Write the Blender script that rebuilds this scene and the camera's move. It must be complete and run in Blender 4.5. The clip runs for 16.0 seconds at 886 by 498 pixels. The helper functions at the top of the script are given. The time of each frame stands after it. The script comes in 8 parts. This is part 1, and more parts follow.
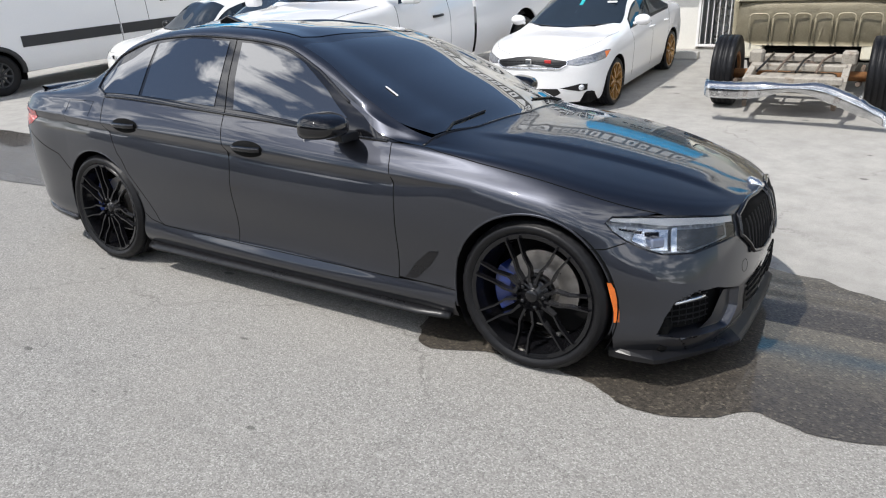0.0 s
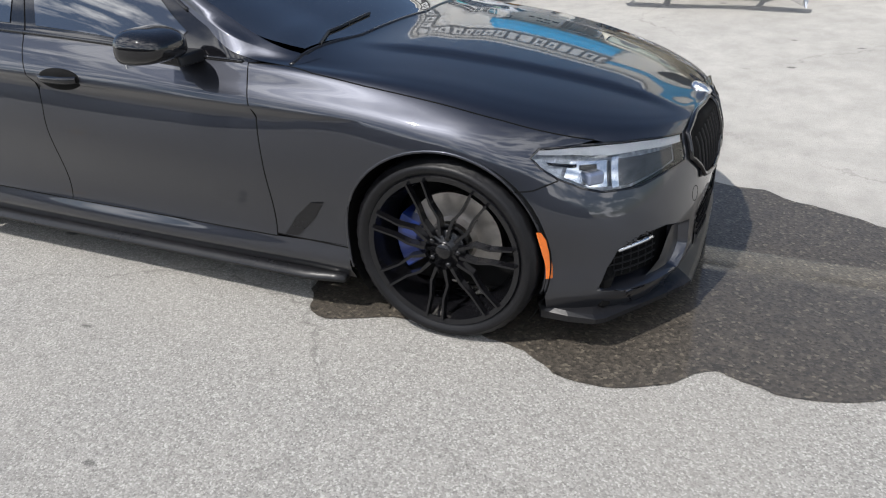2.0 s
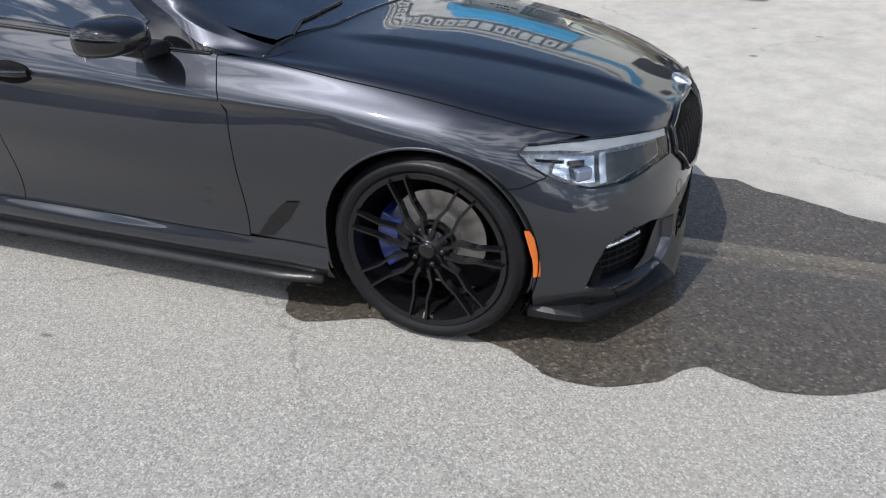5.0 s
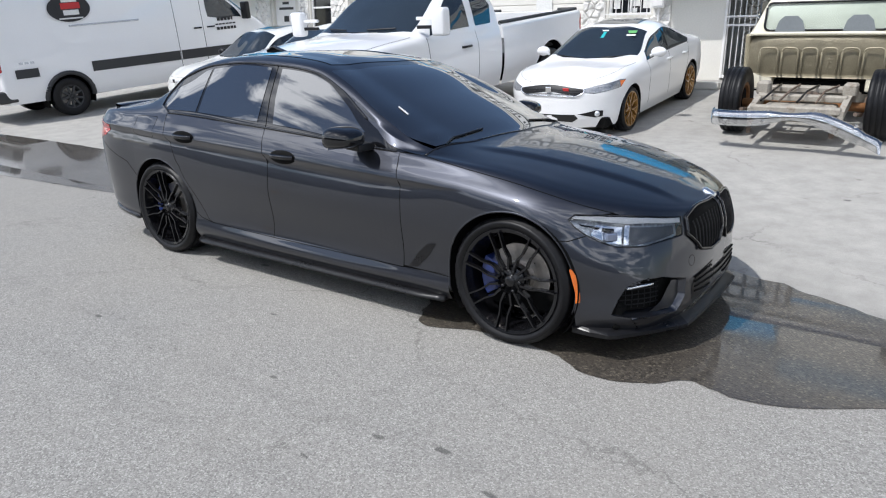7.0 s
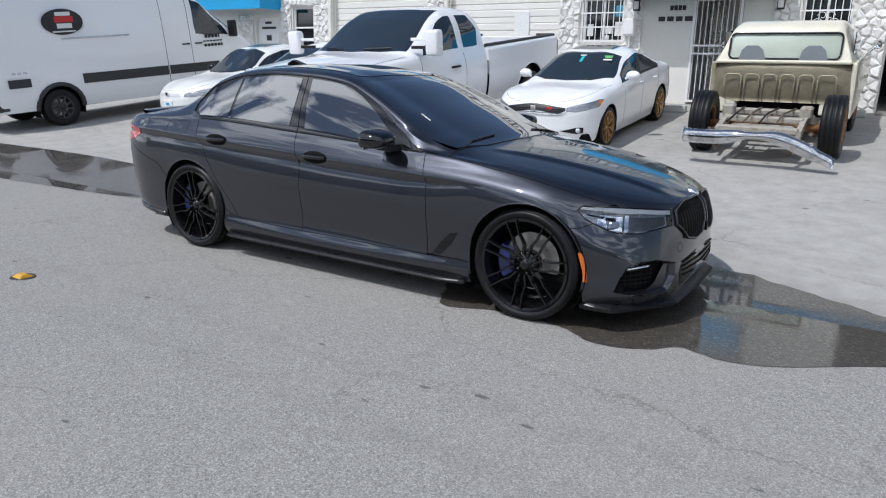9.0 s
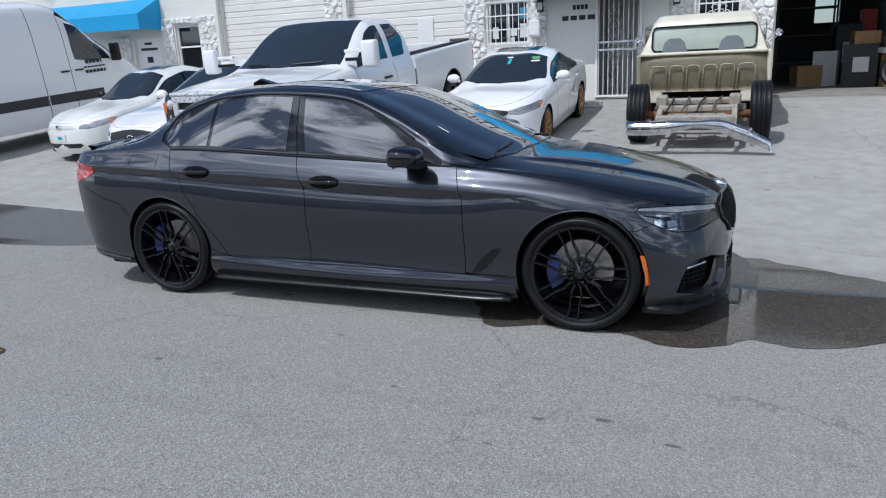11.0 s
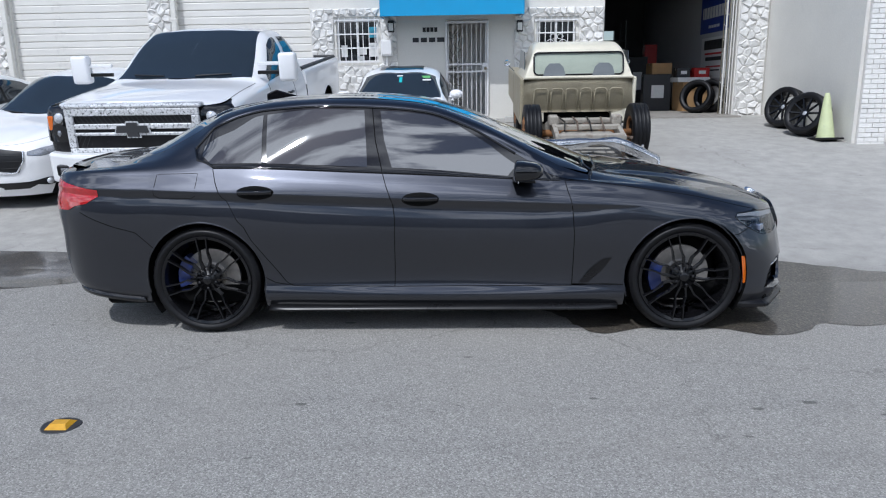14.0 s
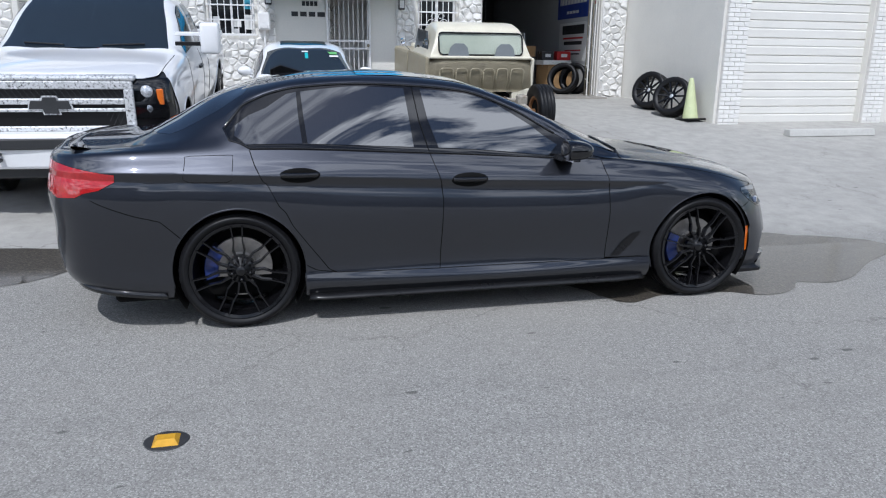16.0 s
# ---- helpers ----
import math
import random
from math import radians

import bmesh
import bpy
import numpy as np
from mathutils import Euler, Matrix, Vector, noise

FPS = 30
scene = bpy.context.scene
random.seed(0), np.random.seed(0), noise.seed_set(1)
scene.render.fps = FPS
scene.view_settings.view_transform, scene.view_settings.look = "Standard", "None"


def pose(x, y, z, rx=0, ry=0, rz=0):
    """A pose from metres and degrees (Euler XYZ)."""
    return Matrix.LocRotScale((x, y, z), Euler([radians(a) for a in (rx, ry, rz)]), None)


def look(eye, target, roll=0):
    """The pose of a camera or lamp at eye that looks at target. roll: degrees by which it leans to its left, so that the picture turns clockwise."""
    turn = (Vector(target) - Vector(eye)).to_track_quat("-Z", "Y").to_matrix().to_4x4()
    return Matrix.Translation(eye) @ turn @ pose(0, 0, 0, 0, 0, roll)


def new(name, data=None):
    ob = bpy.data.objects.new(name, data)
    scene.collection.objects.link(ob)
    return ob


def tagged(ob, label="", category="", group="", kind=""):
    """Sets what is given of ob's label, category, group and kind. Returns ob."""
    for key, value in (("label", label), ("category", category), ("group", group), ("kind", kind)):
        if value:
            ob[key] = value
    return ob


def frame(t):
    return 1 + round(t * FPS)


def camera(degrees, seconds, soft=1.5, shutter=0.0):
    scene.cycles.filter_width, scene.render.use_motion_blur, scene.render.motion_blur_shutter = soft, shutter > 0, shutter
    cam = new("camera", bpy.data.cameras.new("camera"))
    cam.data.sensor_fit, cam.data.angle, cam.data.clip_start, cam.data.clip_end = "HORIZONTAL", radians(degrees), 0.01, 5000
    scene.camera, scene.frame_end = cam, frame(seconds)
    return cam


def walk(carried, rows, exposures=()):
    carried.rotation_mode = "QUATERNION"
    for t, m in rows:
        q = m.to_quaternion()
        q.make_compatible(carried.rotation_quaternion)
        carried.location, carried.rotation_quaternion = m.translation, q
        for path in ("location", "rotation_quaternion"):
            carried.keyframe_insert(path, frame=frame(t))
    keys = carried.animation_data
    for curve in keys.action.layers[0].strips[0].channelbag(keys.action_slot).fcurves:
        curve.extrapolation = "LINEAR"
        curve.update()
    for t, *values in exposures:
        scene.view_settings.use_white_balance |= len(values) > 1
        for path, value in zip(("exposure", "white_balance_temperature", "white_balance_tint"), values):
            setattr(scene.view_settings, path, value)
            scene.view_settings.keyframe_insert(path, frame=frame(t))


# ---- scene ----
cam = camera(64.2, 16.0, soft=1.15)
PATH = [
    (0, (2.666, -3.5, 1.53), (1.662, -1.895, 0.885), -0.8),
    (0.5, (2.577, -3.413, 1.524), (1.61, -1.799, 0.846), -1.7),
    (1, (2.51, -3.274, 1.504), (1.633, -1.643, 0.749), -2.0),
    (1.5, (2.446, -3.025, 1.498), (1.641, -1.401, 0.651), -3.1),
    (2, (2.398, -2.884, 1.471), (1.655, -1.266, 0.56), -2.3),
    (2.5, (2.198, -2.725, 1.421), (1.61, -1.109, 0.4), -1.5),
    (3, (2.033, -2.599, 1.405), (1.538, -0.979, 0.342), -1.5),
    (5.5, (2.47, -3.07, 1.507), (1.75, -1.411, 0.654), -1.1),
    (6, (2.725, -3.433, 1.529), (1.867, -1.778, 0.805), -0.8),
    (6.5, (2.971, -3.687, 1.536), (1.965, -2.072, 0.919), -1.0),
    (7, (3.221, -3.911, 1.554), (2.105, -2.354, 0.982), -0.3),
    (7.5, (3.355, -4.207, 1.538), (2.236, -2.631, 1.023), -1.0),
    (8, (3.435, -4.413, 1.521), (2.332, -2.824, 1.009), 0.2),
    (10.5, (2.541, -4.683, 1.493), (1.695, -2.939, 1.0), -1.0),
    (11, (2.252, -4.772, 1.51), (1.511, -2.98, 1.018), -2.5),
    (11.5, (1.915, -4.797, 1.524), (1.247, -2.974, 1.043), -4.8),
    (12, (1.585, -4.883, 1.507), (1.057, -3.01, 1.046), -2.7),
    (12.5, (1.24, -5.003, 1.524), (0.849, -3.1, 1.051), -2.7),
    (13, (0.88, -5.03, 1.508), (0.607, -3.105, 1.041), -3.2),
    (13.5, (0.53, -5.071, 1.516), (0.369, -3.131, 1.056), -1.1),
    (14, (0.141, -5.143, 1.532), (0.077, -3.197, 1.074), -0.9),
    (14.5, (-0.175, -5.106, 1.524), (-0.077, -3.165, 1.051), -0.5),
    (15, (-0.527, -5.053, 1.542), (-0.33, -3.119, 1.071), -0.3),
    (15.5, (-0.937, -5.051, 1.542), (-0.642, -3.135, 1.052), -0.3),
    (16, (-1.249, -4.991, 1.539), (-0.805, -3.111, 1.023), 0.6),
]
walk(cam, [(t, look(eye, target, roll)) for t, eye, target, roll in PATH],
     [(0, 0.30, 6450, 11), (3, 0.45, 6450, 11), (6, 0.30, 6250, 11), (8, 0.10, 6120, 11), (10.5, -0.20, 5820, 11), (13, -0.19, 5770, 11), (16, -0.10, 5820, 11)])
# ---------------------------------------------------------------- light
SUN_DIR = Vector((-0.30, -0.60, 1.0)).normalized()      # towards the sun
SUN_EL = math.asin(SUN_DIR.z)
SUN_AZ = math.atan2(SUN_DIR.x, SUN_DIR.y)               # clockwise from +y

world = bpy.data.worlds.new("sky")
world.use_nodes = True
scene.world = world
wn, wl = world.node_tree.nodes, world.node_tree.links
wn.clear()
w_out = wn.new("ShaderNodeOutputWorld")
w_bg = wn.new("ShaderNodeBackground")
w_sky = wn.new("ShaderNodeTexSky")
w_sky.sky_type, w_sky.sun_disc = "NISHITA", False
w_sky.sun_elevation, w_sky.sun_rotation = SUN_EL, SUN_AZ
w_sky.air_density, w_sky.dust_density, w_sky.ozone_density = 1.0, 0.6, 1.5
w_co = wn.new("ShaderNodeTexCoord")
w_map = wn.new("ShaderNodeMapping")
w_map.inputs["Scale"].default_value = (1.0, 1.0, 3.6)
w_noise = wn.new("ShaderNodeTexNoise")
w_noise.inputs["Scale"].default_value = 5.2
w_noise.inputs["Detail"].default_value = 9
w_noise.inputs["Roughness"].default_value = 0.58
w_noise.inputs["Distortion"].default_value = 0.35
w_ramp = wn.new("ShaderNodeValToRGB")
w_ramp.color_ramp.elements[0].position = 0.47
w_ramp.color_ramp.elements[1].position = 0.585
w_sep = wn.new("ShaderNodeSeparateXYZ")
w_fade = wn.new("ShaderNodeMapRange")                  # fewer clouds overhead
w_fade.inputs["From Min"].default_value, w_fade.inputs["From Max"].default_value = 0.84, 0.98
w_fade.inputs["To Min"].default_value, w_fade.inputs["To Max"].default_value = 1.0, 0.1
w_mul = wn.new("ShaderNodeMath")
w_mul.operation = "MULTIPLY"
w_mix = wn.new("ShaderNodeMix")
w_mix.data_type = "RGBA"
w_mix.inputs["B"].default_value = (25.0, 25.2, 25.6, 1)
wl.new(w_co.outputs["Generated"], w_map.inputs["Vector"])
wl.new(w_map.outputs["Vector"], w_noise.inputs["Vector"])
wl.new(w_noise.outputs["Fac"], w_ramp.inputs["Fac"])
wl.new(w_co.outputs["Generated"], w_sep.inputs["Vector"])
wl.new(w_sep.outputs["Z"], w_fade.inputs["Value"])
wl.new(w_ramp.outputs["Color"], w_mul.inputs[0])
wl.new(w_fade.outputs["Result"], w_mul.inputs[1])
w_side = wn.new("ShaderNodeMapRange")                  # the cloud bank stands to the south, over the street
w_side.inputs["From Min"].default_value, w_side.inputs["From Max"].default_value = 0.15, -0.25
w_side.inputs["To Min"].default_value, w_side.inputs["To Max"].default_value = 0.0, 1.0
wl.new(w_sep.outputs["Y"], w_side.inputs["Value"])
w_mul2 = wn.new("ShaderNodeMath")
w_mul2.operation = "MULTIPLY"
wl.new(w_mul.outputs["Value"], w_mul2.inputs[0])
wl.new(w_side.outputs["Result"], w_mul2.inputs[1])
wl.new(w_mul2.outputs["Value"], w_mix.inputs["Factor"])
wl.new(w_sky.outputs["Color"], w_mix.inputs["A"])
wl.new(w_mix.outputs["Result"], w_bg.inputs["Color"])
w_bg.inputs["Strength"].default_value = 0.085
wl.new(w_bg.outputs["Background"], w_out.inputs["Surface"])

sun = new("sun", bpy.data.lights.new("sun", "SUN"))
sun.data.energy, sun.data.angle, sun.data.color = 3.1, radians(0.7), (1.0, 0.965, 0.91)
sun.matrix_world = look(SUN_DIR * 40, (0, 0, 0))
scene.view_settings.exposure = 0.0


# ---------------------------------------------------------------- materials
def mat(name, color, rough=0.5, metal=0.0, vary=0.15, scale=6.0, grain=60.0, bump=0.0, bump_scale=80.0, coat=0.0,
        coat_rough=0.03, spec=0.5, alt=None, alt_scale=1.2, alt_amount=0.5, per_object=0.0, emit=0.0, flakes=0.0):
    """A procedural surface: colour varied at two scales, gloss varied, fine relief."""
    m = bpy.data.materials.new(name)
    m.use_nodes = True
    n, l = m.node_tree.nodes, m.node_tree.links
    b = n["Principled BSDF"]
    b.inputs["Metallic"].default_value = metal
    b.inputs["Specular IOR Level"].default_value = spec
    b.inputs["Coat Weight"].default_value = coat
    b.inputs["Coat Roughness"].default_value = coat_rough
    co = n.new("ShaderNodeTexCoord")
    big = n.new("ShaderNodeTexNoise")
    big.inputs["Scale"].default_value, big.inputs["Detail"].default_value = scale, 5
    fine = n.new("ShaderNodeTexNoise")
    fine.inputs["Scale"].default_value, fine.inputs["Detail"].default_value = grain, 3
    for t in (big, fine):
        l.new(co.outputs["Object"], t.inputs["Vector"])
    add = n.new("ShaderNodeMath")
    add.operation = "ADD"
    l.new(big.outputs["Fac"], add.inputs[0])
    l.new(fine.outputs["Fac"], add.inputs[1])
    rng = n.new("ShaderNodeMapRange")
    rng.inputs["From Min"].default_value, rng.inputs["From Max"].default_value = 0.6, 1.4
    rng.inputs["To Min"].default_value, rng.inputs["To Max"].default_value = 1 - vary, 1 + vary
    l.new(add.outputs["Value"], rng.inputs["Value"])
    value = rng.outputs["Result"]
    if per_object:
        info = n.new("ShaderNodeObjectInfo")
        pr = n.new("ShaderNodeMapRange")
        pr.inputs["To Min"].default_value, pr.inputs["To Max"].default_value = 1 - per_object, 1 + per_object
        l.new(info.outputs["Random"], pr.inputs["Value"])
        mm = n.new("ShaderNodeMath")
        mm.operation = "MULTIPLY"
        l.new(value, mm.inputs[0])
        l.new(pr.outputs["Result"], mm.inputs[1])
        value = mm.outputs["Value"]
    base = n.new("ShaderNodeRGB")
    base.outputs[0].default_value = (*color, 1)
    source = base.outputs[0]
    if alt:
        blot = n.new("ShaderNodeTexNoise")
        blot.inputs["Scale"].default_value, blot.inputs["Detail"].default_value = alt_scale, 8
        blot.inputs["Roughness"].default_value = 0.65
        l.new(co.outputs["Object"], blot.inputs["Vector"])
        ramp = n.new("ShaderNodeMapRange")
        ramp.inputs["From Min"].default_value, ramp.inputs["From Max"].default_value = 0.75 - 0.4 * alt_amount, 0.85 - 0.3 * alt_amount
        l.new(blot.outputs["Fac"], ramp.inputs["Value"])
        mx = n.new("ShaderNodeMix")
        mx.data_type = "RGBA"
        mx.inputs["B"].default_value = (*alt, 1)
        l.new(ramp.outputs["Result"], mx.inputs["Factor"])
        l.new(source, mx.inputs["A"])
        source = mx.outputs["Result"]
    sc = n.new("ShaderNodeVectorMath")
    sc.operation = "SCALE"
    l.new(source, sc.inputs[0])
    l.new(value, sc.inputs["Scale"])
    l.new(sc.outputs["Vector"], b.inputs["Base Color"])
    rr = n.new("ShaderNodeMapRange")
    rr.inputs["From Min"].default_value, rr.inputs["From Max"].default_value = 0.3, 0.7
    rr.inputs["To Min"].default_value, rr.inputs["To Max"].default_value = rough * 0.85, min(1, rough * 1.15)
    l.new(big.outputs["Fac"], rr.inputs["Value"])
    l.new(rr.outputs["Result"], b.inputs["Roughness"])
    if bump:
        bt = n.new("ShaderNodeTexNoise")
        bt.inputs["Scale"].default_value, bt.inputs["Detail"].default_value = bump_scale, 4
        l.new(co.outputs["Object"], bt.inputs["Vector"])
        bp = n.new("ShaderNodeBump")
        bp.inputs["Strength"].default_value, bp.inputs["Distance"].default_value = bump, 0.01
        l.new(bt.outputs["Fac"], bp.inputs["Height"])
        l.new(bp.outputs["Normal"], b.inputs["Normal"])
    if emit:
        b.inputs["Emission Color"].default_value = (*color, 1)
        b.inputs["Emission Strength"].default_value = emit
    return m


def glass(name, tint=(1, 1, 1), rough=0.0, mix=0.12):
    """A thin pane: mostly clear, tinted, with mirror gloss by Fresnel."""
    m = bpy.data.materials.new(name)
    m.use_nodes = True
    n, l = m.node_tree.nodes, m.node_tree.links
    n.remove(n["Principled BSDF"])
    out = n["Material Output"]
    tr, gl, fr, mx = (n.new("ShaderNodeBsdfTransparent"), n.new("ShaderNodeBsdfGlossy"), n.new("ShaderNodeFresnel"), n.new("ShaderNodeMixShader"))
    tr.inputs["Color"].default_value = (*tint, 1)
    gl.inputs["Roughness"].default_value = rough
    fr.inputs["IOR"].default_value = 1.45 + mix
    l.new(fr.outputs["Fac"], mx.inputs["Fac"])
    l.new(tr.outputs["BSDF"], mx.inputs[1])
    l.new(gl.outputs["BSDF"], mx.inputs[2])
    l.new(mx.outputs["Shader"], out.inputs["Surface"])
    return m


def asphalt(name):
    """Pale worn street with coarse chips, dark blotches, and a smoother concrete apron beyond the gutter."""
    m = bpy.data.materials.new(name)
    m.use_nodes = True
    n, l = m.node_tree.nodes, m.node_tree.links
    b = n["Principled BSDF"]
    co = n.new("ShaderNodeTexCoord")

    def tex(kind, **kw):
        t = n.new(kind)
        for k, v in kw.items():
            t.inputs[k].default_value = v
        l.new(co.outputs["Object"], t.inputs["Vector"])
        return t

    def rng(src, a, c, lo, hi):
        r = n.new("ShaderNodeMapRange")
        for k, v in zip(("From Min", "From Max", "To Min", "To Max"), (a, c, lo, hi)):
            r.inputs[k].default_value = v
        l.new(src, r.inputs["Value"])
        return r.outputs["Result"]

    def mixc(fac, a, c):
        x = n.new("ShaderNodeMix")
        x.data_type = "RGBA"
        if isinstance(fac, float):
            x.inputs["Factor"].default_value = fac
        else:
            l.new(fac, x.inputs["Factor"])
        for key, v in (("A", a), ("B", c)):
            if isinstance(v, tuple):
                x.inputs[key].default_value = (*v, 1)
            else:
                l.new(v, x.inputs[key])
        return x.outputs["Result"]

    def mul(a, c, op="MULTIPLY"):
        x = n.new("ShaderNodeMath")
        x.operation = op
        for i, v in enumerate((a, c)):
            if isinstance(v, (int, float)):
                x.inputs[i].default_value = v
            else:
                l.new(v, x.inputs[i])
        return x.outputs["Value"]

    chips = tex("ShaderNodeTexVoronoi", Scale=130.0)
    chips2 = tex("ShaderNodeTexVoronoi", Scale=170.0)
    broad = tex("ShaderNodeTexNoise", Scale=0.55, Detail=6.0, Roughness=0.6)
    mid = tex("ShaderNodeTexNoise", Scale=5.0, Detail=6.0, Roughness=0.65)
    fine = tex("ShaderNodeTexNoise", Scale=140.0, Detail=3.0)
    sep = n.new("ShaderNodeSeparateColor")
    l.new(chips.outputs["Color"], sep.inputs["Color"])
    sep2 = n.new("ShaderNodeSeparateColor")
    l.new(chips2.outputs["Color"], sep2.inputs["Color"])
    street = mixc(rng(sep.outputs["Red"], 0, 1, 0, 1), (0.205, 0.200, 0.188), (0.345, 0.336, 0.313))
    street = mixc(rng(sep2.outputs["Green"], 0.78, 0.9, 0, 0.55), street, (0.55, 0.54, 0.51))
    street = mixc(rng(sep2.outputs["Blue"], 0.82, 0.92, 0, 0.45), street, (0.09, 0.088, 0.085))
    street = mixc(rng(broad.outputs["Fac"], 0.35, 0.7, 0, 0.35), street, (0.33, 0.31, 0.275))
    apron = mixc(rng(mid.outputs["Fac"], 0.35, 0.65, 0, 1), (0.34, 0.33, 0.305), (0.43, 0.415, 0.385))
    apron = mixc(rng(broad.outputs["Fac"], 0.45, 0.65, 0, 0.45), apron, (0.30, 0.29, 0.27))
    apron = mixc(rng(sep2.outputs["Green"], 0.7, 0.9, 0, 0.25), apron, (0.24, 0.235, 0.22))
    # where the street ends and the apron begins, with a ragged edge
    pos = n.new("ShaderNodeSeparateXYZ")
    l.new(co.outputs["Object"], pos.inputs["Vector"])
    ragged = mul(pos.outputs["Y"], mul(mid.outputs["Fac"], 0.5), "ADD")
    col = mixc(rng(ragged, 0.45, 1.0, 0, 1), street, apron)
    # small oily specks: strung along two old wheel tracks, sparse elsewhere
    cells = n.new("ShaderNodeVectorMath")
    cells.operation = "MULTIPLY"
    cells.inputs[1].default_value = (6.5, 15.0, 1.0)
    l.new(co.outputs["Object"], cells.inputs[0])
    spots = n.new("ShaderNodeTexVoronoi")
    spots.inputs["Scale"].default_value = 1.0
    l.new(cells.outputs["Vector"], spots.inputs["Vector"])
    sepS = n.new("ShaderNodeSeparateColor")
    l.new(spots.outputs["Color"], sepS.inputs["Color"])
    sway = mul(mul(broad.outputs["Fac"], 0.5, "SUBTRACT"), 0.5)
    track = None
    for y0 in (2.42, 1.96):
        off = mul(mul(pos.outputs["Y"], y0, "ADD"), sway, "ADD")
        near = rng(mul(off, off), 0.0006, 0.012, 1, 0)
        track = near if track is None else mul(track, near, "MAXIMUM")
    chance = mul(mul(sepS.outputs["Red"], mul(track, 0.60), "ADD"), 0.955, "SUBTRACT")
    wob = mul(spots.outputs["Distance"], mul(mul(mid.outputs["Fac"], 0.7), mul(fine.outputs["Fac"], 0.25), "ADD"), "ADD")
    size = mul(mul(sepS.outputs["Green"], 0.30), 0.43, "ADD")
    spot = mul(rng(mul(size, wob, "SUBTRACT"), -0.03, 0.06, 0, 0.72), rng(chance, 0.0, 0.01, 0, 1))
    col = mixc(spot, col, (0.075, 0.073, 0.070))
    col = mixc(mul(track, rng(mid.outputs["Fac"], 0.4, 0.65, 0, 0.22)), col, (0.15, 0.147, 0.14))
    # fine cracks
    crack = tex("ShaderNodeTexVoronoi", Scale=0.45)
    crack.feature = "DISTANCE_TO_EDGE"
    wv = n.new("ShaderNodeVectorMath")
    wv.operation = "MULTIPLY_ADD"
    wv.inputs[1].default_value = (0.35, 0.35, 0.35)
    l.new(mid.outputs["Color"], wv.inputs[0])
    l.new(co.outputs["Object"], wv.inputs[2])
    l.new(wv.outputs["Vector"], crack.inputs["Vector"])
    col = mixc(mul(rng(crack.outputs["Distance"], 0.0, 0.006, 0.5, 0), rng(broad.outputs["Fac"], 0.42, 0.55, 0, 1)), col, (0.10, 0.097, 0.09))
    l.new(col, b.inputs["Base Color"])
    b.inputs["Roughness"].default_value = 0.86
    b.inputs["Specular IOR Level"].default_value = 0.3
    bp = n.new("ShaderNodeBump")
    bp.inputs["Strength"].default_value, bp.inputs["Distance"].default_value = 0.5, 0.004
    hgt = mul(mul(chips.outputs["Distance"], -0.7), fine.outputs["Fac"], "ADD")
    l.new(hgt, bp.inputs["Height"])
    l.new(bp.outputs["Normal"], b.inputs["Normal"])
    return m


def wet_asphalt(name):
    """Dark soaked chips under a film of water."""
    m = bpy.data.materials.new(name)
    m.use_nodes = True
    n, l = m.node_tree.nodes, m.node_tree.links
    b = n["Principled BSDF"]
    co = n.new("ShaderNodeTexCoord")
    v = n.new("ShaderNodeTexVoronoi")
    v.inputs["Scale"].default_value = 95.0
    l.new(co.outputs["Object"], v.inputs["Vector"])
    ramp = n.new("ShaderNodeValToRGB")
    ramp.color_ramp.elements[0].color, ramp.color_ramp.elements[1].color = (0.032, 0.028, 0.023, 1), (0.15, 0.13, 0.10, 1)
    e = ramp.color_ramp.elements.new(0.9)
    e.color = (0.085, 0.073, 0.058, 1)
    s = n.new("ShaderNodeSeparateColor")
    l.new(v.outputs["Color"], s.inputs["Color"])
    l.new(s.outputs["Red"], ramp.inputs["Fac"])
    l.new(ramp.outputs["Color"], b.inputs["Base Color"])
    b.inputs["Roughness"].default_value = 0.55
    b.inputs["Coat Weight"].default_value = 1.0
    b.inputs["Coat IOR"].default_value = 1.33
    nz = n.new("ShaderNodeTexNoise")
    nz.inputs["Scale"].default_value, nz.inputs["Detail"].default_value = 1.1, 4
    l.new(co.outputs["Object"], nz.inputs["Vector"])
    r = n.new("ShaderNodeMapRange")
    r.inputs["From Min"].default_value, r.inputs["From Max"].default_value = 0.42, 0.62
    r.inputs["To Min"].default_value, r.inputs["To Max"].default_value = 0.015, 0.10
    l.new(nz.outputs["Fac"], r.inputs["Value"])
    l.new(r.outputs["Result"], b.inputs["Coat Roughness"])
    bp = n.new("ShaderNodeBump")
    bp.inputs["Strength"].default_value, bp.inputs["Distance"].default_value = 0.5, 0.004
    l.new(v.outputs["Distance"], bp.inputs["Height"])
    l.new(bp.outputs["Normal"], b.inputs["Normal"])
    return m


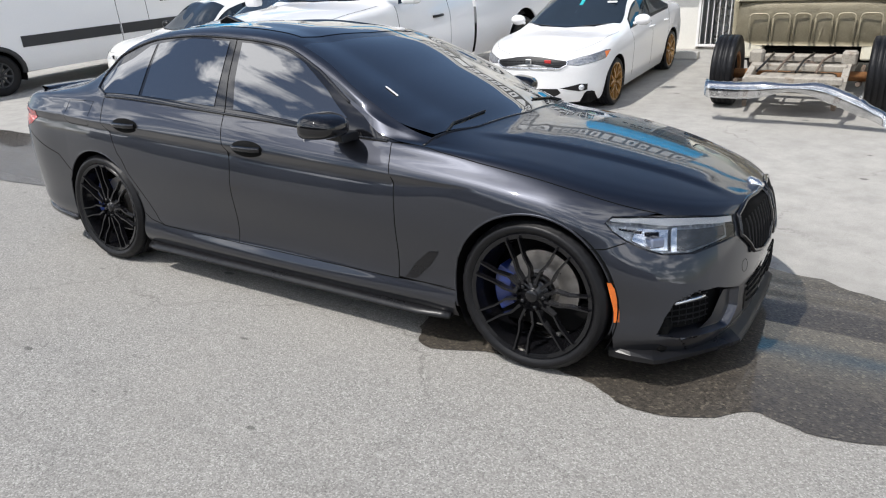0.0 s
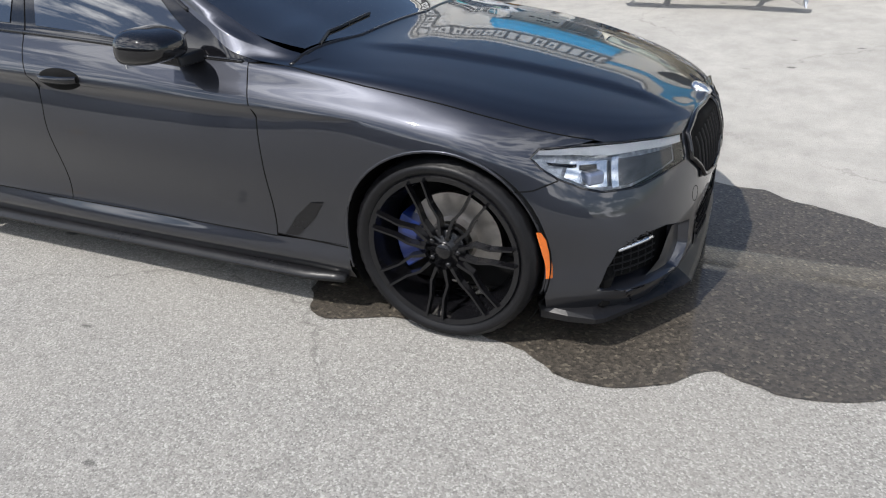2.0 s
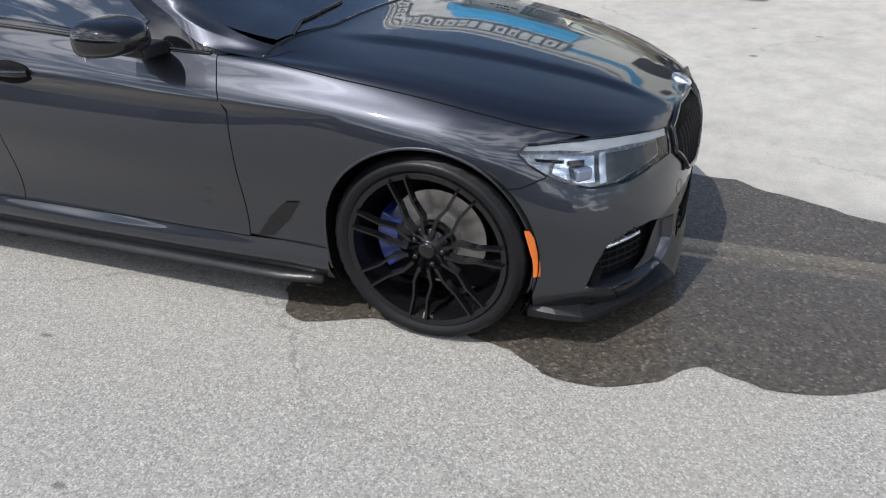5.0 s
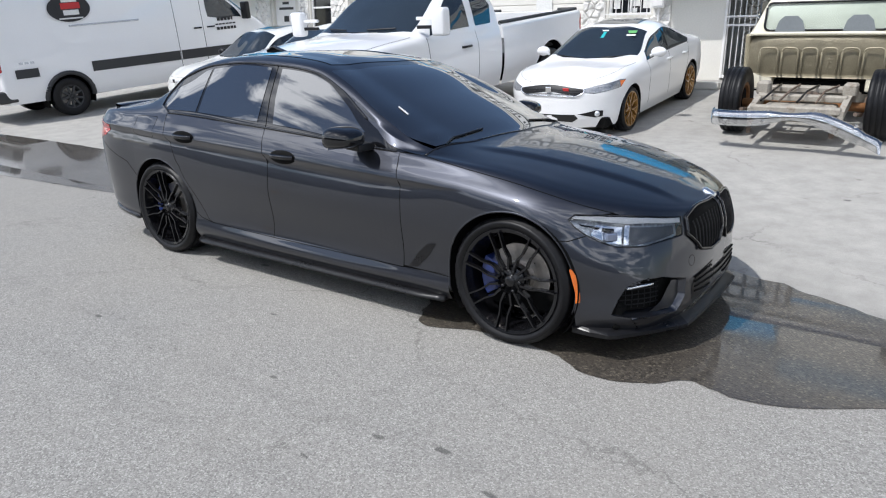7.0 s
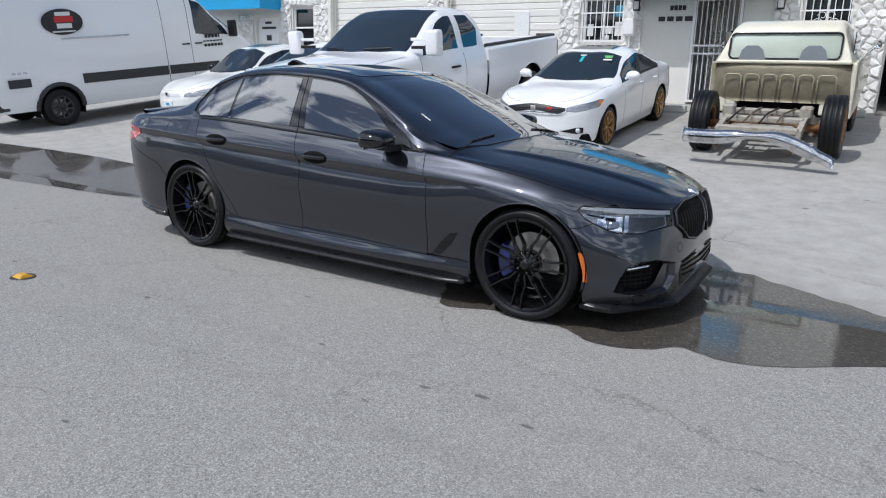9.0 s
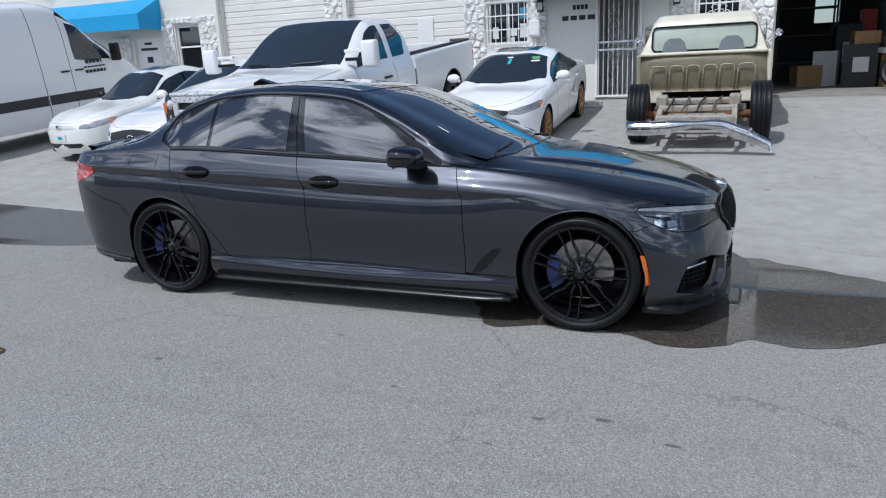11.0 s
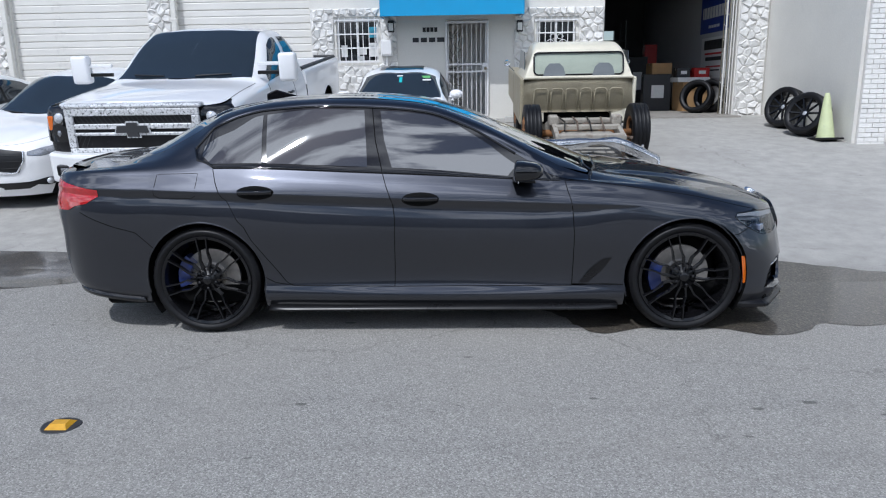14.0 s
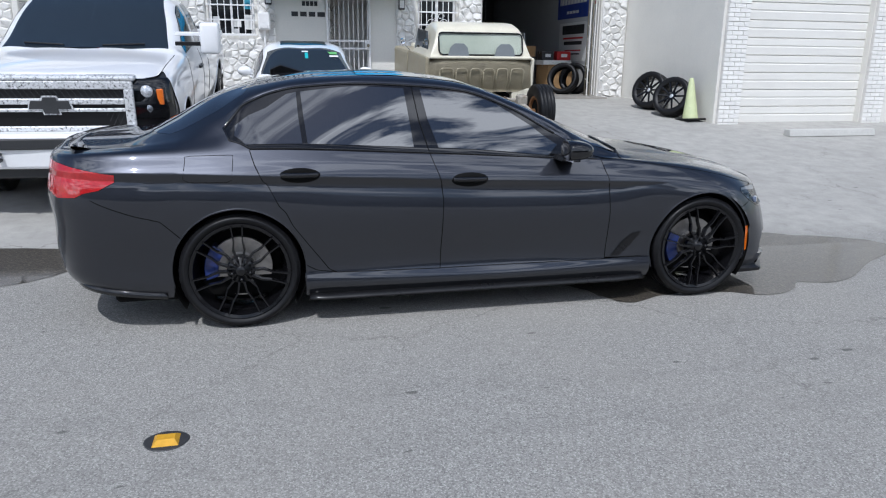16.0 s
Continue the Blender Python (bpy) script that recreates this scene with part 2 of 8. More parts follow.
M_GROUND = asphalt("worn_street")
M_WET = wet_asphalt("wet_street")
M_WALL = mat("painted_stucco", (0.71, 0.69, 0.635), 0.85, vary=0.07, scale=1.6, grain=40, bump=0.35, bump_scale=120, alt=(0.55, 0.53, 0.49), alt_scale=0.7, alt_amount=0.35)
M_STONE = mat("painted_stone", (0.73, 0.715, 0.68), 0.8, vary=0.12, scale=9, grain=50, bump=1.0, bump_scale=26, per_object=0.07, alt=(0.5, 0.485, 0.45), alt_scale=5, alt_amount=0.4)
M_MORTAR = mat("painted_mortar", (0.66, 0.64, 0.605), 0.9, vary=0.15, bump=0.6)
M_GARAGE = mat("painted_steel_door", (0.73, 0.71, 0.66), 0.5, vary=0.05, scale=2, bump=0.05, alt=(0.58, 0.56, 0.52), alt_scale=1.2, alt_amount=0.3)
M_BRICK = mat("painted_brick", (0.78, 0.765, 0.725), 0.75, vary=0.06, scale=12, bump=0.4, per_object=0.05)
M_WHITE = mat("white_enamel", (0.80, 0.79, 0.775), 0.45, vary=0.06, bump=0.05)
M_BLUE = mat("blue_canvas", (0.012, 0.30, 0.58), 0.6, vary=0.08, scale=3, grain=200, bump=0.15, bump_scale=300)
M_DARK = mat("dark_interior", (0.03, 0.03, 0.032), 0.7, vary=0.3)
M_FLOOR = mat("shop_concrete", (0.30, 0.28, 0.25), 0.7, vary=0.15, scale=2, alt=(0.14, 0.13, 0.12), alt_scale=1.5, alt_amount=0.5)
M_SHOP = mat("shop_plaster", (0.52, 0.53, 0.53), 0.8, vary=0.08, scale=2)
# darker grey for the partition, rear wall, ceiling and sign panel
M_SHOPDARK = mat("shop_dark_grey", (0.10, 0.10, 0.10), 0.8, vary=0.2, scale=2)
M_RUBBER = mat("tyre_rubber", (0.006, 0.006, 0.007), 0.45, vary=0.25, scale=12, bump=0.1, bump_scale=90, spec=0.3)
M_GLASSDARK = mat("dark_window", (0.012, 0.013, 0.015), 0.04, vary=0.1, spec=0.6)


# ---------------------------------------------------------------- shared builders
def obj(name, bm, material, parent=None, label="", smooth=False):
    me = bpy.data.meshes.new(name)
    if bm.faces.layers.int.get("oriented") is None:
        bmesh.ops.recalc_face_normals(bm, faces=bm.faces[:])
    bm.to_mesh(me)
    bm.free()
    for mt in (material if isinstance(material, (list, tuple)) else [material]):
        me.materials.append(mt)
    if smooth:
        me.polygons.foreach_set("use_smooth", [True] * len(me.polygons))
    ob = new(name, me)
    if parent:
        ob.parent = parent
    if label:
        ob["label"] = label
    return ob


def part(name, bm, material, parent, label="", smooth=False):
    return obj(name, bm, material, parent, label, smooth)


def thing(name, label, category, group="", m=None):
    e = new(name)
    e.empty_display_size = 0.2
    tagged(e, label, category, group)
    if m is not None:
        e.matrix_world = m
    return e


def box(lo, hi, bevel=0.0, seg=1, bm=None, m=None):
    b = bmesh.new()
    bmesh.ops.create_cube(b, size=1)
    for v in b.verts:
        v.co = Vector([lo[i] + (v.co[i] + 0.5) * (hi[i] - lo[i]) for i in range(3)])
    if bevel:
        bmesh.ops.bevel(b, geom=b.edges[:], offset=bevel, segments=seg, affect="EDGES", profile=0.5)
    if m is not None:
        b.transform(m)
    if bm is None:
        return b
    return merge(bm, b)


def merge(bm, b):
    tmp = bpy.data.meshes.new("tmp")
    b.to_mesh(tmp)
    b.free()
    bm.from_mesh(tmp)
    bpy.data.meshes.remove(tmp)
    return bm


def tube(points, radius, sides=8, bm=None, closed=False):
    """A round bar along points."""
    bm = bm or bmesh.new()
    pts = [Vector(p) for p in points]
    rings = []
    for i, p in enumerate(pts):
        a = pts[i - 1] if (i or closed) else p
        c = pts[(i + 1) % len(pts)] if (i < len(pts) - 1 or closed) else p
        d = (c - a).normalized()
        ref = Vector((0, 0, 1)) if abs(d.z) < 0.9 else Vector((1, 0, 0))
        u = d.cross(ref).normalized()
        w = d.cross(u)
        rings.append([bm.verts.new(p + radius * (math.cos(t) * u + math.sin(t) * w)) for t in [2 * math.pi * k / sides for k in range(sides)]])
    for i in range(len(rings) - (0 if closed else 1)):
        r, s = rings[i], rings[(i + 1) % len(rings)]
        for k in range(sides):
            bm.faces.new((r[k], r[(k + 1) % sides], s[(k + 1) % sides], s[k]))
    if not closed:
        bm.faces.new(rings[0])
        bm.faces.new(rings[-1])
    return bm


def lathe(profile, seg=40, bm=None, m=None, closed=False):
    """Turns (radius, height) pairs about the z axis."""
    b = bmesh.new()
    rings = []
    for r, z in profile:
        rings.append([b.verts.new((r * math.cos(2 * math.pi * k / seg), r * math.sin(2 * math.pi * k / seg), z)) for k in range(seg)])
    pairs = list(zip(rings, rings[1:])) + ([(rings[-1], rings[0])] if closed else [])
    for a, c in pairs:
        for k in range(seg):
            b.faces.new((a[k], a[(k + 1) % seg], c[(k + 1) % seg], c[k]))
    if m is not None:
        b.transform(m)
    return b if bm is None else merge(bm, b)


def prism(outline, lo, hi, axis="y", bevel=0.0):
    """A flat outline (pairs) pushed from lo to hi along an axis."""
    b = bmesh.new()
    def at(p, d):
        return {"x": (d, p[0], p[1]), "y": (p[0], d, p[1]), "z": (p[0], p[1], d)}[axis]
    lows, highs = [b.verts.new(at(p, lo)) for p in outline], [b.verts.new(at(p, hi)) for p in outline]
    b.faces.new(lows)
    b.faces.new(highs[::-1])
    for i in range(len(outline)):
        j = (i + 1) % len(outline)
        b.faces.new((lows[i], lows[j], highs[j], highs[i]))
    bmesh.ops.recalc_face_normals(b, faces=b.faces[:])
    if bevel:
        bmesh.ops.bevel(b, geom=b.edges[:], offset=bevel, segments=2, affect="EDGES", profile=0.5)
    return b


# ---------------------------------------------------------------- ground
def gz(y):
    """Height of the ground: level street, then an apron that climbs to the building."""
    return float(np.interp(y, (-100, 0.15, 0.6, 1.8, 4.0, 6.0, 8.4, 9.3, 100), (0, 0, 0.03, 0.125, 0.355, 0.565, 0.80, 0.83, 0.83)))


def build_ground():
    xs = sorted(set([-900, -300, -120, -60, -30] + [-20 + 1.0 * i for i in range(41)] + [30, 60, 120, 300, 900]))
    ys = sorted(set([-900, -300, -120, -60, -30, -15] + [-10 + 0.5 * i for i in range(20)] + [0.25 * i for i in range(41)] + [15, 30, 60, 300, 900]))
    bm = bmesh.new()
    grid = [[bm.verts.new((x, y, gz(y) + (0.006 * noise.noise((x * 0.5, y * 0.5, 0)) if 0.8 < y < 8 else 0))) for x in xs] for y in ys]
    for j in range(len(ys) - 1):
        for i in range(len(xs) - 1):
            bm.faces.new((grid[j][i], grid[j][i + 1], grid[j + 1][i + 1], grid[j + 1][i]))
    return tagged(obj("ground", bm, M_GROUND, smooth=True), "pale worn asphalt street rising into a concrete apron", "ground", kind="structure")


def puddle(name, outline, label):
    """A thin sheet of water with a soft, wandering edge."""
    pts = []
    k = len(outline)
    for i in range(k):
        p0, p1, p2, p3 = (Vector(outline[(i + d) % k]) for d in (-1, 0, 1, 2))
        for s in range(12):
            t = s / 12
            q = 0.5 * (2 * p1 + (p2 - p0) * t + (2 * p0 - 5 * p1 + 4 * p2 - p3) * t * t + (3 * p1 - p0 - 3 * p2 + p3) * t ** 3)
            w = noise.noise((q.x * 7, q.y * 7, 3)) * 0.035 + noise.noise((q.x * 25, q.y * 25, 5)) * 0.010
            pts.append((q.x + w, q.y + w * 0.6))
    bm = bmesh.new()
    face = bm.faces.new([bm.verts.new((x, y, gz(y) + 0.003)) for x, y in pts])
    bmesh.ops.triangulate(bm, faces=[face])
    for yy in (0.15, 0.6, 1.8):
        bmesh.ops.bisect_plane(bm, geom=bm.verts[:] + bm.edges[:] + bm.faces[:], plane_co=(0, yy, 0), plane_no=(0, 1, 0))
    for v in bm.verts:
        v.co.z = gz(v.co.y) + 0.004
    return tagged(obj(name, bm, M_WET), label, "puddle", kind="structure")


ground = build_ground()
puddle("puddle_1", [(0.95, -0.95), (1.28, -0.87), (1.65, -0.87), (2.01, -1.01), (2.26, -0.93), (2.40, -0.80), (2.62, -0.84), (2.88, -0.78),
                    (3.35, -0.45), (3.95, -0.1), (3.85, 0.22), (3.3, 0.42), (2.8, 0.65), (2.4, 0.80), (1.6, 0.9), (0.6, 0.55), (0.3, 0.0), (0.75, -0.6)],
       "shallow dark puddle with a wavy edge along the gutter")
puddle("puddle_2", [(-3.0, 0.25), (-2.7, 0.7), (-3.1, 1.0), (-5.0, 1.2), (-6.6, 1.34), (-9.4, 1.31), (-12.5, 1.1), (-13.5, 0.5), (-10, -0.1), (-7.5, -0.15), (-6.05, -0.17), (-5.3, -0.12), (-4.0, 0.0)],
       "long dark puddle in the gutter behind the sedan")
# ---------------------------------------------------------------- car bodies: lofted shells cut into panels
def spline(keys):
    """Smooth interpolation through (x, value) pairs, with no overshoot."""
    xs, vs = np.array([k[0] for k in keys], float), np.array([k[1] for k in keys], float)
    if len(xs) == 1:
        return lambda x: np.full_like(np.asarray(x, float), vs[0])
    d = np.diff(vs) / np.diff(xs)
    m = np.zeros_like(vs)
    m[0], m[-1] = d[0], d[-1]
    for i in range(1, len(vs) - 1):
        m[i] = 0 if d[i - 1] * d[i] <= 0 else 2 * d[i - 1] * d[i] / (d[i - 1] + d[i])

    def f(x):
        x = np.clip(np.asarray(x, float), xs[0], xs[-1])
        i = np.clip(np.searchsorted(xs, x) - 1, 0, len(xs) - 2)
        h = xs[i + 1] - xs[i]
        t = (x - xs[i]) / h
        return ((1 + 2 * t) * (1 - t) ** 2 * vs[i] + t * (1 - t) ** 2 * h * m[i] + t * t * (3 - 2 * t) * vs[i + 1] + t * t * (t - 1) * h * m[i + 1])
    return f


class Shell:
    """The right half of a car's skin. Each line runs from the tail's middle, round the corner, along the flank and round to the nose;
    lines are ordered from the sill up to the roof's middle. A line: tail x, nose x, half widths (x, h), heights (x, z)."""

    def __init__(self, lines, x0r, x0f, pr=3.0, pf=2.1, mid=150, end=44, per=6):
        self.x0r, self.x0f = x0r, x0f
        u = np.concatenate([np.linspace(0, 1, end, endpoint=False), np.linspace(1, 2, mid, endpoint=False), np.linspace(2, 3, end + 1)])
        rows = []
        for xr, xf, hk, zk, *square in lines:
            h, z = spline(hk), spline(zk)
            pn = square[0] if square else pf
            x, y = np.zeros_like(u), np.zeros_like(u)
            a, b, c = u <= 1, (u > 1) & (u < 2), u >= 2
            th = (1 - u[a]) * np.pi / 2
            x[a] = x0r - (x0r - xr) * np.sin(th) ** (2 / pr)
            y[a] = h(x0r) * np.abs(np.cos(th)) ** (2 / pr)
            x[b] = x0r + (u[b] - 1) * (x0f - x0r)
            y[b] = h(x[b])
            th = (u[c] - 2) * np.pi / 2
            x[c] = x0f + (xf - x0f) * np.sin(th) ** (2 / pn)
            y[c] = h(x0f) * np.abs(np.cos(th)) ** (2 / pn)
            y[[0, -1]] = 0
            rows.append(np.stack([x, -y, z(x)], -1))
        P = np.stack(rows, 1)                           # u, line, xyz
        d = np.maximum(np.linalg.norm(np.diff(P, axis=1), axis=-1, keepdims=True), 1e-4)
        sl = np.diff(P, axis=1) / d
        m = np.zeros_like(P)
        m[:, 0], m[:, -1] = sl[:, 0], sl[:, -1]
        m[:, -1, 2] = 0
        m[:, 1:-1] = (sl[:, :-1] * d[:, 1:] + sl[:, 1:] * d[:, :-1]) / (d[:, 1:] + d[:, :-1])
        out = []
        for k in range(P.shape[1] - 1):
            for t in np.linspace(0, 1, per, endpoint=False):
                out.append((1 + 2 * t) * (1 - t) ** 2 * P[:, k] + t * (1 - t) ** 2 * d[:, k] * m[:, k] + t * t * (3 - 2 * t) * P[:, k + 1] + t * t * (t - 1) * d[:, k] * m[:, k + 1])
        out.append(P[:, -1])
        self.T = np.stack(out, 1)                       # u, s, xyz
        self.T[:, -1, 1] = 0
        self.per = per
        self.nu, self.ns = self.T.shape[:2]
        self.normals()

    def normals(self):
        N = np.cross(np.gradient(self.T, axis=0), np.gradient(self.T, axis=1))
        N /= np.maximum(np.linalg.norm(N, axis=-1, keepdims=True), 1e-9)
        flip = np.sign((N * [0, -1, 0.3]).sum(-1, keepdims=True))
        self.N = N * np.where(flip == 0, 1, flip)

    def crease(self, line, height, fade):
        """Presses a sharp shoulder line into the flank: a proud edge, an undercut band below it and a soft swell under that."""
        x, y, z = self.T[..., 0], self.T[..., 1], self.T[..., 2]
        dz = z - spline(line)(x)
        h = height * np.maximum(spline(fade)(x), 0.02)
        d = np.where(dz >= 0, 0.012 * np.exp(-dz / 0.05), np.where(dz > -h, 0.012 + 0.030 * dz / h, -0.018 * np.exp((dz + h) / 0.08)))
        self.T[..., 1] = np.where(np.abs(y) > 0.5, y - d * spline(fade)(x), y)
        self.normals()

    def at(self, i, j, off=0.0):
        i, j = min(max(i, 0), self.nu - 1.001), min(max(j, 0), self.ns - 1.001)
        a, b = int(i), int(j)
        f, g = i - a, j - b
        w = ((1 - f) * (1 - g), f * (1 - g), (1 - f) * g, f * g)
        q = ((a, b), (a + 1, b), (a, b + 1), (a + 1, b + 1))
        p = sum(c * self.T[k] for c, k in zip(w, q))
        if off:
            nrm = sum(c * self.N[k] for c, k in zip(w, q))
            p = p + off * nrm / max(np.linalg.norm(nrm), 1e-6)
        return p

    def find(self, p):
        """The grid place (i, j) of the skin nearest to a point."""
        d = ((self.T - np.array(p)) ** 2).sum(-1)
        i, j = np.unravel_index(d.argmin(), d.shape)
        i, j = float(i), float(j)
        for _ in range(3):
            q = self.at(i, j)
            i2, j2 = min(i + 0.5, self.nu - 1.01), min(j + 0.5, self.ns - 1.01)
            i1, j1 = max(i2 - 1, 0), max(j2 - 1, 0)
            du, ds = (self.at(i2, j) - self.at(i1, j)) / (i2 - i1), (self.at(i, j2) - self.at(i, j1)) / (j2 - j1)
            A = np.stack([du, ds], 1)
            st, *_ = np.linalg.lstsq(A, np.array(p) - q, rcond=None)
            st = np.clip(st, -1, 1)
            i, j = min(max(i + st[0], 0), self.nu - 1), min(max(j + st[1], 0), self.ns - 1)
        return i, j

    def trace(self, pts, step=0.03, closed=True):
        """Places along a line through points laid on the skin. A point may be (x, y, z), or ('s', x, line) on a numbered line."""
        real = []
        for p in pts:
            if p[0] == "s":
                j = p[2] * self.per
                col = self.T[:, int(j), 0] * (1 - j % 1) + self.T[:, min(int(j) + 1, self.ns - 1), 0] * (j % 1)
                real.append((float(np.interp(p[1], col, np.arange(self.nu))), float(j)))
            elif p[1] == -0.93 and self.x0r < p[0] < self.x0f:
                i = float(np.interp(p[0], self.T[:, 0, 0], np.arange(self.nu)))
                col = self.T[int(i), :7 * self.per + 1, 2] * (1 - i % 1) + self.T[int(i) + 1, :7 * self.per + 1, 2] * (i % 1)
                real.append((i, float(np.interp(p[2], col, np.arange(len(col))))))
            elif p[0] == "ij":
                real.append((float(p[1]) if p[1] >= 0 else self.nu - 1.0, p[2] * self.per))
            else:
                real.append(self.find(p))
        out = []
        n = len(real)
        for a in range(n if closed else n - 1):
            p, q = np.array(real[a]), np.array(real[(a + 1) % n])
            k = max(1, int(np.linalg.norm(self.at(*p) - self.at(*q)) / step))
            out += [tuple(p + (q - p) * t / k) for t in range(k)]
        if not closed:
            out.append(real[-1])
        return out

    def panel(self, poly, off=0.0, mirror=False):
        """The piece of skin inside a traced outline."""
        poly = np.array(poly)
        bm, made = bmesh.new(), {}
        bm.faces.layers.int.new("oriented")
        if (poly[:, 0] * np.roll(poly[:, 1], -1) - np.roll(poly[:, 0], -1) * poly[:, 1]).sum() < 0:
            poly = poly[::-1]

        def vert(i, j):
            key = (round(i, 3), round(j, 3))
            if key not in made:
                p = self.at(i, j, off)
                made[key] = bm.verts.new((p[0], -p[1] if mirror else p[1], p[2]))
            return made[key]
        x, y = poly[:, 0], poly[:, 1]
        x2, y2 = np.roll(x, -1), np.roll(y, -1)

        def inside(px, py):
            c = ((y > py) != (y2 > py)) & (px < (x2 - x) * (py - y) / np.where(y2 == y, 1e-9, y2 - y) + x)
            return c.sum() % 2 == 1
        i0, i1 = max(int(x.min()), 0), min(int(x.max()) + 1, self.nu - 1)
        j0, j1 = max(int(y.min()), 0), min(int(y.max()) + 1, self.ns - 1)
        hit = set()
        for k in range(len(poly)):
            for t in np.linspace(0, 1, 2 + int(14 * max(abs(x2[k] - x[k]), abs(y2[k] - y[k])))):
                a, b = x[k] + (x2[k] - x[k]) * t, y[k] + (y2[k] - y[k]) * t
                for da in (-1e-4, 1e-4):
                    for db in (-1e-4, 1e-4):
                        hit.add((int(a + da), int(b + db)))
        for i in range(i0, i1):
            for j in range(j0, j1):
                if (i, j) in hit:
                    piece = [tuple(p) for p in poly]
                    for ax, lim, keep in ((0, i, 1), (0, i + 1, -1), (1, j, 1), (1, j + 1, -1)):
                        got = []
                        for k in range(len(piece)):
                            p, q = piece[k], piece[(k + 1) % len(piece)]
                            dp, dq = keep * (p[ax] - lim), keep * (q[ax] - lim)
                            if dp >= 0:
                                got.append(p)
                            if (dp >= 0) != (dq >= 0):
                                t = dp / (dp - dq)
                                got.append((p[0] + (q[0] - p[0]) * t, p[1] + (q[1] - p[1]) * t))
                        piece = got
                        if not piece:
                            break
                    vs = []
                    for p in piece:
                        v = vert(*p)
                        if v not in vs:
                            vs.append(v)
                    area = abs(sum(a[0] * b[1] - b[0] * a[1] for a, b in zip(piece, piece[1:] + piece[:1]))) / 2 if piece else 0
                    if len(vs) > 2 and area > 2e-3:
                        try:
                            bm.faces.new(vs)
                        except ValueError:
                            pass
                elif inside(i + 0.5, j + 0.5):
                    try:
                        bm.faces.new((vert(i, j), vert(i + 1, j), vert(i + 1, j + 1), vert(i, j + 1)))
                    except ValueError:
                        pass
        bmesh.ops.remove_doubles(bm, verts=bm.verts[:], dist=0.0004)
        if mirror:
            bmesh.ops.reverse_faces(bm, faces=bm.faces[:])
        return bm

    def seam(self, pts, radius=0.0025, sink=0.0012, mirror=False, closed=False, step=0.02, bm=None):
        """A thin bead that follows a line on the skin: a shut line or a trim."""
        path = [self.at(i, j, -sink) for i, j in self.trace(pts, step, closed)]
        if mirror:
            path = [(p[0], -p[1], p[2]) for p in path]
        clean = [path[0]]
        for p in path[1:]:
            if np.linalg.norm(np.array(p) - np.array(clean[-1])) > 0.002:
                clean.append(p)
        return tube(clean, radius, 6, bm, closed)


def arc(cx, cz, r, a0, a1, y=-0.93, n=18):
    return [(cx + r * math.cos(radians(a0 + (a1 - a0) * k / n)), y, cz + r * math.sin(radians(a0 + (a1 - a0) * k / n))) for k in range(n + 1)]


def paint(name, color, metal=0.6, rough=0.35, vary=0.02):
    return mat(name, color, rough, metal, vary=vary, scale=1.2, grain=40, coat=1.0, coat_rough=0.025)


M_GREY = paint("graphite_paint", (0.046, 0.049, 0.060), 1.0, 0.40)
M_GREY.node_tree.nodes["Principled BSDF"].inputs["Coat IOR"].default_value = 1.55
M_GLOSSBLACK = mat("gloss_black", (0.006, 0.006, 0.007), 0.05, vary=0.1, coat=0.3)
M_SATIN = mat("satin_black", (0.008, 0.008, 0.009), 0.30, vary=0.15, bump=0.02, spec=0.35)
M_MESHBLACK = mat("mesh_black", (0.010, 0.010, 0.011), 0.6, vary=0.1, spec=0.2)
M_GAP = mat("shut_line", (0.004, 0.004, 0.004), 0.9, vary=0.1, spec=0.15)
M_TINT = mat("tinted_glass", (0.006, 0.007, 0.009), 0.012, vary=0.05, spec=1.0, coat=1.0, coat_rough=0.01)
M_TINT.node_tree.nodes["Principled BSDF"].inputs["Coat IOR"].default_value = 1.9
M_LAMP = mat("lamp_chrome", (0.75, 0.77, 0.80), 0.12, 0.9, vary=0.1, scale=20)
M_LAMPGREY = mat("lamp_housing", (0.62, 0.64, 0.67), 0.25, 0.3, vary=0.5, scale=34)
M_PROJECTOR = mat("projector_glass", (0.22, 0.26, 0.36), 0.06, 0.5, vary=0.1, coat=1.0)
# grey-brown that stands in for the street mirrored in the headlight lens
M_LAMPREFLECT = mat("painted_ground_reflection", (0.16, 0.155, 0.15), 0.2, 0.4, vary=0.3, scale=25)
M_LENS = glass("clear_lens", (0.93, 0.95, 0.97))
M_RED = mat("red_lens", (0.42, 0.012, 0.014), 0.12, vary=0.25, scale=14, coat=1.0)
M_ORANGE = mat("amber_lens", (0.75, 0.16, 0.01), 0.2, vary=0.1, coat=1.0)
M_CHROME = mat("chrome", (0.86, 0.87, 0.88), 0.05, 1.0, vary=0.05, scale=5)
M_STEEL = mat("brake_steel", (0.42, 0.40, 0.38), 0.32, 1.0, vary=0.15, scale=18)
M_CALIPER = mat("blue_caliper", (0.010, 0.028, 0.15), 0.35, vary=0.1, coat=0.6)
M_WHEEL = mat("black_alloy", (0.005, 0.005, 0.006), 0.25, 0.0, vary=0.1, spec=0.3, coat=0.35, coat_rough=0.05)
M_WHITECAR = paint("white_paint", (0.86, 0.86, 0.86), 0.0, 0.4)
M_BRONZE = mat("bronze_alloy", (0.36, 0.20, 0.055), 0.34, 0.75, vary=0.12, coat=0.5)
M_PLASTIC = mat("grey_plastic", (0.035, 0.036, 0.038), 0.55, vary=0.15, bump=0.1, bump_scale=400)


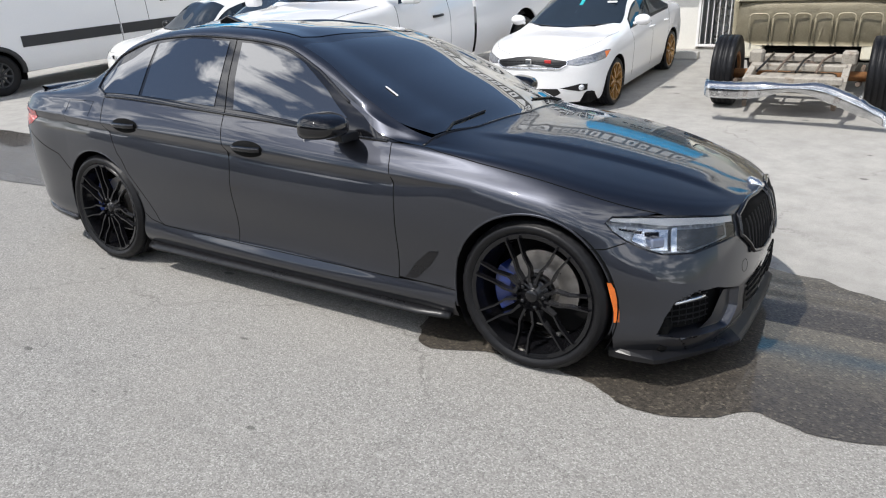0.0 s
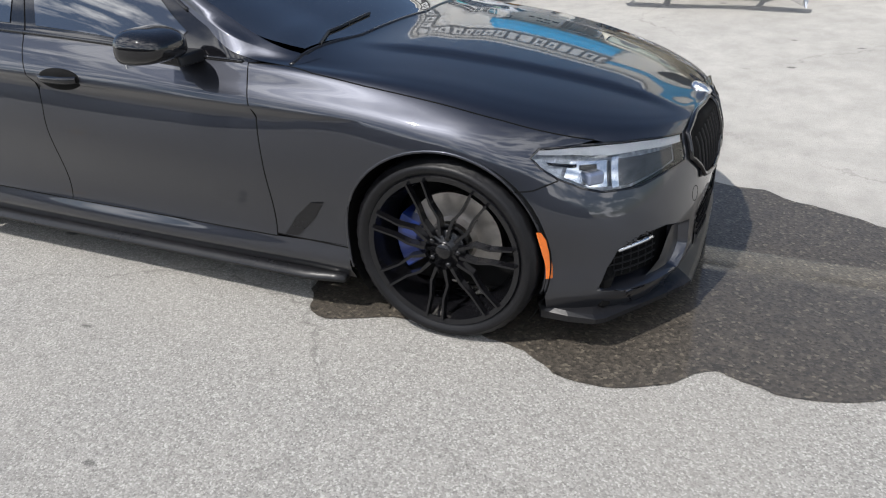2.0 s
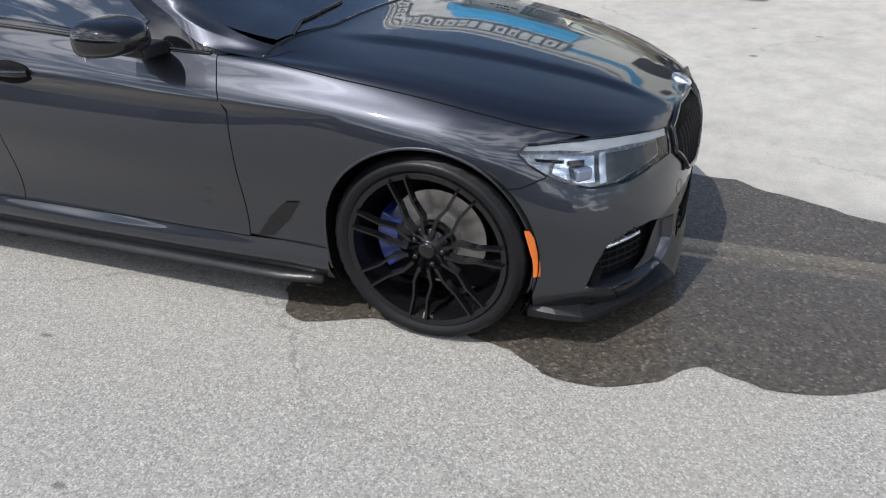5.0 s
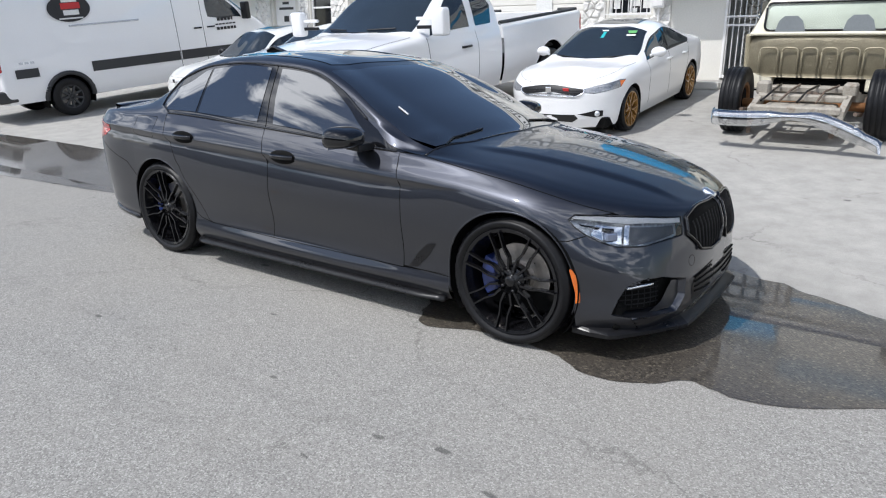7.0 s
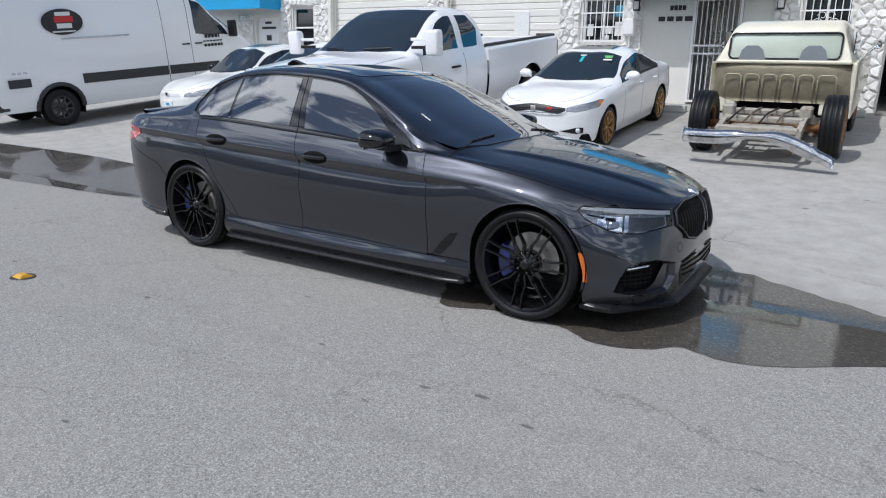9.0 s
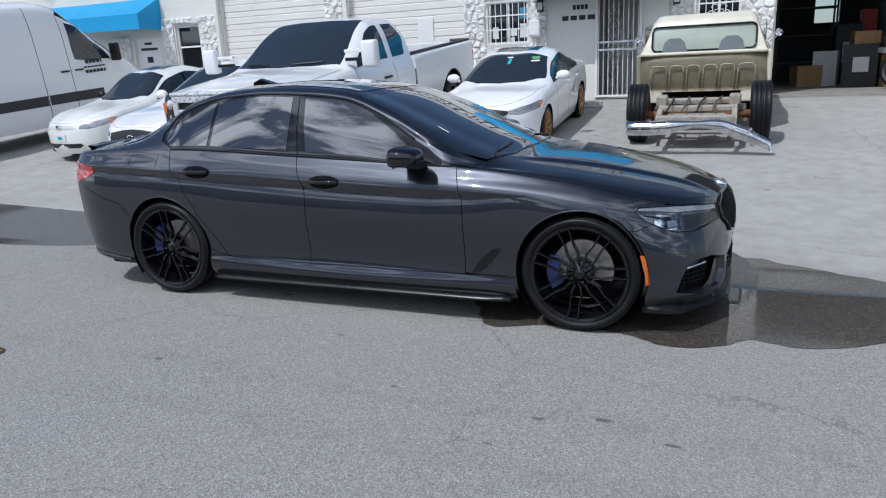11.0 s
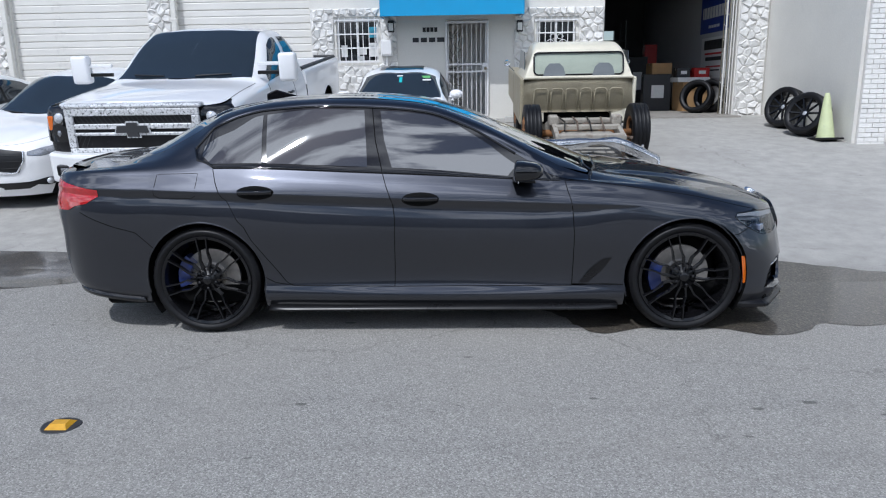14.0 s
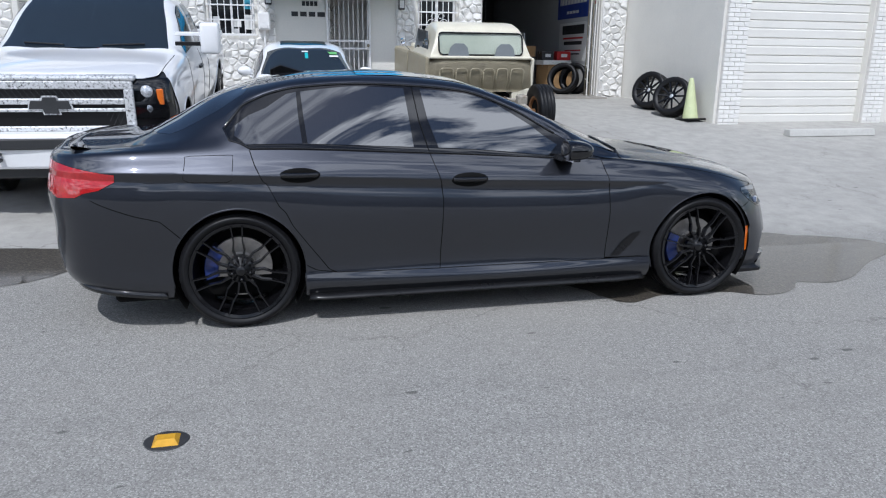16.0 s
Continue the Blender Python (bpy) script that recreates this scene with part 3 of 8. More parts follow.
def bar(p, q, w0, w1, d0, d1, bm, up=(0, 1, 0)):
    """A tapering box-section bar from p to q; depth lies along up."""
    p, q, up = Vector(p), Vector(q), Vector(up)
    side = (q - p).cross(up).normalized()
    vs = []
    for c, w, d in ((p, w0, d0), (q, w1, d1)):
        for a, e in ((-0.5, 0.0), (0.5, 0.0), (0.36, -1.0), (-0.36, -1.0)):
            vs.append(bm.verts.new(c + side * (a * w) - up * (e * d) * -1))
    for f in ((0, 1, 2, 3), (7, 6, 5, 4), (0, 4, 5, 1), (1, 5, 6, 2), (2, 6, 7, 3), (3, 7, 4, 0)):
        bm.faces.new([vs[k] for k in f])
    return bm


TURN_Y = Matrix.Rotation(radians(90), 4, "X")     # lathe axis z -> -y (outer side towards -y)


def tyre_mesh(R, rim, width, seg=120, tread=True):
    """A tyre whose outer side looks to -y; grooves run round it and lateral notches cross the shoulders."""
    w = width / 2
    prof = [(rim - 0.004, -w * 0.80), (rim + 0.006, -w * 0.86), (rim + (R - rim) * 0.35, -w * 0.98), (rim + (R - rim) * 0.62, -w * 1.0), (R - 0.022, -w * 0.93), (R - 0.008, -w * 0.86)]
    prof += [(R - 0.003, -w * 0.78), (R - 0.001, -w * 0.50), (R - 0.010, -w * 0.47), (R - 0.010, -w * 0.42), (R, -w * 0.39), (R, -w * 0.09), (R - 0.010, -w * 0.06)]
    prof = prof + [(r, -z) for r, z in prof[::-1]]
    b = bmesh.new()
    rings = []
    for n, (r, z) in enumerate(prof):
        near = abs(abs(z) - w * 0.86) < 0.003 or abs(abs(z) - w * 0.78) < 0.003
        ring = []
        for k in range(seg):
            rr = r - (0.003 if tread and near and k % 3 == 0 else 0)
            a = 2 * math.pi * k / seg
            ring.append(b.verts.new((rr * math.cos(a), rr * math.sin(a), z)))
        rings.append(ring)
    for a, c in zip(rings, rings[1:]):
        for k in range(seg):
            b.faces.new((a[k], a[(k + 1) % seg], c[(k + 1) % seg], c[k]))
    # raised lettering ring on the sidewall
    b.transform(TURN_Y)
    return b


def wheel_set(car, name, spots, R, rim, width, style, material, brakes=True, caliper=None, tag=""):
    """Builds one wheel with its pieces and puts a copy at each (x, y, z, side): rim > tyre, hub, brake disc and caliper."""
    w = width / 2
    b = lathe([(rim - 0.002, -w * 0.86), (rim + 0.008, -w * 0.90), (rim + 0.004, -w * 0.94), (rim - 0.014, -w * 0.90), (rim - 0.024, -w * 0.6), (rim - 0.045, 0.0), (rim - 0.03, w * 0.8), (rim, w * 0.85)], 72, m=TURN_Y @ Matrix.Scale(-1, 4, (0, 0, 1)))
    face = -w * 0.78
    n = style["n"]
    spokes = []
    for k in range(n):
        whole, b = b, bmesh.new()
        a = 2 * math.pi * k / n + 0.1
        def P(r, da, y):
            return (r * math.cos(a + da), y, r * math.sin(a + da))
        if style["kind"] == "mesh":
            f = math.pi / n
            for sgn in (-1, 1):
                bar(P(0.066, sgn * f * 0.52, face + 0.022), P(rim * 0.47, sgn * f * 0.56, face + 0.020), 0.018, 0.013, 0.034, 0.030, b)
                bar(P(rim * 0.455, sgn * f * 0.57, face + 0.020), P(rim * 0.66, sgn * f * 0.30, face + 0.008), 0.013, 0.011, 0.030, 0.028, b)
                bar(P(rim * 0.65, sgn * f * 0.305, face + 0.008), P(rim - 0.010, sgn * f * 0.26, face - 0.004), 0.011, 0.010, 0.028, 0.026, b)
        elif style["kind"] == "split":
            f = math.pi / n
            bar(P(0.05, 0, face + 0.018), P(rim * 0.52, 0, face + 0.010), 0.040, 0.034, 0.03, 0.026, b)
            for sgn in (-1, 1):
                bar(P(rim * 0.46, sgn * f * 0.10, face + 0.011), P(rim - 0.012, sgn * f * 0.55, face - 0.002), 0.026, 0.024, 0.026, 0.026, b)
        else:
            bar(P(0.05, 0, face + 0.016), P(rim - 0.012, 0, face), style["w"], style["w"] * 0.9, 0.03, 0.026, b)
        spokes.append(b)
        b = whole
    rim_ob = part(name, b, material, car, tag)
    hub = lathe([(0.0, -0.012), (0.026, -0.012), (0.030, -0.006), (0.034, 0.004), (0.074, 0.006), (0.080, 0.014), (0.080, 0.05)], 32, m=Matrix.Translation((0, face + 0.006, 0)) @ TURN_Y @ Matrix.Scale(-1, 4, (0, 0, 1)))
    for k in range(5):
        a = 2 * math.pi * k / 5
        lathe([(0.0, -0.006), (0.010, -0.006), (0.011, 0.012)], 8, hub, Matrix.Translation((0.055 * math.cos(a), face + 0.004, 0.055 * math.sin(a))) @ TURN_Y @ Matrix.Scale(-1, 4, (0, 0, 1)))
    pieces = [("hub", hub, material, "", True), ("tyre", tyre_mesh(R, rim, width), M_RUBBER, "black low-profile rubber tyre", True)]
    pieces += [("spoke", q, material, "", False) for q in spokes]
    if brakes:
        dr = rim * style.get("disc", 0.74)
        disc = lathe([(0.07, -0.014), (dr, -0.014), (dr, 0.014), (0.07, 0.014)], 48, m=Matrix.Translation((0, 0.02, 0)) @ TURN_Y)
        lathe([(0.0, -0.05), (0.085, -0.05), (0.09, -0.012)], 32, disc, Matrix.Translation((0, 0.02, 0)) @ TURN_Y @ Matrix.Scale(-1, 4, (0, 0, 1)))
        pieces.append(("brake_disc", disc, M_STEEL, "bare steel brake disc", False))
    if caliper:
        cal = bmesh.new()
        turn = [radians(152 + k * 9) for k in range(8)]
        pts = [(rim * 0.74 * math.cos(a), rim * 0.74 * math.sin(a)) for a in turn] + [(rim * 0.46 * math.cos(a), rim * 0.46 * math.sin(a)) for a in turn[::-1]]
        merge(cal, prism(pts, -0.045, 0.055, "y", 0.004))
        pieces.append(("brake_caliper", cal, caliper, "blue painted brake caliper", False))
    backing = lathe([(0.0, 0.0), (rim - 0.05, 0.0)], 40, m=Matrix.Translation((0, w * 0.6, 0)) @ TURN_Y)
    pieces.append(("hub_carrier", backing, M_GAP, "", False))
    kids = [part(nm, bm, mt, rim_ob, lb, sm) for nm, bm, mt, lb, sm in pieces]
    first = True
    for x, y, z, side, roll in spots:
        m = Matrix.Translation((x, y, z)) @ (Matrix.Rotation(math.pi, 4, "Z") if side > 0 else Matrix.Identity(4)) @ Matrix.Rotation(radians(roll), 4, "Y")
        if first:
            rim_ob.matrix_basis = m
            first = False
        else:
            c = new(name, rim_ob.data)
            c.parent, c.matrix_basis = car, m
            if tag:
                c["label"] = tag
            for kid in kids:
                cc = new(kid.name.split(".")[0], kid.data)
                cc.parent = c
                if "label" in kid:
                    cc["label"] = kid["label"]
    return rim_ob
# ---------------------------------------------------------------- the building
WY = 9.2                 # plane of the long front wall
FLOOR = 0.83


def rect_wall(name, x0, x1, z0, z1, y0, y1, holes=(), material=None, label="", axis="x"):
    """A wall with rectangular holes right through it, as one mesh of joined blocks."""
    xs = sorted({x0, x1, *[h[0] for h in holes], *[h[1] for h in holes]})
    zs = sorted({z0, z1, *[h[2] for h in holes], *[h[3] for h in holes]})
    bm = bmesh.new()
    for a, b in zip(xs, xs[1:]):
        start = None
        for c, d in list(zip(zs, zs[1:])) + [(None, None)]:
            solid = c is not None and not any(h[0] <= (a + b) / 2 <= h[1] and h[2] <= (c + d) / 2 <= h[3] for h in holes)
            if solid and start is None:
                start = c
            if not solid and start is not None:
                end = c if c is not None else z1
                lo, hi = ((a, y0, start), (b, y1, end)) if axis == "x" else ((y0, a, start), (y1, b, end))
                box(lo, hi, bm=bm)
                start = None
    bmesh.ops.remove_doubles(bm, verts=bm.verts[:], dist=0.0005)
    return tagged(obj(name, bm, material or M_WALL), label, "wall", kind="structure")


GAR0, GAR1, BAY = (-8.78, -6.06), (-5.55, -2.86), (2.85, 5.40)
WIN_W, WIN_L, WIN_R = (-10.18, -9.48, 1.75, 2.78), (-2.35, -1.53, 1.94, 2.76), (1.55, 2.31, 1.95, 2.70)
PORCH = (-0.22, 0.62, 0.80, 2.72)
DOOR_W = (-11.52, -10.70, 0.80, 2.55)
wall_north = rect_wall("wall_north", -26, 5.98, 0.6, 4.75, WY, WY + 0.25,
                       [(*GAR0, 0.6, 3.75), (*GAR1, 0.6, 3.75), (*BAY, 0.6, 3.75), WIN_W, WIN_L, WIN_R, PORCH, DOOR_W], label="long cream stucco front wall of a workshop")
wall_east = rect_wall("wall_east", 5.8, WY + 0.25, 0.3, 4.75, 5.98, 6.2, label="cream stucco side wall beside the open bay", axis="y")
GAR2 = (6.46, 8.90)
wall_front = rect_wall("wall_front", 6.2, 18, 0.3, 4.75, 5.8, 6.05, [(*GAR2, 0.3, 3.4)], label="cream stucco wall of the forward unit")
# roof slab, parapet stripe and cap
tagged(obj("roof", box((-26, WY + 0.26, 4.55), (18, 22, 4.7)), M_WALL), "flat grey roof slab over the workshop", "roof", kind="structure")
tagged(obj("trim_1", box((-26, WY - 0.015, 4.12), (5.965, WY - 0.003, 4.36)), M_BLUE), "bright blue painted band under the parapet", "painted band", kind="structure")
tagged(obj("trim_2", box((-26, WY - 0.06, 4.72), (5.95, WY + 0.3, 4.80), 0.01), M_WHITE), "pale metal parapet cap", "parapet cap", kind="structure")
tagged(obj("trim_3", box((6.2, 5.785, 4.12), (18, 5.797, 4.36)), M_BLUE), "bright blue painted band under the parapet", "painted band", kind="structure")


# the room behind the open bay
def room(name, lo, hi, material, label, cat="wall"):
    return tagged(obj(name, box(lo, hi), material), label, cat, kind="structure")


room("floor", (-12.5, WY + 0.02, FLOOR - 0.2), (6.0, 19, FLOOR + 0.015), M_FLOOR, "stained grey concrete workshop floor", "floor")
room("wall_1", (5.62, WY + 0.26, FLOOR), (5.9, 19, 4.5), M_SHOP, "pale plaster workshop side wall")
room("wall_2", (2.35, WY + 0.26, FLOOR), (2.6, 19, 4.5), M_SHOPDARK, "dark grey workshop partition")
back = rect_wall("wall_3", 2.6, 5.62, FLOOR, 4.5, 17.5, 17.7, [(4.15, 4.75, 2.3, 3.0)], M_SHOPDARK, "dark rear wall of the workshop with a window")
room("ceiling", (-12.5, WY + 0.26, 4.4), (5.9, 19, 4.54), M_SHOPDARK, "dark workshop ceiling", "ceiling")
room("wall_4", (-0.9, WY + 0.26, FLOOR), (-0.75, 10.5, 3.2), M_SHOP, "porch side wall")
room("wall_5", (1.0, WY + 0.26, FLOOR), (1.15, 10.5, 3.2), M_SHOP, "porch side wall")
room("wall_6", (-0.9, 10.5, FLOOR), (1.15, 10.6, 3.2), M_SHOP, "porch rear wall")
room("door_1", (-0.02, 10.44, FLOOR), (0.85, 10.495, 2.75), M_WHITE, "plain white inner porch door", "door")
room("step", (2.87, 8.62, 0.6), (5.38, WY + 0.01, FLOOR + 0.01), M_FLOOR, "pale worn concrete threshold of the bay", "threshold")


# rubble stone facing: irregular painted stones over mortar
def cells(x0, x1, z0, z1, size, seed):
    rnd = random.Random(seed)
    pts = []
    nz = max(1, round((z1 - z0) / size))
    for j in range(nz):
        nx = max(1, round((x1 - x0) / (size * 1.25)))
        for i in range(nx):
            pts.append((x0 + (i + 0.5 + 0.5 * (j % 2) - 0.25 + rnd.uniform(-0.34, 0.34)) * (x1 - x0) / nx, z0 + (j + 0.5 + rnd.uniform(-0.34, 0.34)) * (z1 - z0) / nz))
    for a, p in enumerate(pts):
        poly = [(x0, z0), (x1, z0), (x1, z1), (x0, z1)]
        for b, q in enumerate(pts):
            if a == b or abs(p[0] - q[0]) > size * 3.2 or abs(p[1] - q[1]) > size * 2.6:
                continue
            mx, mz, dx, dz = (p[0] + q[0]) / 2, (p[1] + q[1]) / 2, q[0] - p[0], q[1] - p[1]
            got = []
            for k in range(len(poly)):
                s, t = poly[k], poly[(k + 1) % len(poly)]
                ds, dt = (s[0] - mx) * dx + (s[1] - mz) * dz, (t[0] - mx) * dx + (t[1] - mz) * dz
                if ds <= 0:
                    got.append(s)
                if (ds <= 0) != (dt <= 0):
                    f = ds / (ds - dt)
                    got.append((s[0] + (t[0] - s[0]) * f, s[1] + (t[1] - s[1]) * f))
            poly = got
            if not poly:
                break
        if len(poly) > 2:
            yield p, poly


def stone_facing(name, x0, x1, z0, z1, hole=None, seed=1, y=WY, axis="x"):
    depth = 0.03
    holes = [hole] if hole else []
    base = rect_wall(name, x0, x1, z0, z1, y - depth, y - 0.002, holes, M_MORTAR, "white painted rubble stone facing", axis)
    base["category"] = "stone facing"
    rnd = random.Random(seed)
    for p, poly in cells(x0, x1, z0, z1, 0.125, seed):
        cx, cz = sum(q[0] for q in poly) / len(poly), sum(q[1] for q in poly) / len(poly)
        if hole and hole[0] - 0.03 < cx < hole[1] + 0.03 and hole[2] - 0.03 < cz < hole[3] + 0.03:
            continue
        if hole:
            poly = [((hole[0] if q[0] < (hole[0] + hole[1]) / 2 else hole[1]) if hole[0] < q[0] < hole[1] and hole[2] < q[1] < hole[3] and not (cz < hole[2] or cz > hole[3]) else q[0],
                     (hole[2] if cz < hole[2] else hole[3]) if hole[0] < q[0] < hole[1] and hole[2] < q[1] < hole[3] and (cz < hole[2] or cz > hole[3]) else q[1]) for q in poly]
        bm = bmesh.new()
        tilt = (rnd.uniform(-0.15, 0.15), rnd.uniform(-0.15, 0.15))
        hgt = rnd.uniform(0.02, 0.05)
        rings = []
        for k, h in ((0.97, 0.0), (0.93, 0.45), (0.62, 1.0)):
            rings.append([bm.verts.new((cx + (q[0] - cx) * k, -(h * hgt + (h > 0.9) * ((q[0] - cx) * tilt[0] + (q[1] - cz) * tilt[1] + rnd.uniform(-0.014, 0.014))), cz + (q[1] - cz) * k)) for q in poly])
        for a, b in zip(rings, rings[1:]):
            for k in range(len(poly)):
                j = (k + 1) % len(poly)
                bm.faces.new((a[k], a[j], b[j], b[k]))
        bm.faces.new(rings[-1])
        st = part("stone", bm, M_STONE, base)
        st.location = (0, y - depth + 0.004, 0)
    return base


# roller and panel doors
def garage_door(name, x0, x1, z0, z1, y, pitch, label):
    d = thing(name, label, "garage door")
    d["kind"] = "structure"
    n = int((z1 - z0) / pitch)
    me = None
    for k in range(n):
        if me is None:
            b = bmesh.new()
            prof = [(0.0, 0.0), (-0.020, 0.010), (-0.022, pitch * 0.46), (-0.012, pitch * 0.50), (-0.012, pitch * 0.54), (-0.022, pitch * 0.58), (-0.020, pitch - 0.016), (0.0, pitch - 0.004)]
            a, c = [b.verts.new((x0, dy, dz)) for dy, dz in prof], [b.verts.new((x1, dy, dz)) for dy, dz in prof]
            for i in range(len(prof) - 1):
                b.faces.new((a[i], a[i + 1], c[i + 1], c[i]))
            b.faces.new(a)
            b.faces.new(c[::-1])
            p = part("panel", b, M_GARAGE, d)
            me = p.data
        else:
            p = new("panel", me)
            p.parent = d
        p.location = (0, y, z0 + k * pitch)
    part("backing", box((x0, y + 0.003, z0), (x1, y + 0.02, z1)), M_MORTAR, d)
    return d


garage_door("garage_door", *GAR0, FLOOR, 3.74, WY + 0.10, 0.27, "cream ribbed steel sectional garage door, shut")
garage_door("garage_door", *GAR1, FLOOR, 3.74, WY + 0.10, 0.27, "cream ribbed steel sectional garage door, shut")
garage_door("garage_door", *GAR2, 0.54, 3.39, 5.93, 0.285, "white ribbed sectional garage door of the forward unit, shut")


def frame_strip(name, x0, x1, z0, z1, y, w, d, material, parent):
    for lo, hi in (((x0, y - d, z0), (x0 + w, y, z1)), ((x1 - w, y - d, z0), (x1, y, z1)), ((x0 + w, y - d, z1 - w), (x1 - w, y, z1)), ((x0 + w, y - d, z0), (x1 - w, y, z0 + w))):
        part(name, box(lo, hi, 0.004), material, parent)


# windows with white iron grilles
def barred_window(name, x0, x1, z0, z1, bars, rows, label, scroll=False):
    w = thing(name, label, "window")
    w["kind"] = "structure"
    part("pane", box((x0, WY + 0.10, z0), (x1, WY + 0.11, z1)), M_GLASSDARK, w)
    frame_strip("window_frame", x0, x1, z0, z1, WY + 0.10, 0.045, 0.05, M_WHITE, w)
    if name != "window_3":
        part("mullion", box(((x0 + x1) / 2 - 0.02, WY + 0.05, z0 + 0.045), ((x0 + x1) / 2 + 0.02, WY + 0.10, z1 - 0.045), 0.003), M_WHITE, w)
    if bars:
        for k in range(bars):
            x = x0 + (k + 0.5) * (x1 - x0) / bars
            part("bar", tube([(x, WY - 0.06, z0 - 0.03), (x, WY - 0.06, z1 + 0.03)], 0.008, 6), M_WHITE, w)
        for k in range(rows):
            z = z0 + 0.02 + k * (z1 - z0 - 0.04) / (rows - 1)
            part("rail", box((x0 - 0.03, WY - 0.072, z - 0.012), (x1 + 0.03, WY - 0.048, z + 0.012)), M_WHITE, w)
        for x in (x0 - 0.02, x1 + 0.02):
            part("bracket", box((x - 0.01, WY - 0.07, z1 - 0.06), (x + 0.01, WY + 0.02, z1 - 0.03)), M_WHITE, w)
    if scroll:
        cx, cz = (x0 + x1) / 2, z0 + 0.28
        for s in (-1, 1):
            for r, ox, oz in ((0.10, 0.11, 0.0), (0.07, 0.06, 0.13)):
                part("scroll", tube([(cx + s * (ox + r * math.cos(a) * (1 - a / 9)), WY - 0.075, cz + oz + r * math.sin(a) * (1 - a / 9)) for a in np.linspace(0, 5.2, 18)], 0.006, 6), M_WHITE, w)
    return w


barred_window("window_1", *WIN_L, 7, 4, "dark shop window behind white iron bars, papers taped inside")
barred_window("window_2", *WIN_R, 7, 4, "dark window behind white iron bars with a scroll ornament", True)
ww = barred_window("window_3", *WIN_W, 0, 0, "dark double-hung window in a white frame")
part("sash", box((WIN_W[0] + 0.04, WY + 0.06, 2.27), (WIN_W[1] - 0.04, WY + 0.10, 2.31), 0.003), M_WHITE, ww)
M_PAPER = mat("paper_sheet", (0.72, 0.72, 0.70), 0.8, vary=0.1, scale=30)
M_TEAL = mat("teal_poster", (0.05, 0.30, 0.42), 0.5, vary=0.3, scale=14)
for (a, b, c, d), mt, nm in (((-1.93, -1.78, 2.10, 2.24), M_PAPER, "paper_notice"), ((-1.72, -1.58, 2.06, 2.32), M_PAPER, "paper_notice"), ((-2.28, -2.16, 2.06, 2.28), M_PAPER, "paper_notice"), ((-1.72, -1.58, 2.42, 2.62), M_TEAL, "small_poster"), ((-1.95, -1.83, 1.99, 2.07), M_PAPER, "paper_notice")):
    tagged(obj(nm, box((a, WY + 0.085, c), (b, WY + 0.097, d)), mt), "sheet taped inside the barred window", "notice")

# stone facings
stone_facing("facing_1", -10.55, -8.80, 0.78, 2.95, (WIN_W[0] - 0.04, WIN_W[1] + 0.04, WIN_W[2] - 0.04, WIN_W[3] + 0.04), 3)
stone_facing("facing_2", -12.15, -11.60, 0.78, 2.62, None, 4)
stone_facing("facing_3", -6.04, -5.57, 0.78, 3.40, None, 5)
stone_facing("facing_4", -2.84, -1.16, 0.78, 2.96, (WIN_L[0] - 0.05, WIN_L[1] + 0.05, WIN_L[2] - 0.05, WIN_L[3] + 0.05), 6)
stone_facing("facing_5", 1.12, 2.83, 0.78, 2.92, (WIN_R[0] - 0.05, WIN_R[1] + 0.05, WIN_R[2] - 0.05, WIN_R[3] + 0.05), 7)
stone_facing("facing_6", 5.42, 5.96, 0.72, 3.75, None, 8)
stone_facing("facing_7", -0.20, 0.10, 0.84, 2.72, None, 9, y=10.43)

# painted brick piers round the forward garage
def brick_pier(name, x0, x1, z0, z1, y, seed):
    base = tagged(obj(name, box((x0, y - 0.05, z0), (x1, y - 0.002, z1)), M_MORTAR), "white painted brick pier", "brick pier", kind="structure")
    rnd = random.Random(seed)
    h, wd = 0.071, 0.20
    b = box((0, 0, 0), (wd - 0.008, 0.022, h - 0.008), 0.004)
    proto = part("brick", b, M_BRICK, base)
    half = part("brick", box((0, 0, 0), (wd / 2 - 0.008, 0.022, h - 0.008), 0.004), M_BRICK, base)
    first = {proto: True, half: True}
    for k in range(int((z1 - z0) / h)):
        x, odd = x0 + 0.004, k % 2
        row = ([half] if odd else []) + [proto] * int((x1 - x0 - (wd / 2 if odd else 0)) / wd + 0.01)
        used = sum(wd if r is proto else wd / 2 for r in row)
        if x1 - x0 - used > wd / 2 - 0.02:
            row.append(half)
        for r in row:
            if first[r]:
                o, first[r] = r, False
            else:
                o = new("brick", r.data)
                o.parent = base
            o.location = (x, y - 0.07 + rnd.uniform(-0.003, 0.003), z0 + k * h)
            x += wd if r is proto else wd / 2
    return base


brick_pier("pier_1", 6.03, 6.44, 0.50, 3.6, 5.8, 1)
brick_pier("pier_2", 8.92, 9.33, 0.50, 3.6, 5.8, 2)


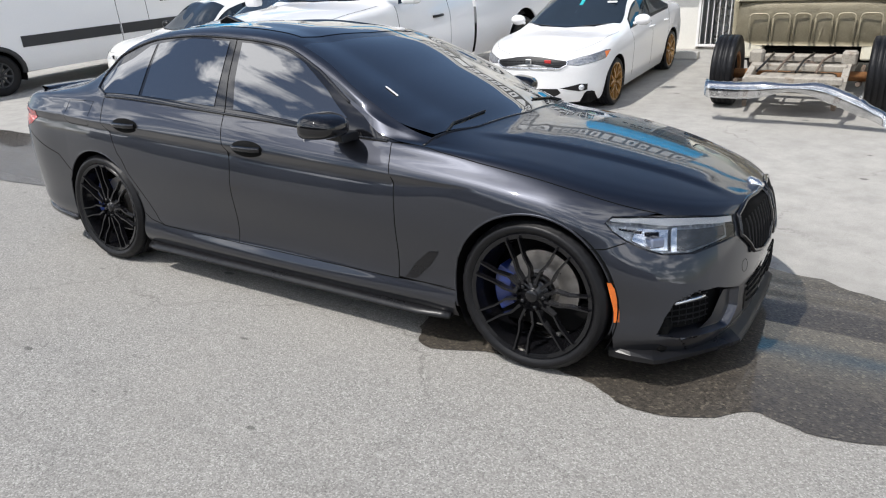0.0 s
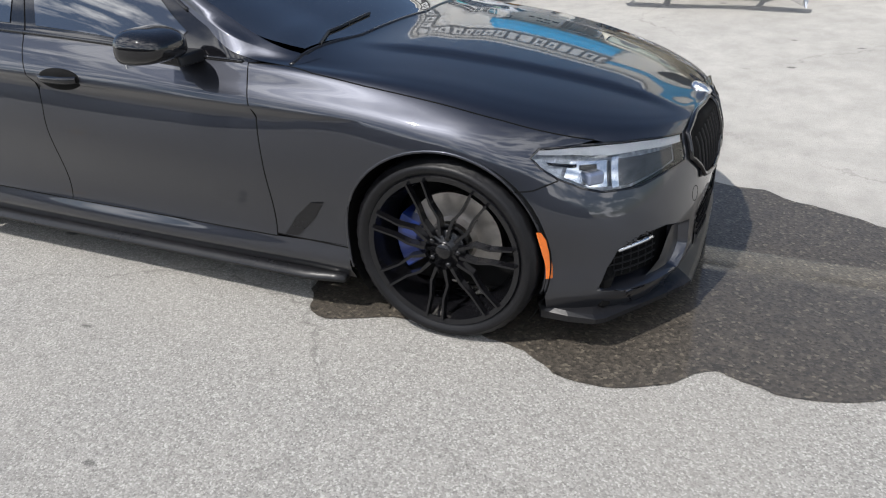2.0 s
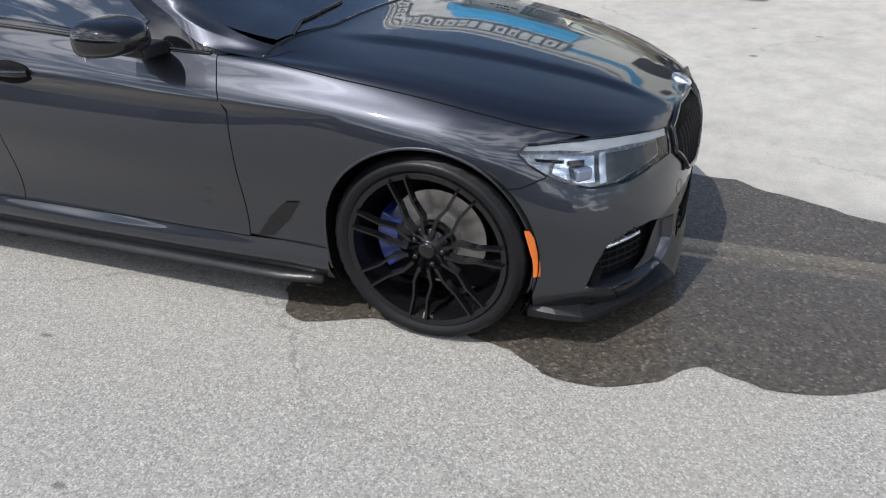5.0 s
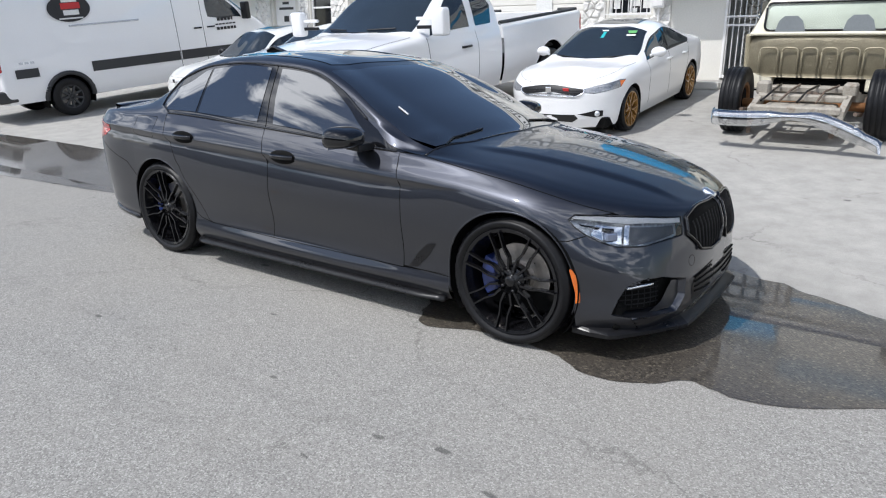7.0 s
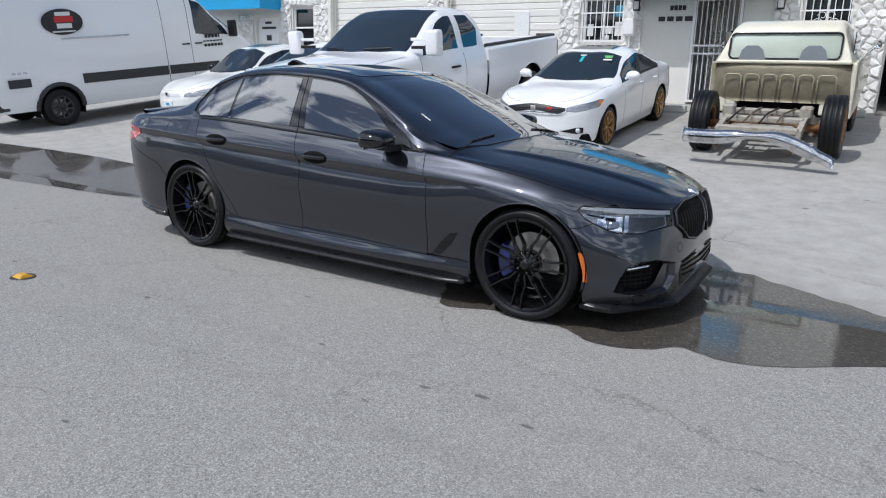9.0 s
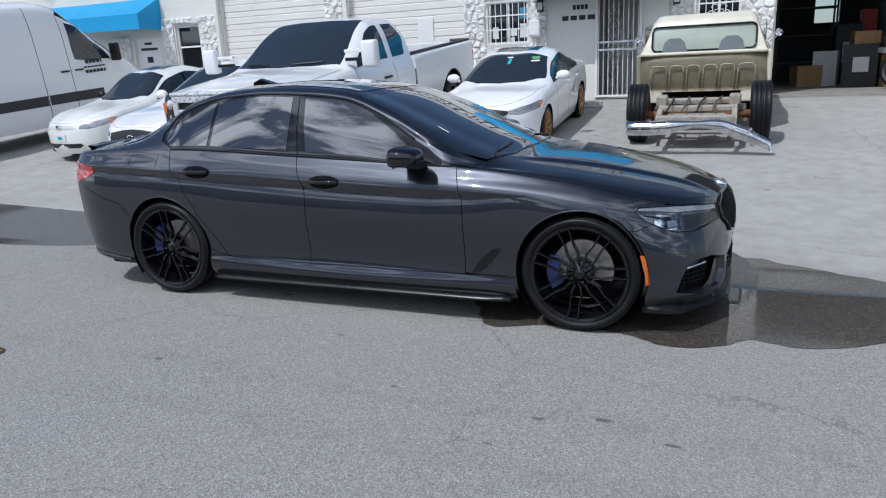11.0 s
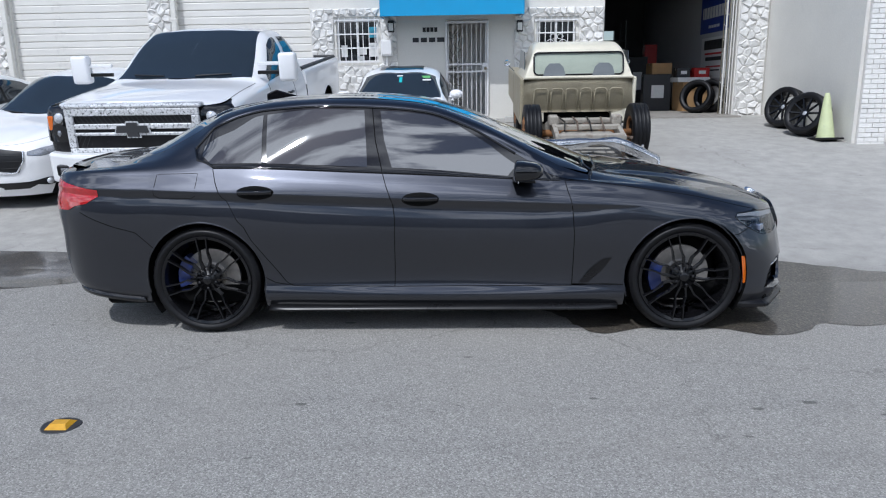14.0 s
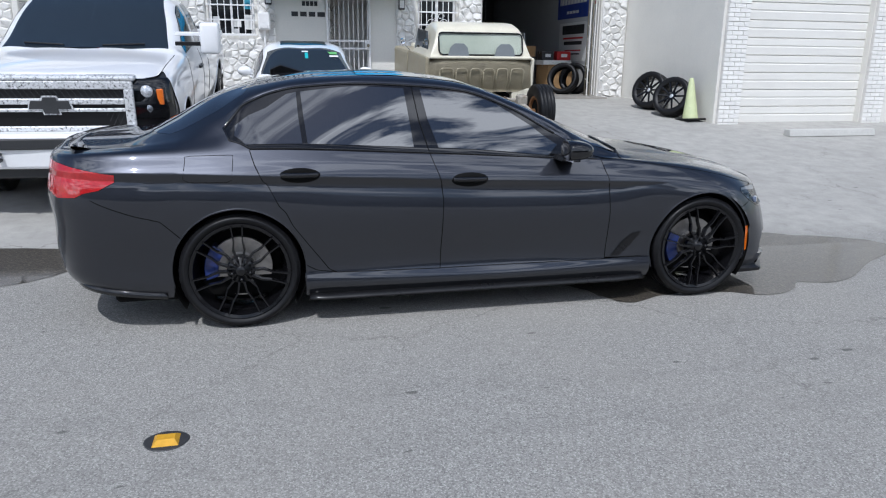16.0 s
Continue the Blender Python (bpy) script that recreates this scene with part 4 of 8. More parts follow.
# awnings
def awning(name, x0, x1, z0, z1, out, label):
    a = thing(name, label, "awning")
    top, low = z1, z0 + 0.34
    y0, y1 = WY - 0.005, WY - out
    b = prism([(y0, top), (y1 + 0.06, low + 0.03), (y1, low), (y1, z0), (y1 + 0.008, z0), (y1 + 0.008, low - 0.004), (y1 + 0.06, low + 0.018), (y0, top - 0.012)], x0, x1, "x")
    part("canopy", b, M_BLUE, a, "taut blue canvas")
    for x in (x0, x1):
        c = prism([(y0, z0), (y0, top), (y1 + 0.06, low + 0.03), (y1, low), (y1, z0)], x - 0.003, x + 0.003, "x")
        part("side_flap", c, M_BLUE, a)
    part("frame", tube([(x0 + 0.02, y0 - 0.02, z0 + 0.02), (x0 + 0.02, y1 + 0.02, z0 + 0.02), (x1 - 0.02, y1 + 0.02, z0 + 0.02), (x1 - 0.02, y0 - 0.02, z0 + 0.02)], 0.014), M_WHITE, a)
    return a


awning("awning", -1.40, 1.25, 2.74, 3.75, 0.75, "bright blue canvas awning over the barred porch")
awning("awning", -14.2, -10.55, 2.72, 3.45, 0.75, "bright blue canvas awning over the neighbouring door")

# porch gate of white iron
def iron_gate():
    g = thing("security_gate", "white painted iron security gate, shut across the porch", "gate")
    x0, x1, z0, z1 = PORCH
    y = WY - 0.02
    z0 = 0.87
    frame_strip("gate_frame", x0, x1, z0, z1 - 0.03, y, 0.04, 0.035, M_WHITE, g)
    for k in range(9):
        x = x0 + 0.06 + k * (x1 - x0 - 0.12) / 8
        part("gate_bar", tube([(x, y - 0.018, z0 + 0.03), (x, y - 0.018, z1 - 0.06)], 0.0075, 6), M_WHITE, g)
    for z in (1.74, 1.88):
        part("gate_rail", box((x0 + 0.03, y - 0.032, z - 0.016), (x1 - 0.03, y - 0.004, z + 0.016), 0.003), M_WHITE, g)
    part("lock_box", box((x1 - 0.12, y - 0.05, 1.74), (x1 - 0.02, y - 0.005, 1.90), 0.005), M_WHITE, g)
    part("knob", lathe([(0, -0.05), (0.025, -0.045), (0.03, -0.02), (0.015, 0.0)], 16, m=Matrix.Translation((x1 - 0.06, y - 0.05, 1.80)) @ TURN_X), M_STEEL2, g, smooth=True)


TURN_X = Matrix.Rotation(radians(-90), 4, "X")
M_STEEL2 = mat("old_brass", (0.32, 0.29, 0.22), 0.35, 1.0, vary=0.2)
iron_gate()
tagged(obj("door_2", box((DOOR_W[0], WY + 0.08, DOOR_W[2]), (DOOR_W[1], WY + 0.13, DOOR_W[3]), 0.004), M_WHITE), "plain white steel entrance door", "door", kind="structure")
M_INK = mat("black_lettering", (0.02, 0.02, 0.022), 0.6, vary=0.1)


def bars_of_text(name, parent_label, rows, y, material, cat="lettering"):
    """Unreadable or private writing as plain bars: (x0, x1, z, height) rows."""
    t = thing(name, parent_label, cat)
    for x0, x1, z, h in rows:
        part("bar", box((x0, y - 0.006, z), (x1, y - 0.001, z + h)), material, t)
    return t


bars_of_text("wall_lettering", "rows of small black letters on the wall beside the gate", [(-0.66, -0.60, 2.50, 0.085), (-0.585, -0.525, 2.50, 0.085), (-0.51, -0.45, 2.50, 0.085), (-0.435, -0.375, 2.50, 0.085), (-0.86, -0.74, 2.31, 0.085), (-0.70, -0.58, 2.31, 0.085), (-0.54, -0.42, 2.31, 0.085), (-0.38, -0.24, 2.31, 0.085)], WY, M_INK)
bars_of_text("door_lettering", "small black letters on the neighbouring door", [(-11.25, -11.02, 2.40, 0.06), (-11.38, -10.86, 2.27, 0.06), (-11.22, -11.04, 1.98, 0.14)], WY + 0.08, M_INK)
# lamps and boxes on the wall
def wall_lamp(x, z):
    w = thing("wall_lamp", "small black wall lantern with a frosted pane", "wall lamp")
    part("housing", box((x - 0.06, WY - 0.10, z), (x + 0.06, WY - 0.001, z + 0.22), 0.012), M_INK, w)
    part("diffuser", box((x - 0.045, WY - 0.108, z + 0.03), (x + 0.045, WY - 0.101, z + 0.17), 0.003), M_PAPER, w)


wall_lamp(-1.27, 2.50)
wall_lamp(1.22, 2.47)
def meter_box(x0, x1, z0, z1):
    w = thing("meter_box", "white painted electric meter box on the stone wall", "meter box")
    part("case", box((x0, WY - 0.18, z0), (x1, WY - 0.001, z1), 0.01), M_WHITE, w)
    part("lid", box((x0 + 0.015, WY - 0.195, z0 + 0.03), (x1 - 0.015, WY - 0.181, z1 - 0.02), 0.006), M_WHITE, w)
    part("conduit", tube([((x0 + x1) / 2, WY - 0.09, z0), ((x0 + x1) / 2, WY - 0.09, 0.9)], 0.02), M_WHITE, w)


meter_box(-1.47, -1.25, 2.05, 2.36)
for k, (x, z0) in enumerate(((-8.86, 0.84), (-5.50, 0.84))):
    p = thing("downpipe", "grey square rain downpipe fixed to the front wall", "downpipe")
    part("pipe", box((x - 0.05, WY - 0.11, z0), (x + 0.05, WY - 0.03, 4.1), 0.012), M_WALL, p)
    for z in (1.6, 2.8, 3.8):
        part("strap", box((x - 0.06, WY - 0.115, z), (x + 0.06, WY - 0.025, z + 0.03), 0.003), M_GARAGE, p)
tagged(obj("notice_board", box((-3.9, WY + 0.055, 2.05), (-3.55, WY + 0.075, 2.55), 0.004), M_PAPER), "blank white notice on the garage door", "notice")
# sign on the upper facade: panel with bold bars, and a row of white marks
sg = thing("facade_sign", "wide dark sign panel with bold white bars above the awning", "sign")
part("panel", box((-4.4, WY - 0.05, 3.86), (1.32, WY - 0.008, 4.50), 0.01), M_SHOPDARK, sg)
rnd = random.Random(11)
x = -4.25
while x < 1.2:
    wdt = rnd.uniform(0.16, 0.27)
    part("bar", box((x, WY - 0.058, 3.95), (min(x + wdt, 1.25), WY - 0.051, 4.41)), M_PAPER, sg)
    if rnd.random() < 0.8:
        part("counter", box((x + wdt * 0.32, WY - 0.063, 4.05 + rnd.uniform(0, 0.1)), (min(x + wdt * 0.68, 1.24), WY - 0.0585, 4.30)), M_SHOPDARK, sg)
    x += wdt + 0.07
x = -3.2
mk = thing("facade_lettering", "row of white painted bars over the awning", "lettering")
while x < 1.25:
    wdt = rnd.uniform(0.13, 0.22)
    part("bar", box((x, WY - 0.012, 3.48 + rnd.uniform(0, 0.02)), (x + wdt, WY - 0.003, 3.76)), M_PAPER if x < -1.45 or x > 1.3 else M_PAPER, mk)
    x += wdt + 0.09

# accordion gate folded at the bay's edge
ag = thing("folding_gate", "folded grey steel accordion gate at the bay's edge", "gate")
for k in range(8):
    x = 5.36 - 0.028 * k
    part("upright", box((x - 0.009, WY + 0.02 + 0.05 * (k % 2), FLOOR + 0.02), (x + 0.009, WY + 0.04 + 0.05 * (k % 2), 3.5)), M_STEEL2 if k % 3 == 1 else M_GARAGE, ag)
for k in range(12):
    z = FLOOR + 0.15 + 0.27 * k
    part("lattice", tube([(5.36, WY + 0.05, z), (5.16, WY + 0.07, z + 0.22)], 0.006, 6), M_GARAGE, ag)

# poster on the inner wall
M_POSTER = mat("blue_poster", (0.02, 0.05, 0.30), 0.5, vary=0.1)
po = thing("poster", "blue banner with white bars on the workshop wall", "poster")
part("sheet", box((5.60, 10.25, 2.52), (5.617, 12.05, 3.35)), M_POSTER, po)
for a, b, z, h in ((10.4, 11.9, 2.83, 0.24), (10.8, 11.5, 2.62, 0.06)):
    k = a
    while k < b:
        part("bar", box((5.594, k, z), (5.599, min(k + 0.14, b), z + h)), M_PAPER, po)
        k += 0.18
bt = thing("wall_chart", "pale chart with dark and red bars under the banner", "chart")
part("sheet", box((5.604, 10.3, 1.55), (5.617, 11.9, 2.42)), M_PAPER, bt)
M_REDINK = mat("red_ink", (0.5, 0.03, 0.03), 0.6, vary=0.1)
for k, (z, h, mt) in enumerate(((2.16, 0.2, M_INK), (2.05, 0.04, M_REDINK), (1.92, 0.08, M_INK), (1.78, 0.03, M_REDINK), (1.70, 0.03, M_INK))):
    part("bar", box((5.598, 10.45 + 0.05 * k, z), (5.603, 11.7 - 0.06 * k, z + h)), mt, bt)
ar = prism([(9.92, 2.9), (10.02, 2.75), (9.96, 2.75), (9.96, 3.1), (9.88, 3.1), (9.88, 2.75), (9.82, 2.75)], 5.61, 5.617, "x")
tagged(obj("arrow_sign", ar, M_REDINK), "red arrow painted on the workshop wall", "arrow")

# workshop clutter
M_CARD = mat("cardboard", (0.36, 0.22, 0.10), 0.8, vary=0.15, scale=8, bump=0.1)
M_BLACKBOX = mat("black_carton", (0.02, 0.02, 0.022), 0.5, vary=0.2)
M_REDBOX = mat("red_carton", (0.45, 0.02, 0.02), 0.45, vary=0.15)


def carton(x, y, z, w, d, h, material, label, rz=0):
    c = thing("carton", label, "box", "cartons stacked in the workshop", pose(x, y, z, 0, 0, rz))
    part("body", box((-w / 2, -d / 2, 0), (w / 2, d / 2, h), 0.006), material, c)
    part("tape", box((-w / 2 - 0.001, -0.03, h - 0.05), (w / 2 + 0.001, 0.03, h + 0.0015)), M_PAPER if material is not M_CARD else M_STEEL2, c)
    part("label_sheet", box((-w * 0.2, -d / 2 - 0.003, h * 0.35), (w * 0.25, -d / 2 - 0.0005, h * 0.7)), M_PAPER if material is not M_CARD else M_CARD, c)
    return c


FZ = FLOOR + 0.017
carton(5.15, 11.0, FZ, 0.62, 0.6, 0.62, M_CARD, "brown cardboard box standing on the workshop floor", 6)
carton(5.10, 11.0, FZ + 0.62, 0.7, 0.55, 0.10, M_PAPER, "flat white carton on a brown box", 3)
carton(5.28, 11.0, FZ + 0.72, 0.34, 0.4, 0.20, M_REDBOX, "black and red tool carton on a flat box", 4)
carton(4.92, 11.0, FZ + 0.72, 0.28, 0.36, 0.20, M_BLACKBOX, "black carton with a white label", -4)
carton(4.50, 11.5, FZ, 0.6, 0.5, 0.80, M_BLACKBOX, "tall black plastic bin of scrap", -8)
carton(4.55, 11.5, FZ + 0.80, 0.45, 0.42, 0.24, M_CARD, "brown cardboard box on a black bin", 5)
carton(3.62, 12.2, FZ, 0.5, 0.4, 0.42, M_CARD, "open brown cardboard box on the floor", 18)
carton(4.0, 12.4, FZ, 0.45, 0.45, 0.7, M_PAPER, "pale sack of rags standing on the floor", -12)
carton(4.5, 13.6, FZ, 0.5, 0.5, 1.25, M_BLACKBOX, "dark tool cabinet at the back", 0)
carton(4.9, 13.8, FZ, 0.3, 0.3, 1.55, M_REDBOX, "red tool box tower at the back", 0)
rk = thing("storage_rack", "dark steel rack deep in the workshop", "rack")
for x in (3.1, 4.3):
    for y in (13.9, 14.5):
        part("post", box((x - 0.02, y - 0.02, FZ), (x + 0.02, y + 0.02, 3.0)), M_BLACKBOX, rk)
for z in (1.3, 1.9, 2.5):
    part("shelf", box((3.08, 13.88, z), (4.32, 14.52, z + 0.03)), M_BLACKBOX, rk)


def loose_tyre(x, y, z, R, rim, w, m, label, spokes=False):
    t = thing("tyre", label, "tyre", "", m)
    part("tread", tyre_mesh(R, rim, w, 72), M_RUBBER, t, smooth=True)
    if spokes:
        b = lathe([(rim, -w * 0.42), (rim - 0.02, -w * 0.40), (rim - 0.03, 0), (rim - 0.005, w * 0.42)], 48, m=TURN_Y)
        for k in range(10):
            a = 2 * math.pi * k / 10
            bar((0.04 * math.cos(a), -w * 0.25, 0.04 * math.sin(a)), (rim * math.cos(a), -w * 0.38, rim * math.sin(a)), 0.035, 0.026, 0.03, 0.025, b)
        part("alloy_rim", b, M_WHEEL, t, "gloss black spoked rim")
        part("centre_cap", lathe([(0, -0.012), (0.03, -0.012), (0.045, 0.0), (0.045, 0.04)], 20, m=Matrix.Translation((0, -w * 0.27, 0)) @ TURN_Y @ Matrix.Scale(-1, 4, (0, 0, 1))), M_LAMPGREY, t, smooth=True)
    return t


# two wheels leaning on the side wall, their faces towards the street
loose_tyre(0, 0, 0, 0.345, 0.245, 0.26, Matrix.Translation((5.62, 7.30, gz(7.30) + 0.335)) @ Matrix.Rotation(radians(-62), 4, "Z") @ Matrix.Rotation(radians(-16), 4, "X"), "black alloy wheel with tyre leaning on the wall", True)
loose_tyre(0, 0, 0, 0.345, 0.245, 0.26, Matrix.Translation((5.62, 6.50, gz(6.50) + 0.335)) @ Matrix.Rotation(radians(-58), 4, "Z") @ Matrix.Rotation(radians(-20), 4, "X"), "black alloy wheel with tyre leaning on another wheel", True)
loose_tyre(0, 0, 0, 0.34, 0.25, 0.24, Matrix.Translation((4.95, 9.95, FZ + 0.325)) @ Matrix.Rotation(radians(-40), 4, "Z") @ Matrix.Rotation(radians(-18), 4, "X"), "bare black tyre leaning on cartons")
loose_tyre(0, 0, 0, 0.34, 0.25, 0.24, Matrix.Translation((5.28, 10.1, FZ + 0.325)) @ Matrix.Rotation(radians(-50), 4, "Z") @ Matrix.Rotation(radians(-14), 4, "X"), "bare black tyre standing by the bay gate")

# traffic cone
M_CONE = mat("faded_lime_cone", (0.55, 0.60, 0.34), 0.55, vary=0.12, scale=8, alt=(0.40, 0.42, 0.30), alt_scale=9, alt_amount=0.4)
cone = thing("traffic_cone", "faded pale lime traffic cone on a black base", "traffic cone", m=pose(5.74, 6.1, gz(6.1)+0.004, -5, 0, 8))
part("base", box((-0.19, -0.19, 0.0), (0.19, 0.19, 0.035), 0.012), M_RUBBER, cone, "black rubber base")
part("body", lathe([(0.135, 0.035), (0.128, 0.06), (0.045, 0.66), (0.03, 0.71), (0.022, 0.715), (0.018, 0.66)], 28), M_CONE, cone, smooth=True)
# concrete wheel stops
M_CONC = mat("cast_concrete", (0.50, 0.49, 0.46), 0.85, vary=0.15, scale=5, bump=0.4, bump_scale=60)


def wheel_stop(x0, x1, y, label):
    s = prism([(-0.09, 0), (0.09, 0), (0.065, 0.11), (-0.065, 0.11)], x0, x1, "x", 0.012)
    o = tagged(obj("wheel_stop", s, M_CONC), label, "wheel stop")
    o.location = (0, y, gz(y) - 0.004)


wheel_stop(6.62, 8.22, 4.75, "white concrete wheel stop before the garage door")
wheel_stop(-1.75, 0.12, 7.95, "grey concrete wheel stop behind the white sedan")
wheel_stop(0.9, 2.75, 8.35, "grey concrete wheel stop by the cream pickup")
# raised yellow marker in the street
M_YELLOW = mat("yellow_reflector", (0.62, 0.33, 0.02), 0.35, vary=0.12, scale=20, alt=(0.35, 0.2, 0.03), alt_scale=30, alt_amount=0.4)
rm = thing("road_stud", "yellow reflective road stud on a dark bitumen pad", "road stud", m=pose(-1.755, -2.176, 0.0, 0, 0, 0))
pad = bmesh.new()
pv = [pad.verts.new((0.088 * math.cos(a) * (1 + 0.05 * math.sin(3 * a)), 0.078 * math.sin(a), 0.004)) for a in np.linspace(0, 2 * math.pi, 28, endpoint=False)]
pad.faces.new(pv)
ex = bmesh.ops.extrude_face_region(pad, geom=pad.faces[:])
for v in ex["geom"]:
    if isinstance(v, bmesh.types.BMVert):
        v.co = Vector((v.co.x * 1.08, v.co.y * 1.08, -0.004))
part("pad", pad, M_PLASTIC, rm, "round dark bitumen pad")
st = bmesh.new()
vs = [st.verts.new(p) for p in ((-0.052, -0.05, 0.004), (0.052, -0.05, 0.004), (0.052, 0.05, 0.004), (-0.052, 0.05, 0.004), (-0.036, -0.022, 0.022), (0.036, -0.022, 0.022), (0.036, 0.022, 0.022), (-0.036, 0.022, 0.022))]
for f in ((0, 1, 5, 4), (1, 2, 6, 5), (2, 3, 7, 6), (3, 0, 4, 7), (4, 5, 6, 7)):
    st.faces.new([vs[k] for k in f])
part("reflector", st, M_YELLOW, rm)

# across the street: an unseen wall and dark hedge, added to darken the horizon in car reflections and close the view
# behind the camera
M_FAR = mat("far_block_wall", (0.20, 0.20, 0.19), 0.8, vary=0.2, scale=0.5)
M_HEDGE = mat("far_hedge", (0.03, 0.045, 0.02), 0.9, vary=0.5, scale=1.5, bump=1.0, bump_scale=4)
tagged(obj("wall_south", box((-45, -27, -0.2), (45, -26.5, 4.6), 0.02), M_FAR), "unseen grey block wall added across the street for reflections", "wall", kind="structure")
hb = bmesh.new()
for k in range(200):
    x, w = -44 + 88 * k / 200 + rnd.uniform(-0.3, 0.3), rnd.uniform(0.6, 1.1)
    m = Matrix.Translation((x, -25.3 + rnd.uniform(-0.3, 0.3), rnd.uniform(0.5, 1.5))) @ Matrix.Diagonal((w, 0.7, rnd.uniform(0.7, 1.2), 1))
    bmesh.ops.create_icosphere(hb, subdivisions=2, radius=1, matrix=m)
for v in hb.verts:
    v.co += 0.18 * noise.noise_vector(v.co * 2.2)
tagged(obj("hedge", hb, M_HEDGE), "unseen dark green hedge added across the street for reflections", "hedge", kind="stuff")
